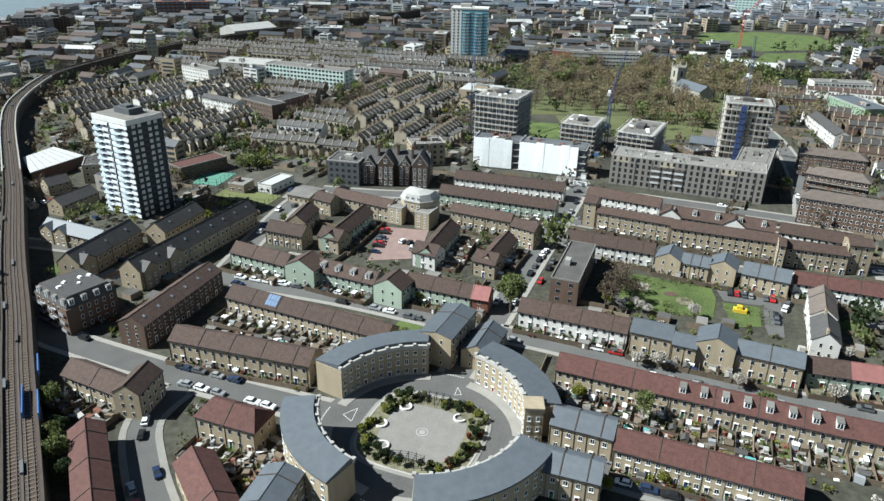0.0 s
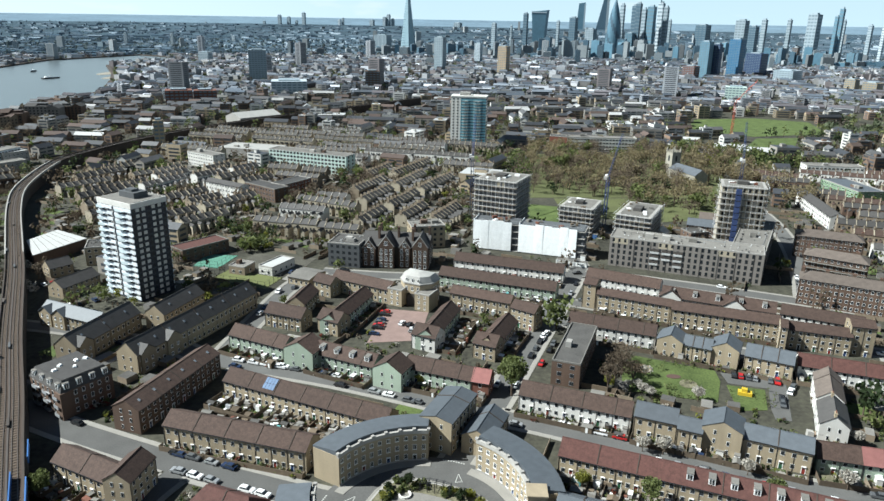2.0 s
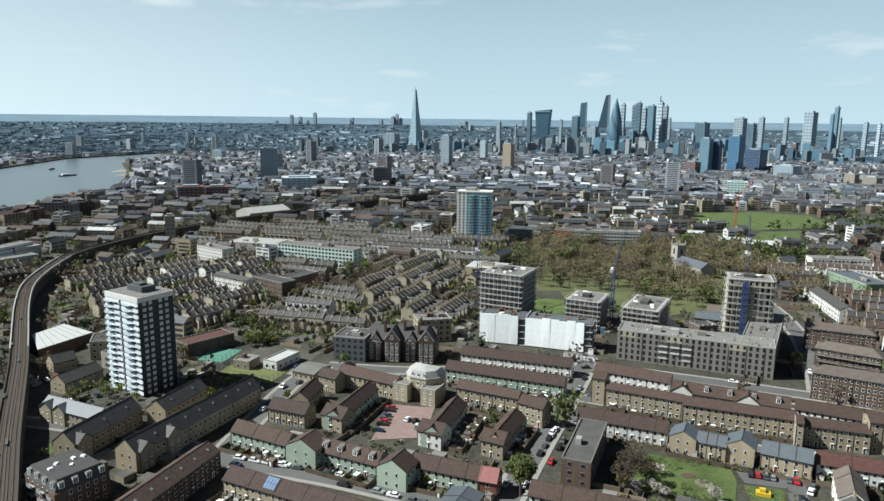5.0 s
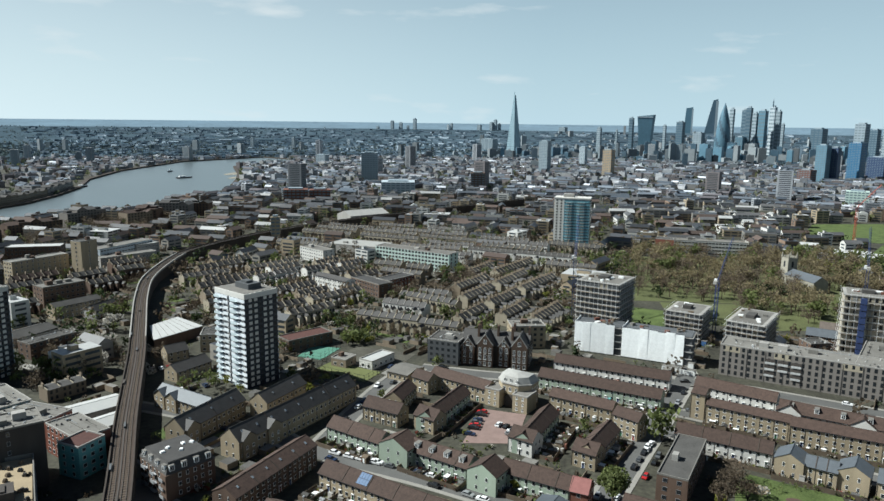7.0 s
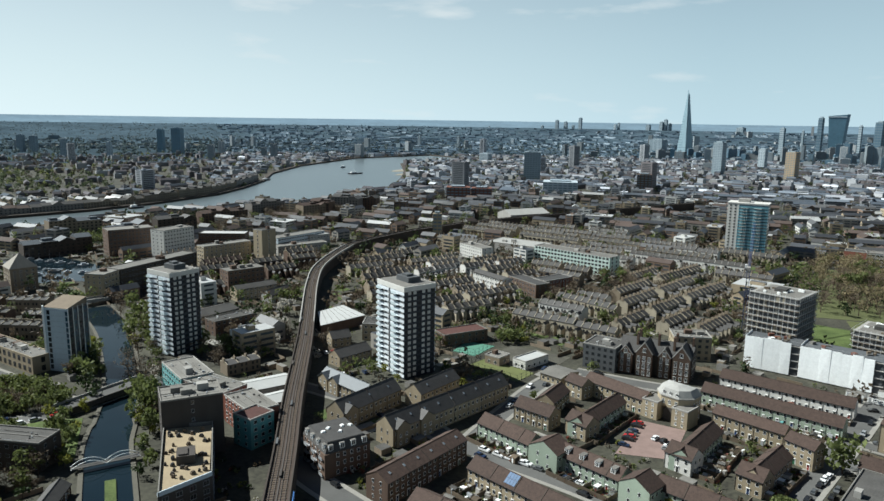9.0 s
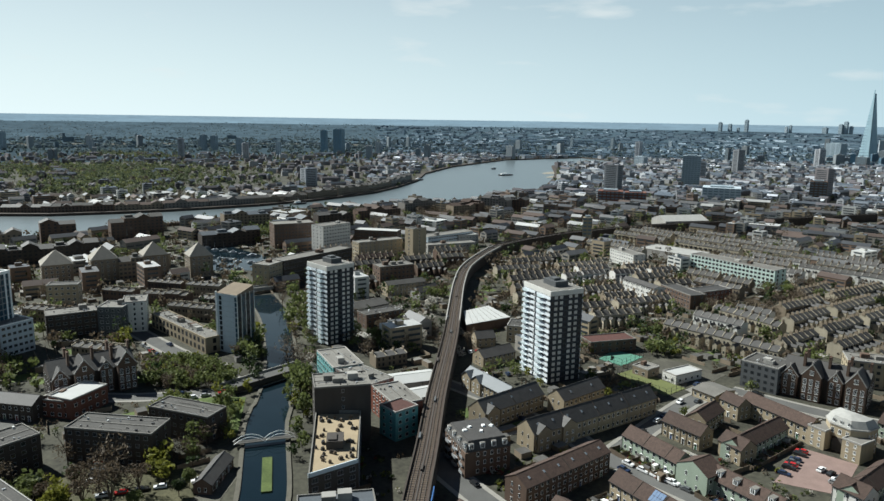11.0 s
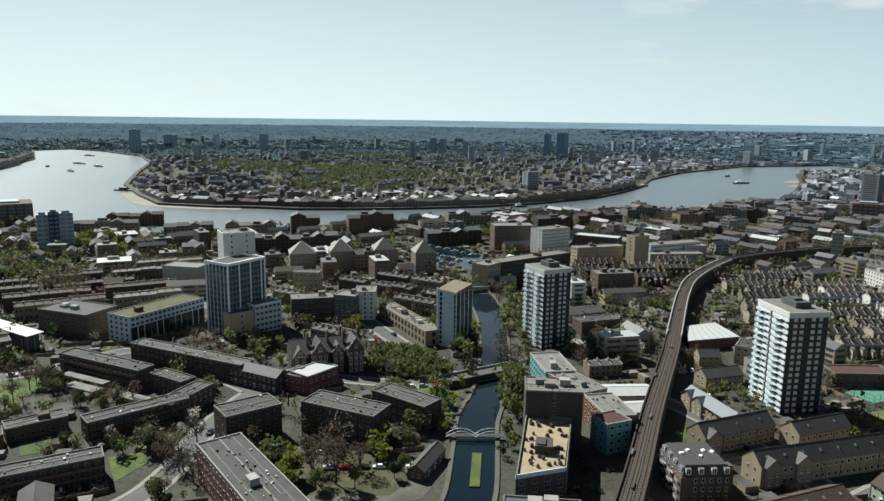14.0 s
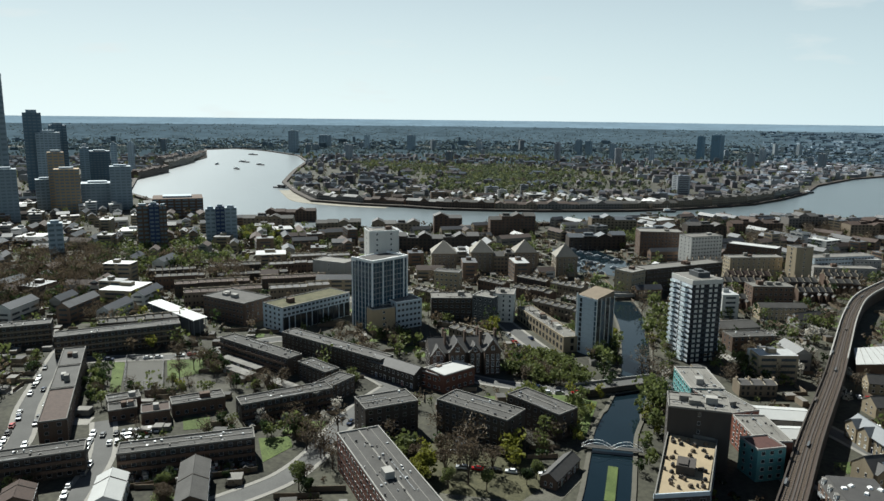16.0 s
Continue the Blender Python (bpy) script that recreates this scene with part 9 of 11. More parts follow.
skyscraper(-1027.7, -32.5, 91.8, 21.9, 17.5, 38.3, sky_grey, "grey office block")
skyscraper(-1004.1, 26.7, 88.5, 38.9, 31.1, 33.5, sky_grey, "grey riverside offices")
skyscraper(-1326.8, 17.9, 89.2, 14.2, 11.4, 65, sky_grey, "grey tower block with white top")
skyscraper(-1288.3, 39.5, 88.2, 30.6, 24.5, 61, sky_dark, "dark brick tower block")
skyscraper(-1331.7, 62.8, 87.3, 9.6, 7.6, 71.1, sky_white, "pale tower block with white top")
skyscraper(-1574.2, 103.4, 86.2, 12.5, 10, 64.3, sky_white, "pale tower block with white top")
skyscraper(-993.5, 53.1, 86.9, 24.9, 19.9, 55.1, sky_grey, "grey banded tower with rounded top")
skyscraper(-695.5, 53.9, 85.6, 10.4, 8.3, 38.5, brownbrick, "dark tower block with pale edge")
skyscraper(-691.5, 63.2, 84.8, 8.6, 6.9, 40.1, bluepanel, "dark blue tower block")
skyscraper(-688.4, 70.4, 84.2, 6.2, 5, 38.6, brownbrick, "dark tower block")
skyscraper(-702.4, 114.1, 80.8, 9.3, 7.4, 32.3, sky_grey, "grey tower block")
skyscraper(-698.9, 122.5, 80.1, 8.3, 6.6, 34.5, bluepanel, "dark blue tower block")
skyscraper(-695, 131.6, 79.3, 10.9, 8.7, 33.5, sky_grey, "pale grey tower block")
skyscraper(-2410.9, 665.4, 74.6, 33.7, 27, 71.9, sky_grey, "grey tower beside the river")
skyscraper(-1611.3, 1721.1, 43.1, 22.9, 18.3, 73.9, sky_dark, "dark tower block on the far bank")
skyscraper(-1530.1, 1698.7, 42, 36, 28.8, 79.4, sky_dark, "dark tower block on the far bank")
skyscraper(-1545.7, 1461.4, 46.6, 15.4, 12.3, 44.3, sky_white, "white tower block on the far bank")
skyscraper(-1690.5, 1442.5, 49.5, 19.8, 15.8, 50.3, sky_grey, "grey tower block on the far bank")
skyscraper(-2397.5, 1099.9, 65.4, 30.9, 24.7, 57, sky_grey, "grey tower block on the far bank")
skyscraper(-2561.7, 992.6, 68.8, 21.2, 17, 52.8, sky_white, "pale tower block on the far bank")
skyscraper(-2737.6, 880.4, 72.2, 48.2, 38.5, 48.2, sky_grey, "pale slab on the far bank")
skyscraper(-1997.9, 1553.4, 52.1, 23, 18.4, 51.9, sky_grey, "grey block on the far bank")
skyscraper(-1988.9, 1589.1, 51.4, 24.9, 19.9, 48.3, sky_grey, "grey block on the far bank")
skyscraper(-2241.4, 3422.7, 33.2, 16.9, 13.6, 65.8, sky_white, "slim tower on the far bank")
skyscraper(-655.1, -15.6, 91.4, 11, 8.8, 32.3, sky_grey, "grey stone church tower with pinnacles")
skyscraper(-896.9, 108.7, 83.1, 57, 45.6, 22, brownbrick, "brown brick riverside flats")

# ranges of riverside houses on the far bank and near bank
riverside(-1109.4, 319, -4.6, 123.4, 13, 9, stockdark)
riverside(-989.2, 307.6, 36.4, 78.8, 13, 10, greybrick)
riverside(-925.2, 354.7, 48.4, 58.2, 13, 9, stockdark)
riverside(-884.4, 400.4, 39.4, 56.3, 13, 11, greybrick)
riverside(-840.9, 435.8, 56.8, 67.3, 13, 11, stockdark)
riverside(-803.2, 493.3, 61.6, 54.8, 13, 10, greybrick)
riverside(-776.4, 542.7, 67.1, 54.5, 13, 11, stockdark)
riverside(-754.6, 594.4, 70.1, 59.7, 13, 11, greybrick)
riverside(-733.9, 651.2, 80, 84.3, 13, 10, stockdark)
riverside(-719, 735, 90, 63, 13, 13, greybrick)
riverside(-719, 799.7, 92.3, 73.1, 13, 14, stockdark)
riverside(-721.7, 873.1, 105.9, 96.8, 13, 13, greybrick)
riverside(-748.5, 967.5, 111, 131.9, 13, 14, stockdark)
riverside(-664.4, 333.7, 67.7, 29.7, 14, 18, brownbrick)
riverside(-629.2, 381.3, 67.7, 47.4, 16, 20, brownbrick)
riverside(-589.7, 481.7, 67.6, 48.7, 14, 18, stockdark)
riverside(-496.7, 465.6, 67.2, 37.6, 18, 22, brownbrick)
riverside(-676.7, 268.9, 67.4, 49.1, 14, 14, stockdark)
riverside(-587.1, 255.2, 66.9, 77, 14, 14, sootbrick)
riverside(-768, 157.3, 67.7, 53.3, 14, 14, stockdark)
riverside(-534.2, 410.7, 66.9, 54.1, 14, 13, sootbrick)
riverside(-516.4, 694.5, 67.7, 45.5, 16, 18, brownbrick)
riverside(-711.8, 220.2, 67.4, 46.5, 14, 12, stockdark)
riverside(-528.5, 555.9, 67.3, 41.8, 14, 15, sootbrick)
riverside(-534.6, 628.6, 67.4, 57, 14, 13, stockdark)
riverside(-461.6, 719.2, 67.4, 36, 16, 16, brownbrick)
riverside(-469.9, 746.7, 6.8, 25.3, 18, 20, brownbrick)
riverside(-468.2, 795.6, 7.1, 36, 18, 19, brownbrick)
riverside(-444.1, 823.9, 7.1, 23.7, 16, 16, brownbrick)
riverside(-820, 193.6, 68, 57.8, 12, 12, sootbrick)
riverside(-1459.6, 108.1, 155, 169.1, 16, 14, sootbrick)
riverside(-1714.6, 191.3, 159, 245.9, 16, 16, stockdark)
riverside(-1902.2, 259.6, 163.2, 313.4, 16, 16, sootbrick)
riverside(-1718.3, 179.7, 161.1, 245, 16, 24, slatewall)

# pavilions with pyramid roofs beside the basin
pyramid_pavilion(-490.9, 245.1, 66.4, 19.4, 16)
pyramid_pavilion(-482.7, 275.8, 66.4, 17.9, 16)
pyramid_pavilion(-468.7, 307.9, 66.4, 17.6, 16)
pyramid_pavilion(-440, 326.8, 66.3, 16.7, 16)
riverside(-473.5, 291, 66.4, 17, 12, 15, stockdark)

# the gatehouse, the old school, the church and the slab tower
gatehouse(-24, 289.2, -25)
old_school(-41, 341, -6)
slab_tower(4.4, 694.8, -8)
church(180, 566, -70)
old_school(-291, 145, 72)
canal_block()
mansard_block(-116, 191.8, 55, 16.7, 19)

# tower cranes
crane(16.9, 434.1, 38.2, 86, crane_blue)
crane(98.1, 421, 24.1, 62, crane_blue)
crane(204, 483.5, 17.5, 70, crane_blue)
crane(314.6, 788.2, 37.7, 20, crane_red)

# ---------------------------------------------------------------- trees
plant("bare", -206.4, 115.3, 1.0)
plant("lime", -202.5, 134.6, 0.9)
plant("bare", -232.5, 119.6, 1.0)
plant("lime", -339.9, 210.8, 1.0)
plant("green", -226.1, 180.1, 0.9)
plant("green", -211.2, 209.9, 0.9)
plant("green", -295.8, 287.2, 1.0)
plant("blossom", -240.1, 338.2, 1.0)
plant("blossom", -232.8, 321.4, 0.8)
plant("bare", -258.3, 122.1, 0.9)
plant("lime", -217.9, 107.2, 0.8)
plant("green", -185.6, 133.6, 0.7)
plant("lime", -242.5, 190.8, 0.7)
plant("green", 23.6, 211.5, 1.25)
plant("green", 46.4, 265.9, 1.25)
plant("green", 23.9, 215.3, 1.25)
plant("green", 46.4, 265.6, 1.25)
plant("bare", 60.1, 220.8, 1.0)
plant("bare", 64.1, 227.3, 0.9)
plant("green", 17.2, 268.7, 0.55)
plant("blossom", 72.7, 227.6, 0.8)
plant("bare", 68.6, 236.3, 0.8)
plant("dark", 136.1, 202.7, 1.3)
plant("dark", 141.9, 208.4, 1.2)
plant("blossom", 124.7, 185.7, 0.8)
plant("blossom", 110.6, 164, 1.0)
plant("blossom", 59.3, 180.4, 0.9)
plant("blossom", 64.9, 179.1, 0.9)
plant("blossom", 85.9, 169.9, 0.8)
plant("blossom", 69.1, 294, 0.9)
plant("blossom", 81.7, 246.4, 0.7)
plant("blossom", 151, 262.3, 0.9)
plant("lime", 126.5, 263.9, 0.6)
plant("lime", 53.3, 130.6, 0.5)
plant("lime", 39.5, 128.3, 0.5)
plant("bare", 69.9, 157.7, 0.7)
plant("green", 54.7, 154.8, 0.7)
plant("green", 87.3, 157.1, 0.6)
plant("blossom", 38.3, 165.6, 0.6)
plant("lime", 38.6, 163, 0.5)
plant("green", -49.7, 143.7, 0.5)
plant("blossom", -40.7, 141.8, 0.5)
plant("green", -94.1, 138.2, 0.8)
plant("dark", -94.8, 142.4, 0.8)
plant("green", -90.5, 132.3, 0.8)
plant("green", -102.6, 153.5, 0.9)
plant("dark", -85.8, 126.7, 0.8)
plant("lime", -102.6, 288.4, 0.6)
plant("lime", -105.6, 278.7, 0.6)
plant("green", -146.1, 286.1, 0.7)
plant("lime", -142.6, 289.6, 0.6)
plant("lime", -132.8, 283.6, 0.5)
plant("lime", -135.5, 357.2, 0.6)
plant("green", -135.7, 366.9, 0.6)
plant("blossom", -187.8, 297.4, 1.1)
plant("blossom", -182.3, 294.2, 0.9)
plant("green", -68.9, 286.9, 0.5)
plant("lime", 3.5, 208.6, 0.4)
plant("lime", -7.3, 218, 0.45)
plant("green", -7.9, 185.7, 0.5)
plant("green", -100.5, 359.4, 0.7)
plant("green", -105.8, 357.2, 0.6)
plant("lime", -95, 361.7, 0.5)
plant("lime", 177, 349, 0.6)
plant("green", 192.6, 297, 0.9)
plant("green", 200.3, 304.1, 1.0)
plant("lime", 133.5, 405.8, 0.7)
grove(["bare", "bare", "bare", "bare", "green"], 150, 610, 100, 84, 130, 1.2, 20, False)
grove(["bare", "bare", "bare", "dark"], 120, 525, 66, 34, 45, 1.15, 5, False)
grove(["bare", "green", "lime"], 235, 650, 50, 50, 40, 1.1, 5, False)
grove(["bare", "bare", "green"], 158.4, 474, 34, 26, 26, 1.0, 0, False)
grove(["bare", "dark", "shrub"], 112, 446, 26, 12, 16, 0.8, 0, False)
grove(["bare"], -86.1, 468.4, 25, 14, 10, 0.9, 0, True)
plant("green", -290.6, 309.3, 0.7)
plant("blossom", -230.1, 328.4, 1.3)
plant("blossom", -251.4, 367.8, 1.2)
plant("green", -248.1, 344.7, 0.9)
plant("blossom", -245, 323.6, 0.9)
plant("bare", -241, 305.1, 1.0)
plant("blossom", -201.9, 323.7, 1.0)
plant("green", -315.1, 314.6, 1.1)
plant("green", -334.7, 326.3, 1.1)
plant("green", -285.8, 289.8, 1.0)
plant("bare", -350.2, 333.4, 1.1)
plant("lime", -280.1, 272.8, 0.9)
plant("green", -221.2, 220.5, 1.0)
plant("green", -231, 226.5, 0.8)
plant("lime", -209.8, 212.4, 0.7)
plant("bare", -248.4, 237.8, 1.0)
plant("blossom", -239.7, 244.9, 0.9)
plant("green", -176.8, 175.9, 0.7)
plant("dark", -185.3, 181.4, 0.5)
plant("lime", -193, 195.3, 0.5)
plant("lime", -196.1, 130.9, 1.0)
plant("lime", -202.7, 131.6, 0.9)
plant("lime", -198.1, 95.9, 0.9)
plant("lime", -207.5, 98.2, 0.7)
plant("bare", -192.7, 111, 1.5)
plant("bare", -199.4, 106, 1.2)
plant("bare", -232.8, 74.3, 1.2)
plant("bare", -242.8, 74.2, 1.0)
plant("bare", -248.3, 84.9, 1.1)
plant("dark", -209.1, 61, 0.8)
plant("green", -213.7, 59.5, 0.7)
plant("bare", -299.4, 70.2, 1.1)
plant("bare", -303.3, 77.4, 1.0)
plant("blossom", -278.2, 92.7, 0.9)
plant("bare", -331.9, 104.9, 0.8)
plant("dark", -341.4, 104.9, 0.7)
plant("bare", -327.1, 115, 0.8)
plant("lime", -394, 31.8, 1.1)
plant("bare", -362.2, 40.6, 1.0)
plant("lime", -322.6, 36.9, 0.7)
plant("bare", -328.4, 143.2, 1.0)
plant("lime", -332.5, 203.7, 1.1)
plant("lime", -485.1, 33.6, 1.3)
plant("lime", -480.6, 26.7, 1.2)
plant("lime", -481.4, 41.7, 1.2)
plant("dark", -239.9, 210.6, 1.0)
plant("dark", -252.3, 217.7, 1.1)
plant("green", -195.1, 195.3, 0.9)
plant("green", -217.2, 213.1, 1.2)
plant("green", -209.3, 202.6, 0.8)
plant("bare", -235.7, 235.6, 1.1)
plant("blossom", -228.7, 234, 1.0)
plant("bare", -262.7, 251.8, 0.8)
plant("green", -383.7, 189.8, 0.8)
plant("bare", -386.6, 183.5, 0.8)
plant("lime", -493.8, 67.8, 0.9)
plant("green", -523.9, 1.8, 0.8)
plant("dark", -269.8, 40.3, 0.5)
plant("dark", -311.9, 59.3, 0.8)
plant("dark", -336.5, 57.7, 0.9)
plant("bare", -349.1, 49.3, 0.9)
plant("green", -316.9, 4.8, 0.7)
plant("dark", -228.1, 30, 0.8)
plant("dark", -235.9, 22.2, 0.7)
grove(["green", "green", "green", "green", "lime", "bare"], -269.4, 195.8, 24, 16, 95, 0.62, 10, False)
grove(["bare", "green"], -290.3, 193.2, 16, 9, 14, 0.6, 10, False)
grove(["bare", "bare", "dark", "bare", "shrub", "green"], -217.8, 115.5, 22, 12, 16, 0.6, 0, True)
grove(["bare", "bare", "dark", "bare", "shrub", "green"], -234.4, 102.5, 16, 10, 12, 0.6, 0, True)
grove(["bare", "bare", "dark", "bare", "shrub", "green"], -194.4, 116.3, 16, 9, 12, 0.6, 0, True)
grove(["bare", "bare", "dark", "bare", "shrub", "green"], -204.2, 143.6, 12, 10, 10, 0.6, 0, True)
grove(["bare", "bare", "dark", "bare", "shrub", "green"], -242.8, 74.2, 12, 6, 7, 0.6, 0, True)
grove(["bare", "bare", "dark", "bare", "shrub", "green"], -288.1, 109.2, 14, 7, 8, 0.6, 0, True)
grove(["bare", "bare", "dark", "bare", "shrub", "green"], -359.3, 46.9, 30, 8, 9, 0.6, 0, True)
grove(["bare", "bare", "dark", "bare", "shrub", "green"], -329.4, 55.1, 18, 7, 10, 0.6, 0, True)
grove(["bare", "bare", "dark", "bare", "shrub", "green"], -313.3, 72.3, 20, 8, 12, 0.6, 0, True)
grove(["bare", "bare", "dark", "bare", "shrub", "green"], -272.5, 12.7, 26, 6, 8, 0.6, 0, True)
grove(["bare", "bare", "dark", "bare", "shrub", "green"], -226.1, 26.2, 22, 8, 14, 0.6, 0, True)
grove(["bare", "bare", "dark", "bare", "shrub", "green"], -318.9, 29.4, 30, 16, 14, 0.6, 0, True)
grove(["bare", "bare", "dark", "bare", "shrub", "green"], -333.5, -1.3, 12, 22, 12, 0.6, 0, True)
grove(["bare", "bare", "dark", "bare", "shrub", "green"], -361, 130.2, 26, 8, 12, 0.6, 0, True)
grove(["bare", "bare", "dark", "bare", "shrub", "green"], -347.9, 158.4, 16, 7, 10, 0.6, 0, True)
grove(["bare", "bare", "dark", "bare", "shrub", "green"], -371.1, 187.5, 14, 8, 12, 0.6, 0, True)
grove(["bare", "bare", "dark", "bare", "shrub", "green"], -297.1, 267, 8, 26, 14, 0.6, 0, True)
grove(["bare", "bare", "dark", "bare", "shrub", "green"], -214.1, 219.7, 7, 16, 10, 0.6, 0, True)
grove(["bare", "bare", "dark", "bare", "shrub", "green"], -261.3, 319.6, 22, 12, 14, 0.6, 0, True)
grove(["bare", "bare", "dark", "bare", "shrub", "green"], -227.8, 325.7, 18, 10, 10, 0.6, 0, True)
grove(["bare", "bare", "dark", "bare", "shrub", "green"], -257.6, 351.6, 20, 10, 12, 0.6, 0, True)
grove(["bare", "bare", "dark", "bare", "shrub", "green"], -429.9, 89.8, 30, 10, 12, 0.6, 0, True)
grove(["bare", "bare", "dark", "bare", "shrub", "green"], -378.4, -12.7, 20, 12, 10, 0.6, 0, True)
grove(["bare", "bare", "dark", "bare", "shrub", "green"], -247.2, -17.1, 30, 8, 10, 0.6, 0, True)
grove(["bare", "bare", "dark", "bare", "shrub", "green"], -188.8, 175.5, 5, 18, 12, 0.6, 0, True)
grove(["bare", "bare", "dark", "bare", "shrub", "green"], -209.8, 176.7, 6, 18, 12, 0.6, 0, True)
grove(["green", "green", "lime"], -237.1, 171.6, 18, 12, 14, 0.7, 0, True)
grove(["green", "lime"], -223.4, 173.2, 10, 10, 8, 0.7, 0, True)
grove(["bare", "bare", "dark"], -543.3, -22, 60, 34, 40, 1.15, 0, True)
grove(["bare"], -633.4, 7.6, 50, 30, 18, 1.15, 0, True)
grove(["bare", "green"], -460, 9.8, 40, 14, 14, 0.9, 0, True)
grove(["green", "lime", "lime", "green"], -680.8, 165.4, 60, 34, 32, 1.2, 0, True)
grove(["bare", "bare", "green"], -550.5, 90.4, 50, 26, 22, 1.1, 0, True)
grove(["dark", "bare", "dark", "green"], -230.1, 100.6, 22, 16, 12, 0.8, 0, True)
grove(["dark", "bare"], -217.7, 137.2, 14, 10, 6, 0.8, 0, True)
grove(["bare"], -438.7, 696.9, 70, 26, 30, 1.1, 60, True)
grove(["bare"], -468.1, 646.7, 70, 24, 24, 1.1, 60, False)
grove(["bare"], -315.8, 119.7, 14, 8, 5, 0.9, 0, True)
grove(["dark", "green"], -350.5, 152.7, 18, 10, 8, 0.7, 0, True)
grove(["green", "dark"], -268.8, 238.7, 16, 12, 10, 0.9, 0, True)
grove(["green", "dark"], -302.4, 238.7, 14, 14, 8, 0.9, 0, True)
grove(["dark", "green"], -296.1, 270.8, 10, 16, 9, 0.9, 0, True)
grove(["green", "green", "bare"], -290.2, 284.3, 8, 22, 10, 1.0, 0, True)
grove(["green", "blossom", "bare"], -269.4, 385.6, 26, 14, 10, 0.9, 0, True)
grove(["green", "bare"], -328.1, 401.7, 24, 14, 8, 0.9, 0, True)
bank(-200, 160, -236, 190, 16)
bank(-262, 232, -300, 264, 14)
bank(-303, 262, -345, 292, 10)
bank(-180, 188, -214, 218, 14)
bank(-218, 222, -250, 258, 14)
bank(-254, 262, -286, 290, 14)
bank(-290, 294, -322, 322, 10)
for bx, by, k in ((-226.9, 325, 1.9), (-242, 356, 1.9), (-226, 317, 1.5), (-238, 308, 1.3), (-196, 300, 1.4), (-214, 306, 1.2)):
    plant("blossom", bx, by, k)
grove(["bare", "bare", "bare", "dark"], -556, -26, 62, 36, 70, 1.35, 0, False)
grove(["bare"], -640, -8, 60, 40, 34, 1.3, 0, False)
grove(["bare"], -484, 735, 70, 30, 46, 1.2, 60, False)
canopy([(-400.1, 54), (-404.8, 62.5), (-458.3, 42.9), (-451.4, 35.2)], 9.0)

# the building site
sheeted_building(16.0, 371.6, -15, 25.0, 14, 16, 3)
sheeted_building(40, 365.3, -18.1, 35.3, 14, 16, 4)
scaffold_tower(18.0, 405.1, -25, 24.0, 26, 31.3, 10, 10)
scaffold_tower(67.7, 403.0, -24, 18.5, 24, 16.5, 6, 6)
scaffold_tower(94.7, 379, -27, 18, 33, 18.5, 7, 7)
scaffold_tower(148.6, 373.8, -18, 22, 18, 36.6, 11, 10, True)
row(141, 399, -22, 15, 9, 8, 3, wall=brownbrick, roof=slate, houses=2, storeys=3, doors=False, label="old brown brick house behind the building site")
row(152, 411, -22, 13, 9, 8.5, 3, wall=stock, roof=tile_grey, houses=2, storeys=3, doors=False, label="yellow brick house behind the building site")
row(127, 392, 62, 11, 8, 3.2, 2.6, wall=render_white, roof=metal_roof, houses=1, storeys=1, doors=False, pitch=9, back=False, ends=False, seams=False, name="marquee", label="white-roofed store tent on the building site")


def site_cabin(x, y, ang, colour, label, z=0.0):
    """A steel cabin with ribs, a door, two windows and skids."""
    ob = thing("site_cabin", x, y, ang, z, label=label, category="cabin", group="site cabins")
    part("shell", Build().box(0, 0, 0.15, 7.2, 2.6, 2.75), colour, ob)
    part("roof", Build().box(-0.08, -0.08, 2.75, 7.28, 2.68, 2.86), felt_light, ob)
    part("door", Build().box(0.5, -0.05, 0.25, 1.4, 0.0, 2.3), grey_paint, ob)
    for u in (2.2, 4.8):
        part("window", window_mesh(1.3, 1.0), None, ob, at=pose(u + 0.65, 0, 1.1))
    for v in (0.2, 2.2):
        part("skid", Build().box(0, v, 0, 7.2, v + 0.2, 0.15), dark_metal, ob)
    return ob


cabin_white, cabin_blue = paint("cabin_white", (0.62, 0.62, 0.60), 0.5), paint("cabin_blue", (0.05, 0.11, 0.24), 0.5)
for cx, cy, ca, cc, cl in ((58, 347.5, -22, cabin_white, "white steel site cabin by the new flats"), (66, 344.2, -22, cabin_white, "white steel site cabin by the new flats"), (88, 392, 62, cabin_blue, "blue steel site cabin by the crane"), (92, 400, 62, cabin_white, "white steel site cabin by the crane"),
                           (121, 405, -20, cabin_white, "white steel site cabin behind the scaffolding"), (123, 412, -20, cabin_blue, "blue steel site cabin behind the scaffolding"), (74, 352.5, 68, cabin_white, "white steel site cabin by the new flats"), (112, 425, -30, cabin_white, "white steel site cabin behind the scaffolding")):
    site_cabin(cx, cy, ca, cc, cl)
site_rnd = random.Random(23)
pile_mats = [timber, felt_light, concrete, redbrick, cabin_white, galvanised]
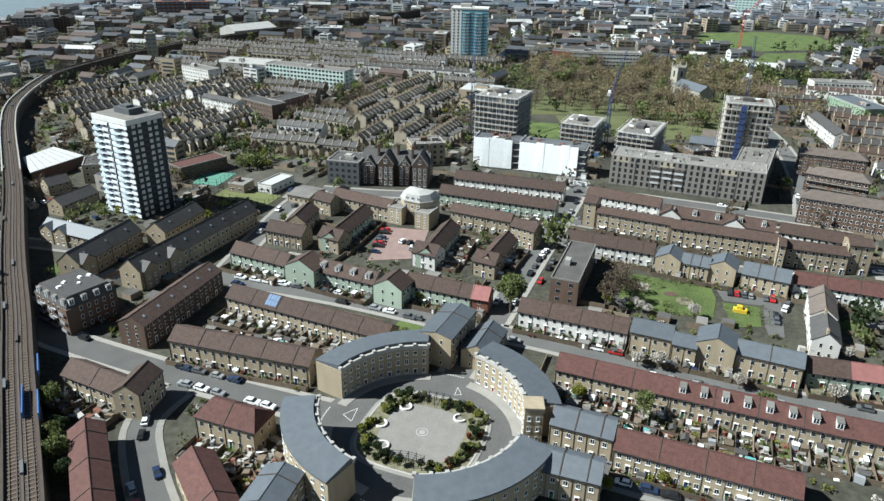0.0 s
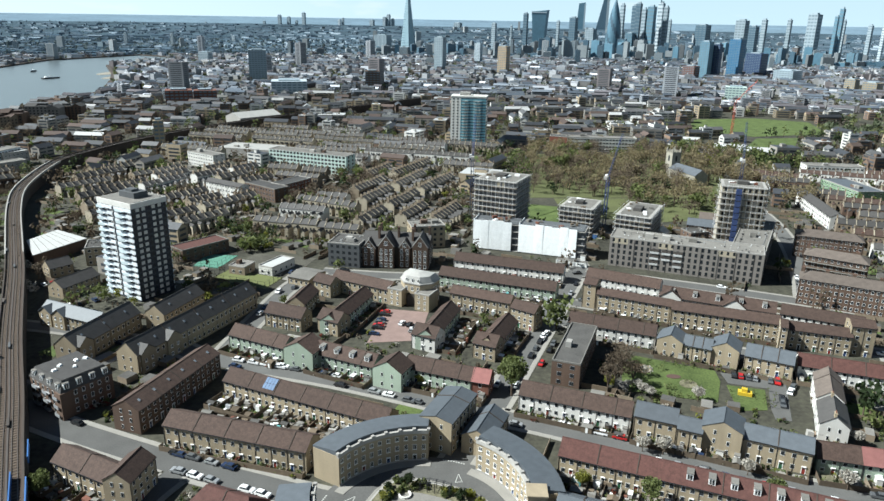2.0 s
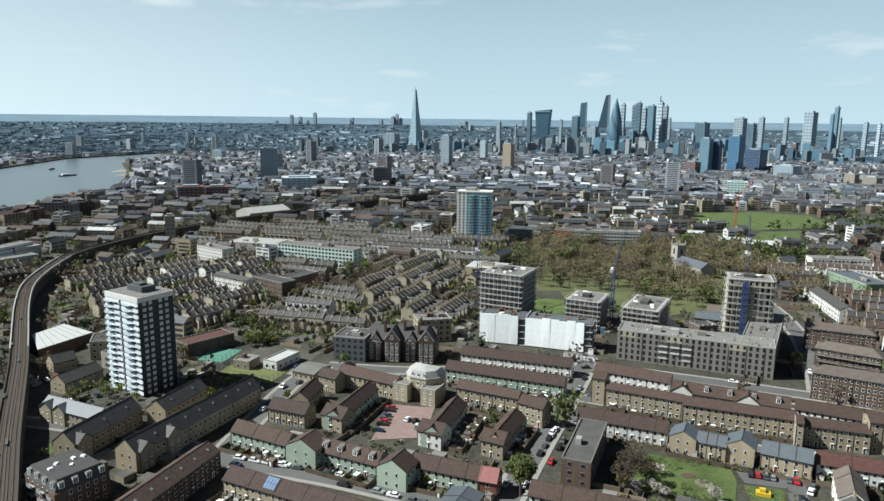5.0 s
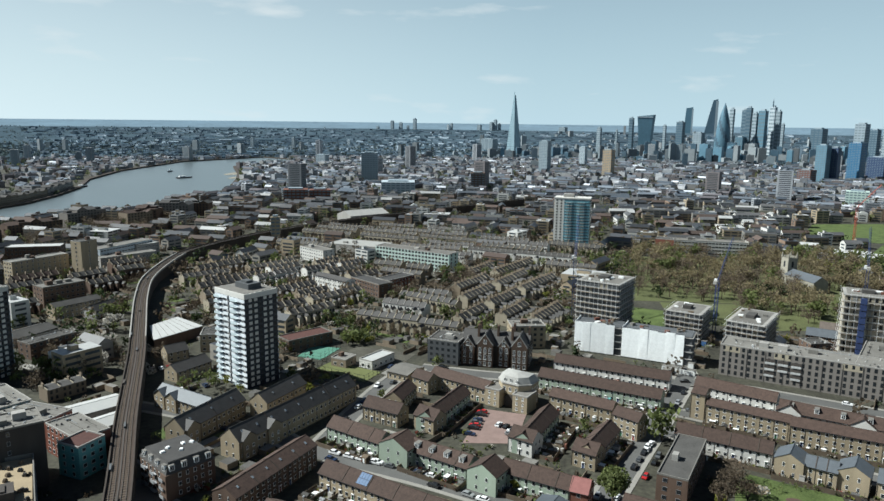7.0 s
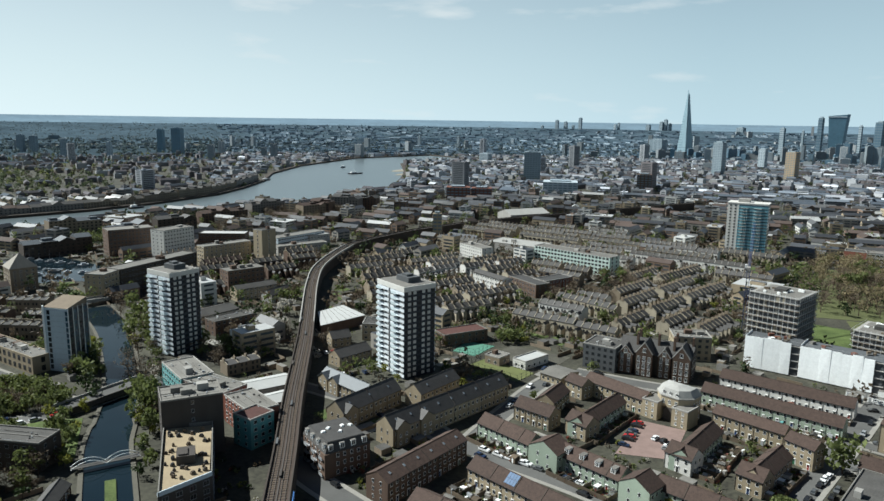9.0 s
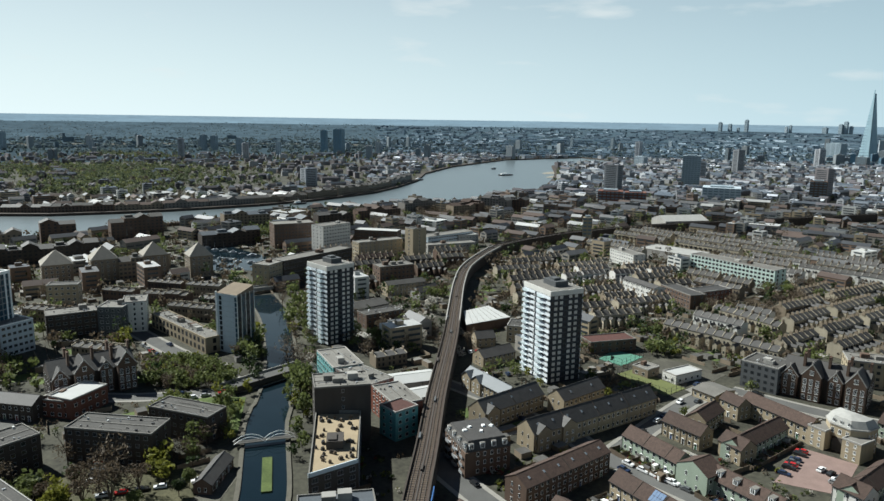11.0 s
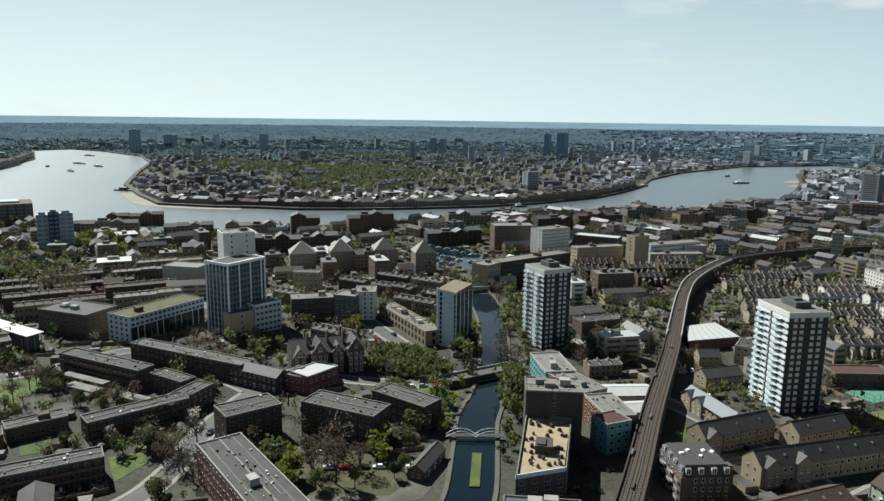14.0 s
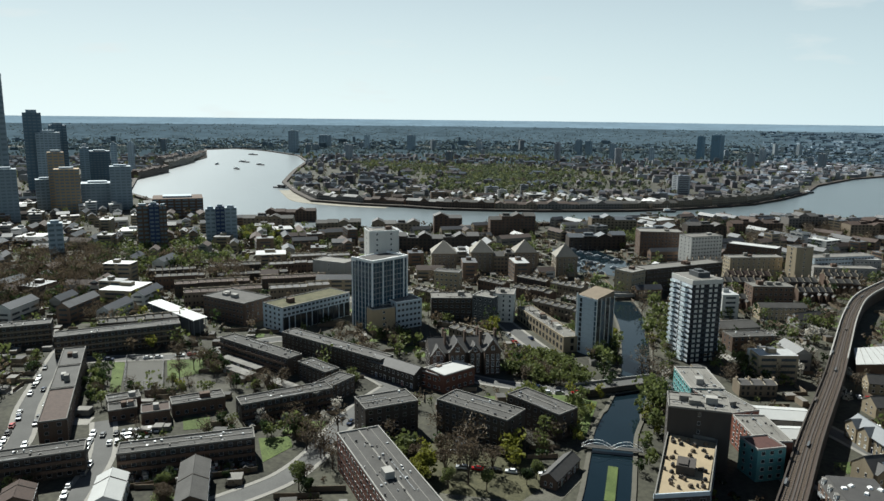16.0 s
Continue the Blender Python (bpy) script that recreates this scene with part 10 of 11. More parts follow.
for i in range(60):      # stacked boards, blocks and pipes
    x, y = site_rnd.choice(((site_rnd.uniform(84, 128), site_rnd.uniform(392, 432)), (site_rnd.uniform(56, 80), site_rnd.uniform(344, 364)), (site_rnd.uniform(42, 66), site_rnd.uniform(396, 424)), (site_rnd.uniform(120, 146), site_rnd.uniform(376, 396))))
    if not free(x, y):
        continue
    w, d, h = site_rnd.uniform(1.2, 4.5), site_rnd.uniform(0.8, 2.0), site_rnd.uniform(0.4, 1.5)
    st = Build()
    for k in range(3):
        st.box(site_rnd.uniform(-0.15, 0.15), site_rnd.uniform(-0.1, 0.1), h * k / 3 + 0.02, w + site_rnd.uniform(-0.15, 0.15), d, h * (k + 0.82) / 3)
    tagged(part("material_stack", st, site_rnd.choice(pile_mats), at=pose(x, y, 0, 0, 0, site_rnd.uniform(0, 180))), "stack of building materials on the site", "materials", "site materials")
grove(["bare", "bare", "bare", "green"], -59.2, 524.8, 26, 22, 22, 1.0, 0, True)
grove(["blossom", "bare", "green"], -87.7, 457.7, 18, 8, 10, 0.8, 0, True)
grove(["green", "lime", "green"], -107.2, 392.5, 16, 7, 14, 0.7, 0, True)
grove(["green", "green", "lime"], -103.8, 367, 13, 5, 18, 0.5, 0, True)
plant("lime", -131.6, 341.1, 0.6)
plant("green", -134.6, 337.5, 0.6)
plant("bare", -133.5, 326.7, 0.7)
plant("green", -106.3, 370.8, 0.7)
plant("bare", -208.1, 121.6, 1.5)
plant("bare", -207.5, 110, 1.1)
plant("bare", -214.9, 121.4, 1.2)
plant("lime", -203.8, 136.1, 1.3)
plant("lime", -202.4, 133.5, 1.0)
plant("lime", -204.3, 101.3, 1.2)
plant("lime", -203.1, 99.1, 0.9)
plant("dark", -221, 102.5, 0.9)
plant("green", -216.6, 98, 0.8)
plant("bare", -211.9, 100.9, 0.9)
plant("green", -209.8, 155.8, 0.9)
plant("bare", -206, 156.6, 0.9)
plant("green", -207.7, 150.3, 0.7)
plant("green", -219.2, 170, 0.7)
plant("lime", -219.2, 182.6, 0.8)
plant("green", -217.3, 177.4, 0.7)
plant("green", -212.8, 169.3, 0.8)
plant("bare", -247.8, 77.9, 1.1)
plant("bare", -244.6, 73.5, 0.9)
plant("blossom", -284.9, 95.1, 1.0)
plant("bare", -279.1, 90.3, 1.0)
plant("bare", -193.9, 121.4, 1.0)
plant("green", -186, 114.3, 0.7)
plant("green", -193.2, 103.7, 0.7)
plant("dark", -183.7, 128.4, 0.6)
plant("dark", -220.4, 114, 0.8)
plant("bare", -230.9, 100.2, 0.9)
plant("dark", -220.1, 137.9, 0.7)
plant("dark", -226.6, 129.3, 0.7)
plant("blossom", -223.1, 318.2, 1.5)
plant("blossom", -218.4, 303.9, 1.2)
plant("blossom", -249.9, 316.5, 1.1)
plant("blossom", -228, 332.1, 1.2)
plant("bare", -213.5, 288.2, 1.0)
plant("bare", -197.3, 296.1, 1.0)
plant("green", -247.5, 288.4, 0.9)
plant("green", -307.4, 301.7, 1.1)
plant("green", -291.8, 282, 1.1)
plant("bare", -326.4, 309.8, 1.1)
plant("bare", -266.7, 262.4, 1.2)
plant("bare", -247.7, 242, 1.1)
plant("green", -278.5, 246.3, 1.1)
plant("green", -259.2, 226.5, 1.1)
plant("dark", -268.7, 235.8, 1.2)
plant("green", -219.3, 216.6, 1.2)
plant("green", -208.8, 208.8, 1.1)
plant("lime", -203.9, 200.1, 0.9)
plant("green", -195.5, 196.8, 0.9)
plant("green", -185.4, 183.9, 0.7)
plant("lime", -232.2, 199.2, 0.8)
plant("dark", -173.7, 168.4, 0.6)
grove(["green", "green", "lime", "green", "bare"], -278.9, 199.9, 18, 13, 70, 0.6, 10, False)
grove(["bare", "dark", "blossom"], -290.9, 324.5, 16, 10, 8, 0.8, 0, True)
grove(["bare", "dark", "green"], -220.4, 278.9, 18, 12, 12, 0.8, 0, True)
grove(["dark", "bare"], -353.1, 48.7, 20, 10, 12, 0.8, 0, True)
grove(["bare", "dark", "green"], -267.9, 66.5, 20, 8, 12, 0.8, 0, True)
grove(["dark", "bare", "green"], -271.7, 46.3, 16, 8, 10, 0.7, 0, True)
for kind, spots, size in (("bare", ((-307, 66), (-358.6, 41.3), (-345.5, 46), (-262, 72.4), (-232, 72.8), (-331, 53), (-333, 38), (-278.8, 79), (-222.6, 74), (-214, 61.8), (-298, 72), (-252, 69), (-240, 70)), 0.95), ("blossom", ((-268, 91), (-269.5, 60.7), (-331.5, 111.7), (-346.6, 106.9), (-262, 84)), 1.0),
                          ("lime", ((-384, 30), (-486, 31.1), (-490.3, 40.1), (-451, 31.8), (-597.8, 125.3), (-655.3, 149.9), (-479, 36)), 1.0)):
    for x, y in spots:
        plant(kind, x, y, size * plant_rnd.uniform(0.85, 1.15))
grove(["bare", "bare", "dark"], -556, 13, 34, 12, 22, 1.1, 0, False)
grove(["bare"], -528, 97, 26, 10, 16, 1.15, 0, False)
grove(["bare", "dark"], -600, 70, 30, 10, 14, 1.0, 0, False)
grove(["dark", "shrub", "dark", "green"], -350, 3.5, 30, 4, 34, 0.5, -6, False)
grove(["bare", "dark", "shrub"], -239, 36, 14, 6, 12, 0.6, 0, True)
grove(["bare", "shrub", "green"], -318, 42, 16, 10, 14, 0.55, 0, False)
park(-285.5, 3, -281, 24, 9, mix=(0, 0, 1, 2, 3, 4), across=True)
park(-277, 5, -274, 20, 6, mix=(0, 1, 2, 3), across=True)

def court_fence(ring, h, label):
    """Posts with rails between them round a court."""
    ob = thing("court_fence", ring[0][0], ring[0][1], label=label, category="fence", group="court fences")
    o = Vector(ring[0])
    for p, q in zip(ring, ring[1:] + ring[:1]):
        p, q = Vector(p) - o, Vector(q) - o
        n = max(2, round((q - p).length / 4.0))
        for k in range(n):
            c = p.lerp(q, k / n)
            part("post", Build().box(c.x - 0.07, c.y - 0.07, 0, c.x + 0.07, c.y + 0.07, h), dark_metal, ob)
        for z in (0.3, h * 0.5, h):
            part("rail", Build().tube((p.x, p.y, z), (q.x, q.y, z), 0.05, n=4), dark_metal, ob)


court_fence([(-110.6, 316.2), (-105.6, 330), (-77.1, 319.6), (-81.8, 305.2)], 3.2, "dark wire fence round the football pitch")
court_fence([(-125.1, 334.6), (-123.6, 353.3), (-107.3, 351.5), (-111.5, 331.3)], 3.6, "dark wire fence round the green court")
court_fence([(-372.6, 18.2), (-365.3, 34.6), (-327.6, 30.3), (-333.6, 14.6)], 3.2, "dark wire fence round the estate ball court")
patch("school_forecourt", [(-77, 318), (-72, 334), (-56, 328), (-60, 309)], 0.09, paving, "paved forecourt with parked cars", "yard")
park(-75, 327, -60, 322, 6, across=True)
park(-72, 316, -60, 312, 4, across=True)
for kind, x, y, size in (("bare", -189.9, 312.5, 0.9), ("green", -151.5, 290, 0.6), ("green", -137, 318, 0.7), ("green", -102.3, 366, 0.7), ("dark", -96, 362, 0.6), ("bare", -131, 331, 0.7), ("bare", -134, 340, 0.8), ("blossom", -233.9, 331, 0.9), ("bare", -243, 305, 0.8), ("green", -88, 281, 0.6), ("shrub", -84, 297, 1.2), ("lime", -118, 308, 0.5), ("green", -52, 333, 0.6)):
    plant(kind, x, y, size)


# ---------------------------------------------------------------- streets of older terraces further off
fill_rnd = random.Random(21)


def far_row(x, y, ang, L, D, E, R, wall, roof, label, wings=True):
    """An old terrace in stepped groups of houses: walls, roof with party walls, stacks, windows and gabled rear wings."""
    ob = thing("terrace", x, y, ang, label=label, category="houses", group="older terraces")
    claim(x, y, ang, L, D, 0.5)
    n = max(2, round(L / 5.0))
    st = L / n
    b, rf, ch, wi, pw = Build(), Build(), Build(), Build(), Build()
    i, style = 0, fill_rnd.random()
    while i < n:
        k = min(n - i, fill_rnd.randint(2, 6))
        e, r = E + fill_rnd.uniform(-0.5, 0.5), R * fill_rnd.uniform(0.8, 1.1)
        x0, x1 = i * st, (i + k) * st
        b.box(x0, 0, 0, x1, D, e)
        b.hull([(x0, 0, e), (x1, 0, e), (x1, D, e), (x0, D, e)], [(x0, D / 2 - 0.05, e + r), (x1, D / 2 - 0.05, e + r), (x1, D / 2 + 0.05, e + r), (x0, D / 2 + 0.05, e + r)])
        rf.slope((x0, -0.25, e), (x1, -0.25, e), (x1, D / 2, e + r + 0.15), (x0, D / 2, e + r + 0.15), 0.15)
        rf.slope((x1, D + 0.25, e), (x0, D + 0.25, e), (x0, D / 2, e + r + 0.15), (x1, D / 2, e + r + 0.15), 0.15)
        if style < 0.6:       # a parapet hides the eaves on the street side
            pw.box(x0, D - 0.1, e - 0.3, x1, D + 0.25, e + 1.1)
        for q in range(k + 1):
            u = min(max(x0 + q * st, x0 + 0.14), x1 - 0.14)
            for y0, y1 in ((-0.1, D / 2), (D + 0.1, D / 2)):
                pw.hull([(u - 0.14, y0, e - 0.1), (u + 0.14, y0, e - 0.1), (u + 0.14, y1, e + r), (u - 0.14, y1, e + r)], [(u - 0.14, y0, e + 0.4), (u + 0.14, y0, e + 0.4), (u + 0.14, y1, e + r + 0.5), (u - 0.14, y1, e + r + 0.5)])
            if q < k or i + k == n:
                ch.box(u - 0.35, D * 0.40, e + r * 0.6, u + 0.35, D * 0.62, e + r + 1.5)
                for h in range(3):
                    ch.tube((u, D * (0.43 + 0.08 * h), e + r + 1.5), (u, D * (0.43 + 0.08 * h), e + r + 1.95), 0.13, 0.1, 4)
        i += k
    for i in range(n):
        for s in range(2):
            for o in (0.3, 0.7):
                u = (i + o) * st
                wi.box(u - 0.5, -0.06, 0.9 + s * E / 2, u + 0.5, 0.05, 2.4 + s * E / 2)
            wi.box((i + 0.25) * st, D - 0.05, 0.9 + s * E / 2, (i + 0.75) * st, D + 0.06, 2.2 + s * E / 2)
        if wings:
            w0, w1, d = (i + 0.52) * st, (i + 0.98) * st, 4.2 + fill_rnd.uniform(-0.8, 1.2)
            h = E * fill_rnd.choice((0.62, 0.62, 0.8))
            m = (w0 + w1) / 2
            b.box(w0, -d, 0, w1, -0.02, h)
            b.hull([(w0, -d, h), (w1, -d, h), (w1, -0.1, h), (w0, -0.1, h)], [(m - 0.03, -d, h + 1.1), (m + 0.03, -d, h + 1.1), (m + 0.03, -0.1, h + 1.1), (m - 0.03, -0.1, h + 1.1)])
            rf.slope((w0 - 0.1, -d - 0.15, h), (m, -d - 0.15, h + 1.2), (m, 0.0, h + 1.2), (w0 - 0.1, 0.0, h), -0.12)
            rf.slope((m, -d - 0.15, h + 1.2), (w1 + 0.1, -d - 0.15, h), (w1 + 0.1, 0.0, h), (m, 0.0, h + 1.2), -0.12)
            wi.box(m - 0.45, -d - 0.05, 1.0, m + 0.45, -d + 0.05, 2.2)
    part("wall", b, wall, ob)
    part("roof", rf, roof, ob)
    part("party_wall", pw, stockgrey if wall is not render_white else concrete, ob)
    tagged(part("stack_set", ch, stockdark, ob), kind="stuff")
    tagged(part("window_set", wi, glass, ob), kind="stuff")
    if wings:       # trees and bushes of the back gardens
        for k in range(max(1, int(L / 9))):
            u, v = fill_rnd.uniform(0, L), -fill_rnd.uniform(6, 11)
            dx, dy = rot(ang, u, v)
            if free(x + dx, y + dy):
                distant_plant(fill_rnd.choice(("bare", "bare", "green", "dark", "blossom", "lime")), x + dx, y + dy, fill_rnd.uniform(0.45, 0.8), 0.0)
    return ob


def streets(ring, ang, step, lengths, walls, roofs, E=6.5, prob=0.8, label="old brick terrace with slate roof and chimney stacks", wings=True, D=8.0, R=2.6):
    """Fills a district with parallel terraces."""
    xs, ys = [p[0] for p in ring], [p[1] for p in ring]
    cx, cy = sum(xs) / len(xs), sum(ys) / len(ys)
    rad = max(math.hypot(p[0] - cx, p[1] - cy) for p in ring)
    v, k = -rad, 0
    while v < rad:
        u = -rad
        while u < rad:
            L = fill_rnd.uniform(*lengths)
            dx, dy = rot(ang, u, v)
            ex, ey = rot(ang, L, D)
            x, y = cx + dx, cy + dy
            if inside(ring, x, y) and inside(ring, x + ex, y + ey) and free(x, y, ang, L, D) and fill_rnd.random() < prob:
                far_row(x, y, ang + fill_rnd.uniform(-1.5, 1.5), L, D, E * fill_rnd.uniform(0.88, 1.15), R, fill_rnd.choice(walls), fill_rnd.choice(roofs), label, wings)
                u += L + fill_rnd.uniform(1, 9)
            else:
                if wings and inside(ring, x, y) and free(x, y) and fill_rnd.random() < 0.5:
                    distant_plant(fill_rnd.choice(("bare", "bare", "green", "dark", "blossom")), x, y, fill_rnd.uniform(0.6, 1.0), 0.0)
                u += 7
        v += step * (1.0 if k % 2 else 0.85)
        k += 1


far_row(-110, 393, -14, 64, 8, 7.6, 2.4, stockgrey, slate_dark, "old stock brick terrace with slate roofs and rear wings")
far_row(-102, 425, -16, 30, 8, 7.0, 2.4, render_white, slate_dark, "white-fronted old terrace with slate roof")
far_row(-96, 447, -24, 44, 8, 7.0, 2.4, stockgrey, slate_dark, "old stock brick terrace with slate roofs and rear wings")
streets([(-265, 470), (-185, 375), (-120, 385), (-112, 420), (-105, 500), (-150, 560), (-250, 560)], 54, 21, (22, 52), [stockgrey, stockgrey, stockdark, render_white], [slate_dark, slate_dark, felt])
streets([(-60, 392), (12, 400), (8, 520), (-25, 600), (-60, 560), (-60, 440)], 67, 21, (30, 66), [stockgrey, stockgrey, stockdark], [slate_dark])
streets([(-110, 470), (-60, 450), (-30, 560), (-100, 590), (-150, 560)], -17, 24, (20, 46), [stockgrey, stockdark, render_white], [slate_dark, felt])
streets([(-250, 590), (-80, 600), (90, 520), (60, 700), (-30, 690), (-120, 760), (-280, 740)], -16, 26, (40, 100), [stockgrey, stockgrey, stockgrey, render_white], [slate_dark, slate_dark, felt], 7.5)
streets([(-205, 365), (-250, 460), (-280, 560), (-220, 570), (-170, 400)], 58, 22, (18, 40), [stockdark, sootbrick], [slate_dark, felt])
streets([(-300, 330), (-225, 370), (-270, 455), (-310, 560), (-400, 560), (-420, 420)], 62, 26, (20, 40), [stockdark, brownbrick, sootbrick], [slate_dark, tile_brown, felt], 7)
streets([(220, 290), (400, 240), (420, 560), (240, 560)], -23, 24, (30, 60), [brownbrick, render_white, stockdark], [slate_dark, tile_brown], 7)
streets([(180, 140), (330, 90), (360, 250), (200, 290)], -22, 24, (30, 60), [stock, brownbrick], [tile_red, tile_brown], 6)
streets([(-215, 240), (-170, 300), (-215, 340), (-260, 330), (-240, 290)], 62, 34, (10, 18), [stockdark, brownbrick], [felt, slate_dark], 4.5, 0.6, wings=False, R=0.8)
streets([(-430, -60), (-300, -60), (-290, 60), (-440, 90)], 84, 30, (25, 50), [sootbrick, brownbrick], [felt, slate_dark], 7, wings=False, R=0.7)
streets([(-560, 40), (-430, 60), (-440, 230), (-560, 230)], 80, 28, (25, 50), [sootbrick, stockdark, brownbrick], [felt, slate_dark, tile_brown], 8, wings=False, R=0.7)
streets([(-430, 200), (-310, 170), (-320, 290), (-430, 330)], 20, 27, (20, 36), [brownbrick, sootbrick, stockdark], [felt, felt, slate_dark], 8, wings=False, R=0.7)
streets([(-160, 20), (-100, 20), (-130, 110), (-190, 120)], 60, 30, (20, 36), [brownbrick], [felt], 7, wings=False, R=0.7)

# ---------------------------------------------------------------- the city beyond
city_wall = [mat("city_brick", (0.190, 0.132, 0.096), 0.9, 0.2, 0.05, 0.5, island=0.35, bump=0), mat("city_stone", (0.28, 0.26, 0.23), 0.9, 0.15, 0.05, 0.5, island=0.3, bump=0),
             mat("city_stock", (0.345, 0.280, 0.192), 0.9, 0.2, 0.05, 0.5, island=0.3, bump=0), mat("city_render", (0.50, 0.49, 0.46), 0.85, 0.1, 0.05, 0.5, island=0.2, bump=0)]
city_roof = [mat("city_slate", (0.055, 0.058, 0.065), 0.5, 0.25, 0.05, 0.5, island=0.4, bump=0), mat("city_tile", (0.085, 0.062, 0.053), 0.85, 0.2, 0.05, 0.5, island=0.3, bump=0),
             mat("city_felt", (0.105, 0.104, 0.105), 0.5, 0.25, 0.05, 0.5, island=0.4, bump=0), mat("city_pale_roof", (0.42, 0.42, 0.41), 0.5, 0.15, 0.05, 0.5, island=0.25, bump=0)]
# far walls and roofs paled and blued: haze painted as base colour
FAR_HAZED_CITY = [mat("hazed_brick", (0.177, 0.194, 0.206), 0.9, 0.2, 0.02, 0.2, island=0.4, bump=0), mat("hazed_stone", (0.256, 0.283, 0.297), 0.9, 0.15, 0.02, 0.2, island=0.35, bump=0),
            mat("hazed_stock", (0.210, 0.227, 0.235), 0.9, 0.2, 0.02, 0.2, island=0.4, bump=0), mat("hazed_render", (0.362, 0.375, 0.381), 0.85, 0.1, 0.02, 0.2, island=0.2, bump=0),
            mat("hazed_slate", (0.144, 0.163, 0.175), 0.8, 0.25, 0.02, 0.2, island=0.4, bump=0), mat("hazed_tile", (0.158, 0.168, 0.175), 0.85, 0.2, 0.02, 0.2, island=0.3, bump=0),
            mat("hazed_felt", (0.200, 0.225, 0.240), 0.85, 0.25, 0.02, 0.2, island=0.4, bump=0), mat("hazed_pale_roof", (0.312, 0.325, 0.331), 0.7, 0.15, 0.02, 0.2, island=0.25, bump=0)]
# the remotest rings, bluer still with painted haze
HAZE_CITY = [mat("remote_hazed_" + n, c, 0.95, 0.12, 0.02, 0.2, island=0.3, bump=0, spec=0.05) for n, c in (("brick", (0.136, 0.182, 0.227)), ("stone", (0.194, 0.250, 0.302)), ("stock", (0.155, 0.202, 0.246)), ("render", (0.349, 0.413, 0.475)),
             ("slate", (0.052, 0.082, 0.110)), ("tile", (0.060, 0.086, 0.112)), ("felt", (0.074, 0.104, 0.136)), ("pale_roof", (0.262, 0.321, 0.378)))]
# outer ring: city colours shifted part of the way to the haze tone
MID_HAZED_CITY = [mat("outer_" + n, c, 0.95, 0.2, 0.03, 0.3, island=0.4, bump=0, spec=0.1) for n, c in (("brick", (0.190, 0.172, 0.174)), ("stone", (0.343, 0.355, 0.375)), ("stock", (0.284, 0.282, 0.280)), ("render", (0.455, 0.462, 0.480)),
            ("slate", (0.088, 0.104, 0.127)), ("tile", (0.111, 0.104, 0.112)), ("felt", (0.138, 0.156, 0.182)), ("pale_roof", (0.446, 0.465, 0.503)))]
city_glass = mat("city_glass", (0.05, 0.06, 0.07), 0.3, 0.2, 0.05, 0.5, island=0.3, bump=0)
CITY = city_wall + city_roof + [city_glass]


def city_house(b, x, y, ang, L, D, E, R, w, rf, z=0.0, windows=True, glazing=None):
    g = glazing or b

    def at(u, v, h):
        p = rot(ang, u, v)
        return (x + p[0], y + p[1], z + h)
    b.hull([at(0, 0, -3), at(L, 0, -3), at(L, D, -3), at(0, D, -3)], [at(0, 0, E), at(L, 0, E), at(L, D, E), at(0, D, E)], w, 4 + rf)
    if R:
        b.face([at(-0.3, -0.3, E), at(L + 0.3, -0.3, E), at(L + 0.3, D / 2, E + R), at(-0.3, D / 2, E + R)], 4 + rf)
        b.face([at(L + 0.3, D + 0.3, E), at(-0.3, D + 0.3, E), at(-0.3, D / 2, E + R), at(L + 0.3, D / 2, E + R)], 4 + rf)
        b.face([at(L, 0, E), at(L, D, E), at(L, D / 2, E + R)], w)
        b.face([at(0, D, E), at(0, 0, E), at(0, D / 2, E + R)], w)
    else:
        u, v = L * 0.3, D * 0.3
        b.hull([at(u, v, E), at(u + L * 0.2, v, E), at(u + L * 0.2, v + D * 0.35, E), at(u, v + D * 0.35, E)], [at(u, v, E + 2.2), at(u + L * 0.2, v, E + 2.2), at(u + L * 0.2, v + D * 0.35, E + 2.2), at(u, v + D * 0.35, E + 2.2)], w, 6)
    if windows and (math.hypot(x, y) < 1400 or E > 30):
        s = 1.2
        while s + 1.4 < E:
            for v0, v1 in ((-0.12, 0.0), (D, D + 0.12)):
                n = max(1, int(L / 7.0)) if math.hypot(x, y) < 1000 else 1
                for i in range(n):
                    u0, u1 = L * (i + 0.12) / n, L * (i + 0.88) / n
                    g.hull([at(u0, v0, s), at(u1, v0, s), at(u1, v1, s), at(u0, v1, s)], [at(u0, v0, s + 1.3), at(u1, v0, s + 1.3), at(u1, v1, s + 1.3), at(u0, v1, s + 1.3)], 8)
            for u0, u1 in ((-0.12, 0.0), (L, L + 0.12)):
                g.hull([at(u0, D * 0.2, s), at(u1, D * 0.2, s), at(u1, D * 0.8, s), at(u0, D * 0.8, s)], [at(u0, D * 0.2, s + 1.3), at(u1, D * 0.2, s + 1.3), at(u1, D * 0.8, s + 1.3), at(u0, D * 0.8, s + 1.3)], 8)
            s += 3.0


WOODS = [((-1380, 860), 250, 190), ((-1080, 640), 150, 110), ((-1250, 800), 330, 250), ((-1900, 1200), 260, 130), ((-1600, 700), 200, 100), ((140, 590), 130, 80), ((-560, 520), 60, 40), ((520, 820), 200, 120), ((-640, 60), 90, 60), ((300, 640), 60, 40), ((-1330, 800), 170, 130), ((-1390, 860), 150, 120), ((-1240, 760), 120, 90)]


def in_wood(x, y):
    return noise.noise((x / 60.0, y / 60.0, 0.1)) > -0.12 and any(((x - c[0]) / a) ** 2 + ((y - c[1]) / d) ** 2 < 1 for c, a, d in WOODS)


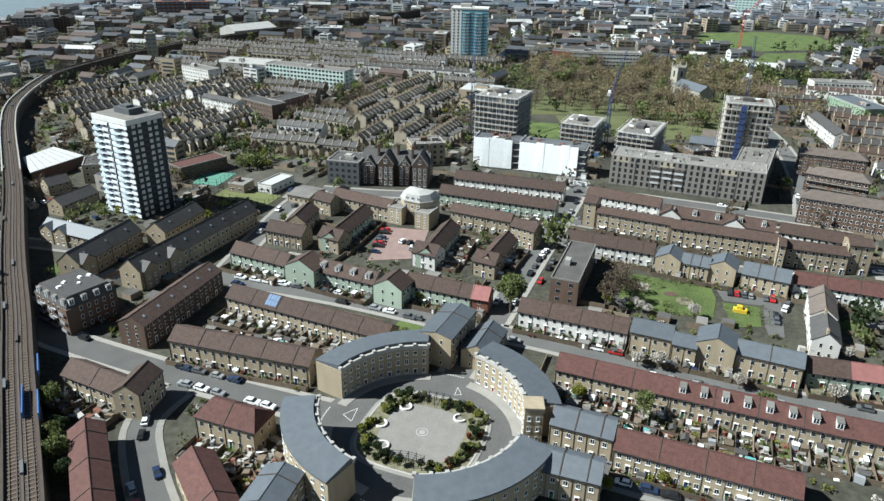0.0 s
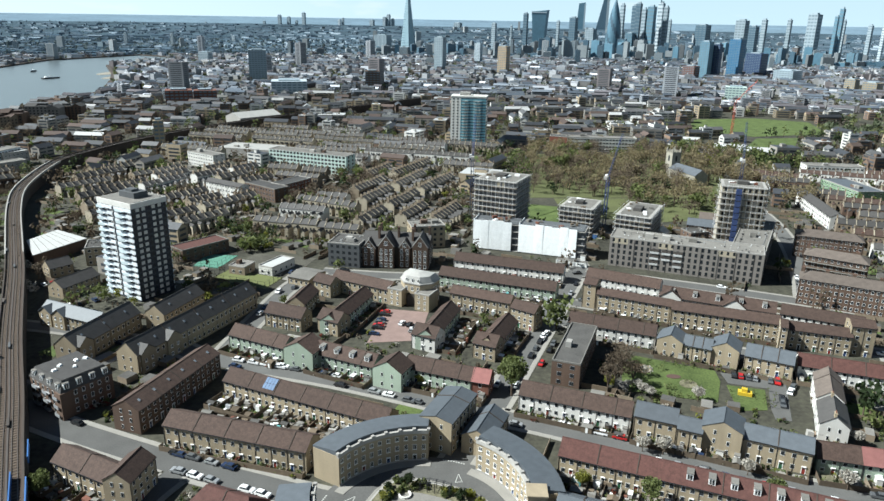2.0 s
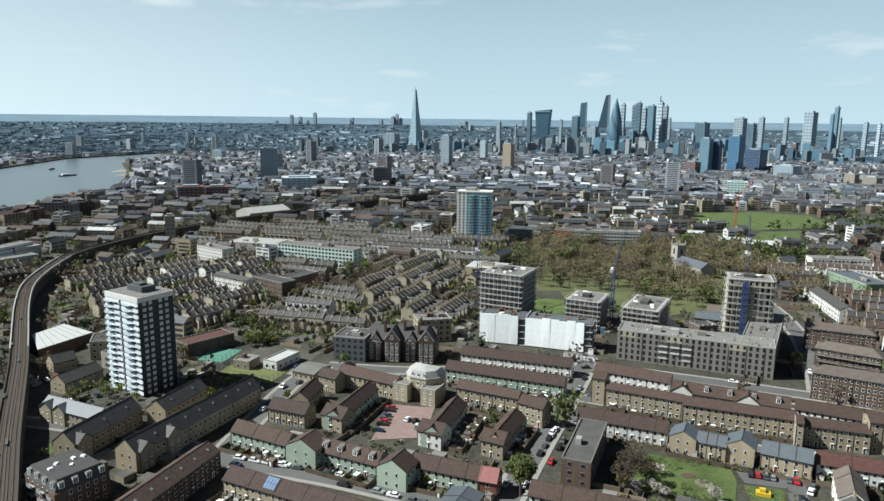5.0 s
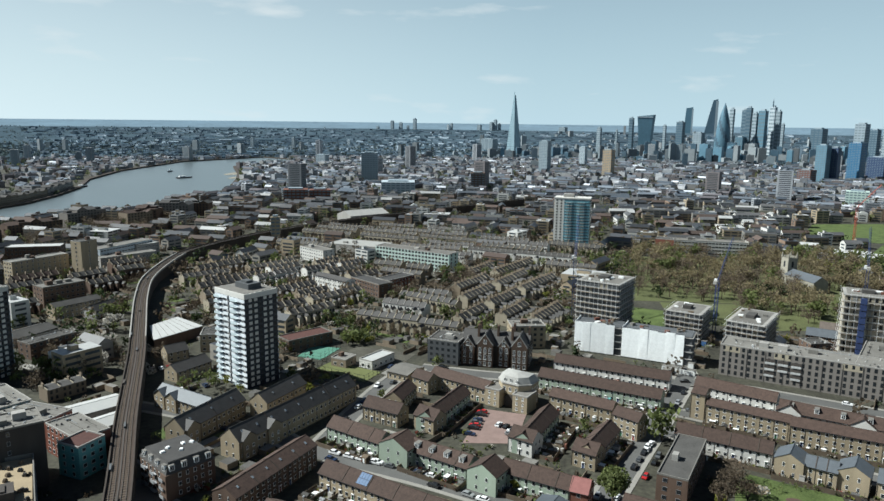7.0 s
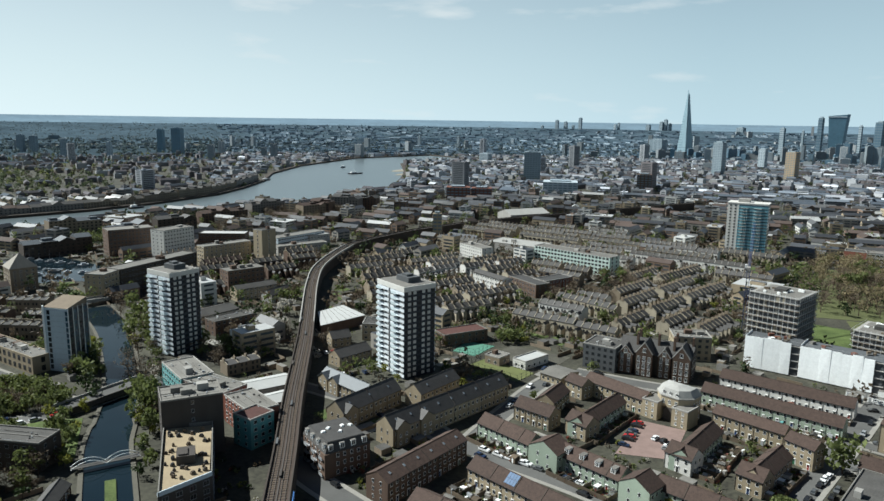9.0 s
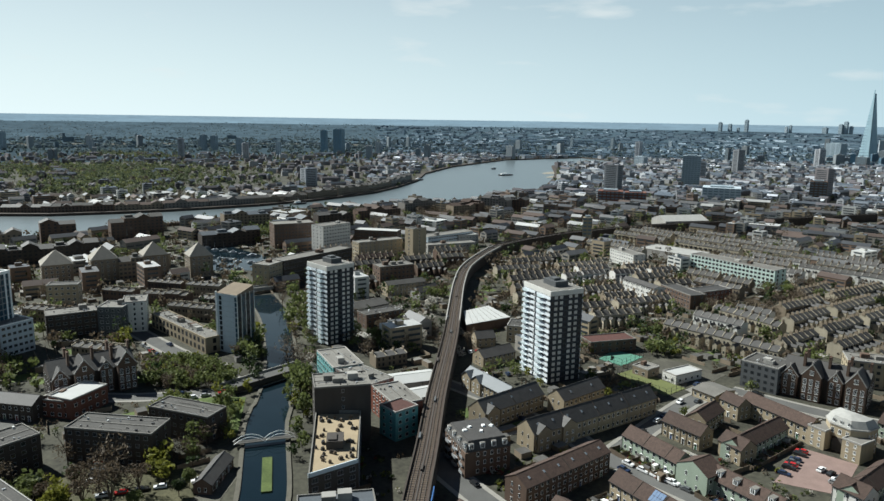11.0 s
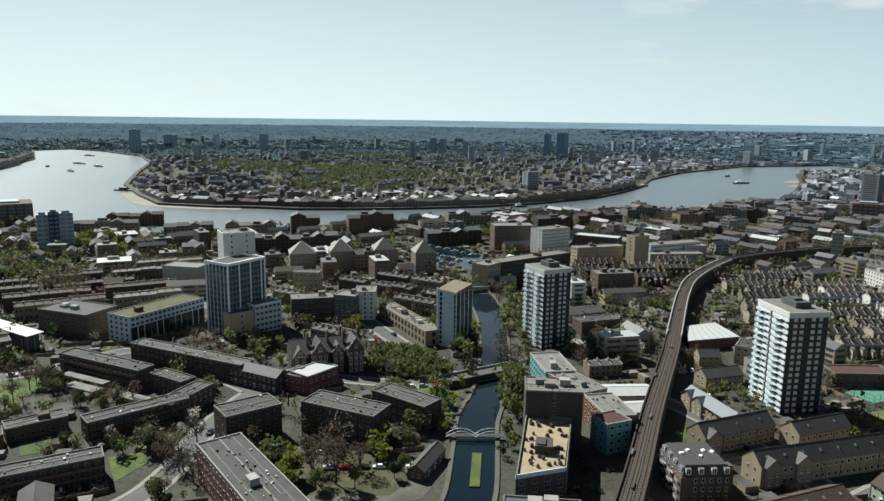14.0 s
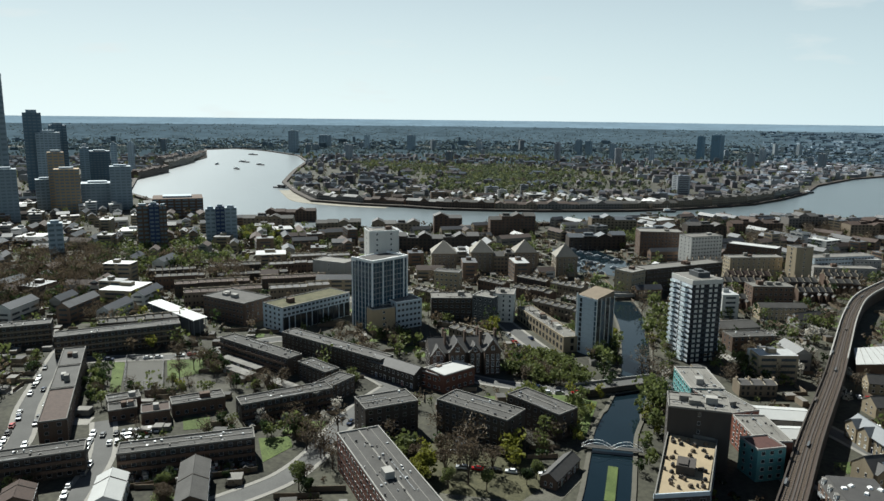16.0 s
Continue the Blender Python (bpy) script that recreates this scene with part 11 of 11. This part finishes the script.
def district(name, r0, r1, step, big, label, windows=True, gap=0.12, mats=None, tall=1.0):
    """One ring of the city, on tilted street grids that differ from quarter to quarter."""
    b, rnd, single = Build(), random.Random(int(r0)), []
    r = r0
    while r < r1:
        a = -98.0
        while a < 36.0:
            da = math.degrees(step / r)
            x, y = r * math.sin(radians(a)), r * math.cos(radians(a))
            x, y = x + rnd.uniform(-0.36, 0.36) * step, y + rnd.uniform(-0.36, 0.36) * step
            a += da
            south = r0 > 900 and a < -38
            if r < 480 and a < -50 and rnd.random() < 0.8:
                continue
            if south and r > 2700 and rnd.random() < 0.45:
                continue
            if r < 430 and 8 < a < 26:
                continue
            if inside(RIVER, x, y) or rnd.random() < (gap + (0.72 if r > 2250 else 0.42 if r > 1500 else 0.25) if south else gap) or not free(x, y) or in_wood(x, y):
                continue
            grid = -23 + 50 * noise.noise((x / 700.0, y / 700.0, 0.3)) + rnd.choice((0, 0, 90)) + rnd.uniform(-9, 9)
            kind = rnd.random()
            z = ground_height(math.hypot(x, y)) + (1.8 if r > 3000 else 0)
            if kind < 0.80:
                L, D, E, R = rnd.uniform(0.3, 1.15) * step, rnd.uniform(7, 10), rnd.uniform(6, 9.5), 2.8
                w, rf = rnd.choice((0, 0, 2, 2, 1, 3)), rnd.choice((0, 0, 0, 1, 1, 2))
            elif kind < 0.97:
                L, D, E, R = rnd.uniform(0.3, 0.75) * step, rnd.uniform(9, 15), rnd.uniform(8, 16), 0
                w, rf = rnd.choice((0, 0, 0, 1, 2, 2, 3)), rnd.choice((0, 0, 2, 2, 2, 3))
            else:
                L, D, E, R = rnd.uniform(0.6, 1.1) * step, rnd.uniform(18, 30), rnd.uniform(7, 11), 0
                w, rf = rnd.choice((1, 2, 3)), rnd.choice((2, 3, 3))
            if south and r0 > 1000:
                w, rf = rnd.choice((0, 0, 0, 2, 2)), rnd.choice((0, 0, 0, 1, 1))
            elif not south and r0 > 400 and rnd.random() < 0.22:
                w, rf = rnd.choice((1, 3, 3, 2)), rnd.choice((2, 2, 3, 0))
            if rnd.random() < big:
                L, D, E, R, w = rnd.uniform(16, 26), rnd.uniform(14, 20), rnd.uniform(28, 62), 0, rnd.choice((0, 1, 1, 3))
            E *= tall
            ex, ey = rot(grid, L, D)
            if inside(RIVER, x + ex, y + ey) or not free(x, y, grid, L, D):
                continue
            if r0 < 400:
                one, panes = Build(), Build()
                city_house(one, 0, 0, 0, L, D, E, R, w, rf, 0, windows, panes)
                single.append((math.hypot(x, y), x, y, grid, one, panes, ("brown brick", "grey stone", "yellow stock brick", "pale rendered")[w] + (" terrace with a pitched roof on a dense street" if R else " flat-roofed block on a dense street")))
            else:
                city_house(b, x, y, grid, L, D, E, R, w, rf, z, windows)
        r += step * 0.72
    single.sort(key=lambda q: q[0])
    for k, (d, x, y, grid, one, panes, text) in enumerate(single):
        if k < 80:
            ob = tagged(part("city_building", one, CITY, at=pose(x, y, 0, 0, 0, grid)), text, "building", "city buildings")
            tagged(part("window_set", panes, CITY, ob), kind="stuff")
            continue
        m = pose(x, y, 0, 0, 0, grid)
        for src in (one, panes):
            base = len(b.v)
            b.v.extend(tuple(m @ Vector(v)) for v in src.v)
            b.f.extend(tuple(i + base for i in f) for f in src.f)
            b.m.extend(src.m)
    tagged(part(name, b, (mats or CITY[:8]) + [city_glass]), label, "city district", kind="stuff")


claim(60, 425, 0, 150, 75, 0)       # the open churchyard and the building site
claim(75, 500, 0, 165, 175, 0)
district("inner_district", 330, 760, 30, 0.0, "dense brick terraces and flats between streets", gap=0.18)
district("middle_district", 760, 1120, 28, 0.0, "dense terraces, flats and halls of the inner city", gap=0.2)
district("outer_district", 1120, 2300, 30, 0.003, "dense roofs of the inner city", gap=0.25, mats=MID_HAZED_CITY)
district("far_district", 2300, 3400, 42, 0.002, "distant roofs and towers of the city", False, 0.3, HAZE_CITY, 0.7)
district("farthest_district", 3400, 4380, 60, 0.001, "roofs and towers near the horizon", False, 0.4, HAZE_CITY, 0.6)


# the dense middle of the business quarter
b, rnd = Build(), random.Random(14)
for i in range(420):
    a, r = radians(rnd.gauss(13, 10)), rnd.uniform(1900, 4300)
    x, y = r * math.sin(a), r * math.cos(a)
    L, D = rnd.uniform(8, 24), rnd.uniform(10, 20)
    h = rnd.uniform(9, 24) if rnd.random() < 0.9 else rnd.uniform(30, 60)
    city_house(b, x, y, rnd.uniform(-30, 30), L, D, h, 0, rnd.choice((0, 1, 1, 2, 3)), rnd.choice((0, 1, 1, 2)), ground_height(r) - 4, r < 2700)
for i in range(170):      # offices and flats of middle height below the tall towers
    a, r = radians(rnd.gauss(14, 4.5) if i < 60 else rnd.uniform(-6, 34)), rnd.uniform(2280, 2690)
    x, y = r * math.sin(a), r * math.cos(a)
    h = rnd.uniform(26, 66) if i < 60 else rnd.uniform(16, 44)
    city_house(b, x, y, -math.degrees(a) + rnd.uniform(-35, 35), rnd.uniform(12, 32), rnd.uniform(12, 22), h, 0, rnd.choice((2, 2, 0, 9, 9, 1, 1, 0)), rnd.choice((0, 1, 1, 3)), -4, i % 4 == 0)
for i in range(34):
    a, r = radians(rnd.uniform(-95, -8)), rnd.uniform(1900, 2900)
    x, y = r * math.sin(a), r * math.cos(a)
    if not inside(RIVER, x, y):
        city_house(b, x, y, rnd.uniform(-40, 40), rnd.uniform(12, 22), rnd.uniform(12, 18), rnd.uniform(26, 50), 0, rnd.choice((0, 1, 1, 3)), 2, ground_height(r) - 5, r < 2700)
tagged(part("distant_blocks", b, [FAR_HAZED_CITY[0], FAR_HAZED_CITY[1], sky_dark, FAR_HAZED_CITY[3], FAR_HAZED_CITY[4], FAR_HAZED_CITY[6], FAR_HAZED_CITY[7], sky_grey, sky_band, sky_blue, sky_white]), "office blocks and towers of the distant city", "city district", kind="stuff")

# blue-grey leaves, the haze of distance put into their colour
far_leaf = leafmat("hazed_foliage", (0.100, 0.136, 0.142), (0.128, 0.164, 0.166))


def woods(name, r0, r1, n, leaf_mats, label, size, seed, clump=16):
    b, rnd = Build(), random.Random(seed)
    made = 0
    while made < n:
        if rnd.random() < 0.45:
            c, a, d = WOODS[rnd.randrange(len(WOODS))]
            x, y = c[0] + rnd.gauss(0, 0.5) * a, c[1] + rnd.gauss(0, 0.5) * d
        else:
            t, r = radians(rnd.uniform(-98, 36)), math.sqrt(rnd.uniform(r0 * r0, r1 * r1))
            x, y = r * math.sin(t), r * math.cos(t)
        r = math.hypot(x, y)
        if not r0 < r < r1 or inside(RIVER, x, y) or not free(x, y):
            made += 0.2
            continue
        z, h = ground_height(r), rnd.uniform(6, 13)
        k = rnd.choice((0, 0, 1) if in_wood(x, y) else (0, 0, 1, 2, 2, 2))
        if r1 < 2500:
            b.tube((x, y, z), (x, y, z + h * 0.4), 0.3, 0.15, 3, 3)
        blobs = [((x + rnd.uniform(-2, 2), y + rnd.uniform(-2, 2), z + h * rnd.uniform(0.32, 0.82)), h * rnd.uniform(0.2, 0.34)) for _ in range(5)]
        leaves(b, crown_points(rnd, clump, blobs), size, rnd, k)
        made += 1
    tagged(part(name, b, leaf_mats + [bark]), label, "trees", kind="stuff")


mid_leaf, mid_lime, mid_twig = leafmat("city_foliage", (0.095, 0.118, 0.066), (0.130, 0.150, 0.085)), leafmat("city_spring_foliage", (0.150, 0.170, 0.070), (0.190, 0.205, 0.085)), leafmat("city_bare_crowns", (0.110, 0.098, 0.080), (0.145, 0.125, 0.095))
woods("near_woods", 300, 900, 2900, [leaf_green, leaf_dark, twig], "scattered street and garden trees in spring", 0.85, 3, 31)
woods("middle_woods", 900, 2300, 6500, [mid_leaf, mid_lime, mid_twig], "scattered trees and woods across the city", 1.7, 4, 16)
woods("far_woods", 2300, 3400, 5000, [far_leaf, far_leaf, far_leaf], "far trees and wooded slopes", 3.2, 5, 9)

# bare budding trees of the churchyard
b, rnd = Build(), random.Random(55)
bare_crown = leafmat("bare_crowns", (0.215, 0.175, 0.100), (0.270, 0.225, 0.125))
for i in range(400):
    x, y = rnd.uniform(72, 262), rnd.uniform(470, 690)
    if math.hypot(x - 172, y - 565) < 24 or (y < 505 and x < 130) or noise.noise((x / 45.0, y / 45.0, 2.0)) < -0.16:
        continue
    h = rnd.uniform(10, 15)
    b.tube((x, y, 0), (x, y, h * 0.5), 0.4, 0.2, 4, 1)
    for k in range(5):
        t = 2 * math.pi * (k + rnd.random()) / 5
        b.tube((x, y, h * 0.38), (x + 3.2 * math.cos(t), y + 3.2 * math.sin(t), h * 0.78), 0.16, 0.06, 3, 1)
    blobs = [((x + rnd.uniform(-2.8, 2.8), y + rnd.uniform(-2.8, 2.8), h * rnd.uniform(0.45, 0.9)), h * rnd.uniform(0.16, 0.26)) for _ in range(7)]
    leaves(b, crown_points(rnd, 125, blobs), 0.50, rnd, 0)
tagged(part("churchyard_trees", b, [bare_crown, bark]), "bare brown budding trees round the church", "trees", kind="stuff")

# thin scatter of houses and woods on the far slopes, colours tinted with haze
slope_mats = [mat("hazed_slope_wall", (0.125, 0.160, 0.185), 0.95, 0.1, 0.02, 0.2, island=0.3, bump=0, spec=0.0), mat("hazed_slope_roof", (0.078, 0.106, 0.128), 0.95, 0.1, 0.02, 0.2, island=0.15, bump=0, spec=0.0), leafmat("hazed_slope_foliage", (0.118, 0.158, 0.178), (0.140, 0.182, 0.198))]
b, rnd = Build(), random.Random(91)
for i in range(3800):
    a, r = radians(rnd.uniform(-98, -22)), 2750 + 1750 * rnd.random() ** 1.6
    x, y = r * math.sin(a), r * math.cos(a)
    if inside(RIVER, x, y):
        continue
    z, g = ground_height(r) + 1.5, rnd.uniform(-40, 40)
    if i % 2 == 0 and r < 3450:
        L, D, h = rnd.uniform(12, 46), rnd.uniform(9, 16), rnd.uniform(4, 7) if i % 90 else rnd.uniform(16, 26)
        p, q = rot(g, L / 2, 0), rot(g, 0, D / 2)
        b.hull([(x - p[0] - q[0], y - p[1] - q[1], z - 4), (x + p[0] - q[0], y + p[1] - q[1], z - 4), (x + p[0] + q[0], y + p[1] + q[1], z - 4), (x - p[0] + q[0], y - p[1] + q[1], z - 4)],
               [(x - p[0] - q[0], y - p[1] - q[1], z + h), (x + p[0] - q[0], y + p[1] - q[1], z + h), (x + p[0] + q[0], y + p[1] + q[1], z + h), (x - p[0] + q[0], y - p[1] + q[1], z + h)], 0, 1)
    else:
        for k in range(3):
            leaves(b, crown_points(rnd, 3, [((x + rnd.uniform(-14, 14), y + rnd.uniform(-14, 14), z + 0.8), 2.2)]), 3.2, rnd, 2)
tagged(part("hillside_scatter", b, slope_mats), "scattered houses and woods on the far slopes, haze in their colours", "hillside", kind="stuff")

# ---------------------------------------------------------------- what fills the yards between the buildings
b, rnd = Build(), random.Random(77)
made = 0
while made < 15500:
    t, r = radians(rnd.uniform(-98, 36)), math.sqrt(rnd.uniform(125 ** 2, 760 ** 2))
    x, y = r * math.sin(t), r * math.cos(t)
    made += 1
    if not free(x, y) or inside(RIVER, x, y):
        continue
    k = rnd.random()
    ang = -23 + rnd.choice((0, 90)) + rnd.uniform(-4, 4)
    if k < 0.5:
        h = rnd.uniform(0.8, 2.6)
        leaves(b, crown_points(rnd, 16, [((x + rnd.uniform(-1, 1), y + rnd.uniform(-1, 1), h * 0.6), h * 0.6) for _ in range(2)]), 0.38, rnd, rnd.choice((0, 0, 2, 3, 3)))
    elif k < 0.75:
        w = rnd.uniform(5, 16)
        p, q, n = rot(ang, w / 2, 0), rot(ang, 0, 0.08), rnd.uniform(1.4, 2.0)
        b.poly([(x - p[0] - q[0], y - p[1] - q[1]), (x + p[0] - q[0], y + p[1] - q[1]), (x + p[0] + q[0], y + p[1] + q[1]), (x - p[0] + q[0], y - p[1] + q[1])], 0, n, rnd.choice((4, 4, 5)))
    elif k < 0.92:
        w, d, h = rnd.uniform(1.2, 3.2), rnd.uniform(1.2, 2.6), rnd.uniform(1.6, 2.8)
        p, q = rot(ang, w, 0), rot(ang, 0, d)
        b.poly([(x - p[0] - q[0], y - p[1] - q[1]), (x + p[0] - q[0], y + p[1] - q[1]), (x + p[0] + q[0], y + p[1] + q[1]), (x - p[0] + q[0], y - p[1] + q[1])], 0, h, rnd.choice((4, 5, 5, 6)), rnd.choice((6, 7, 7)))
    else:
        w, d = rnd.uniform(2, 7), rnd.uniform(2, 5)
        p, q = rot(ang, w, 0), rot(ang, 0, d)
        b.poly([(x - p[0] - q[0], y - p[1] - q[1]), (x + p[0] - q[0], y + p[1] - q[1]), (x + p[0] + q[0], y + p[1] + q[1]), (x - p[0] + q[0], y - p[1] + q[1])], 0, 0.02 + 0.1 * rnd.random(), rnd.choice((8, 8, 9)))
tagged(part("yard_clutter", b, [leaf_green, leaf_lime, leaf_dark, twig, timber, stockdark, felt_light, felt, grass, paving]), "bushes, fences, sheds and small plots between the houses", "yards", kind="stuff")
tagged(part("distant_trees", DISTANT, [leaf_green, leaf_lime, leaf_dark, leaf_blossom, twig, bark]), "street trees, groves and bushes across the district", "trees", kind="stuff")
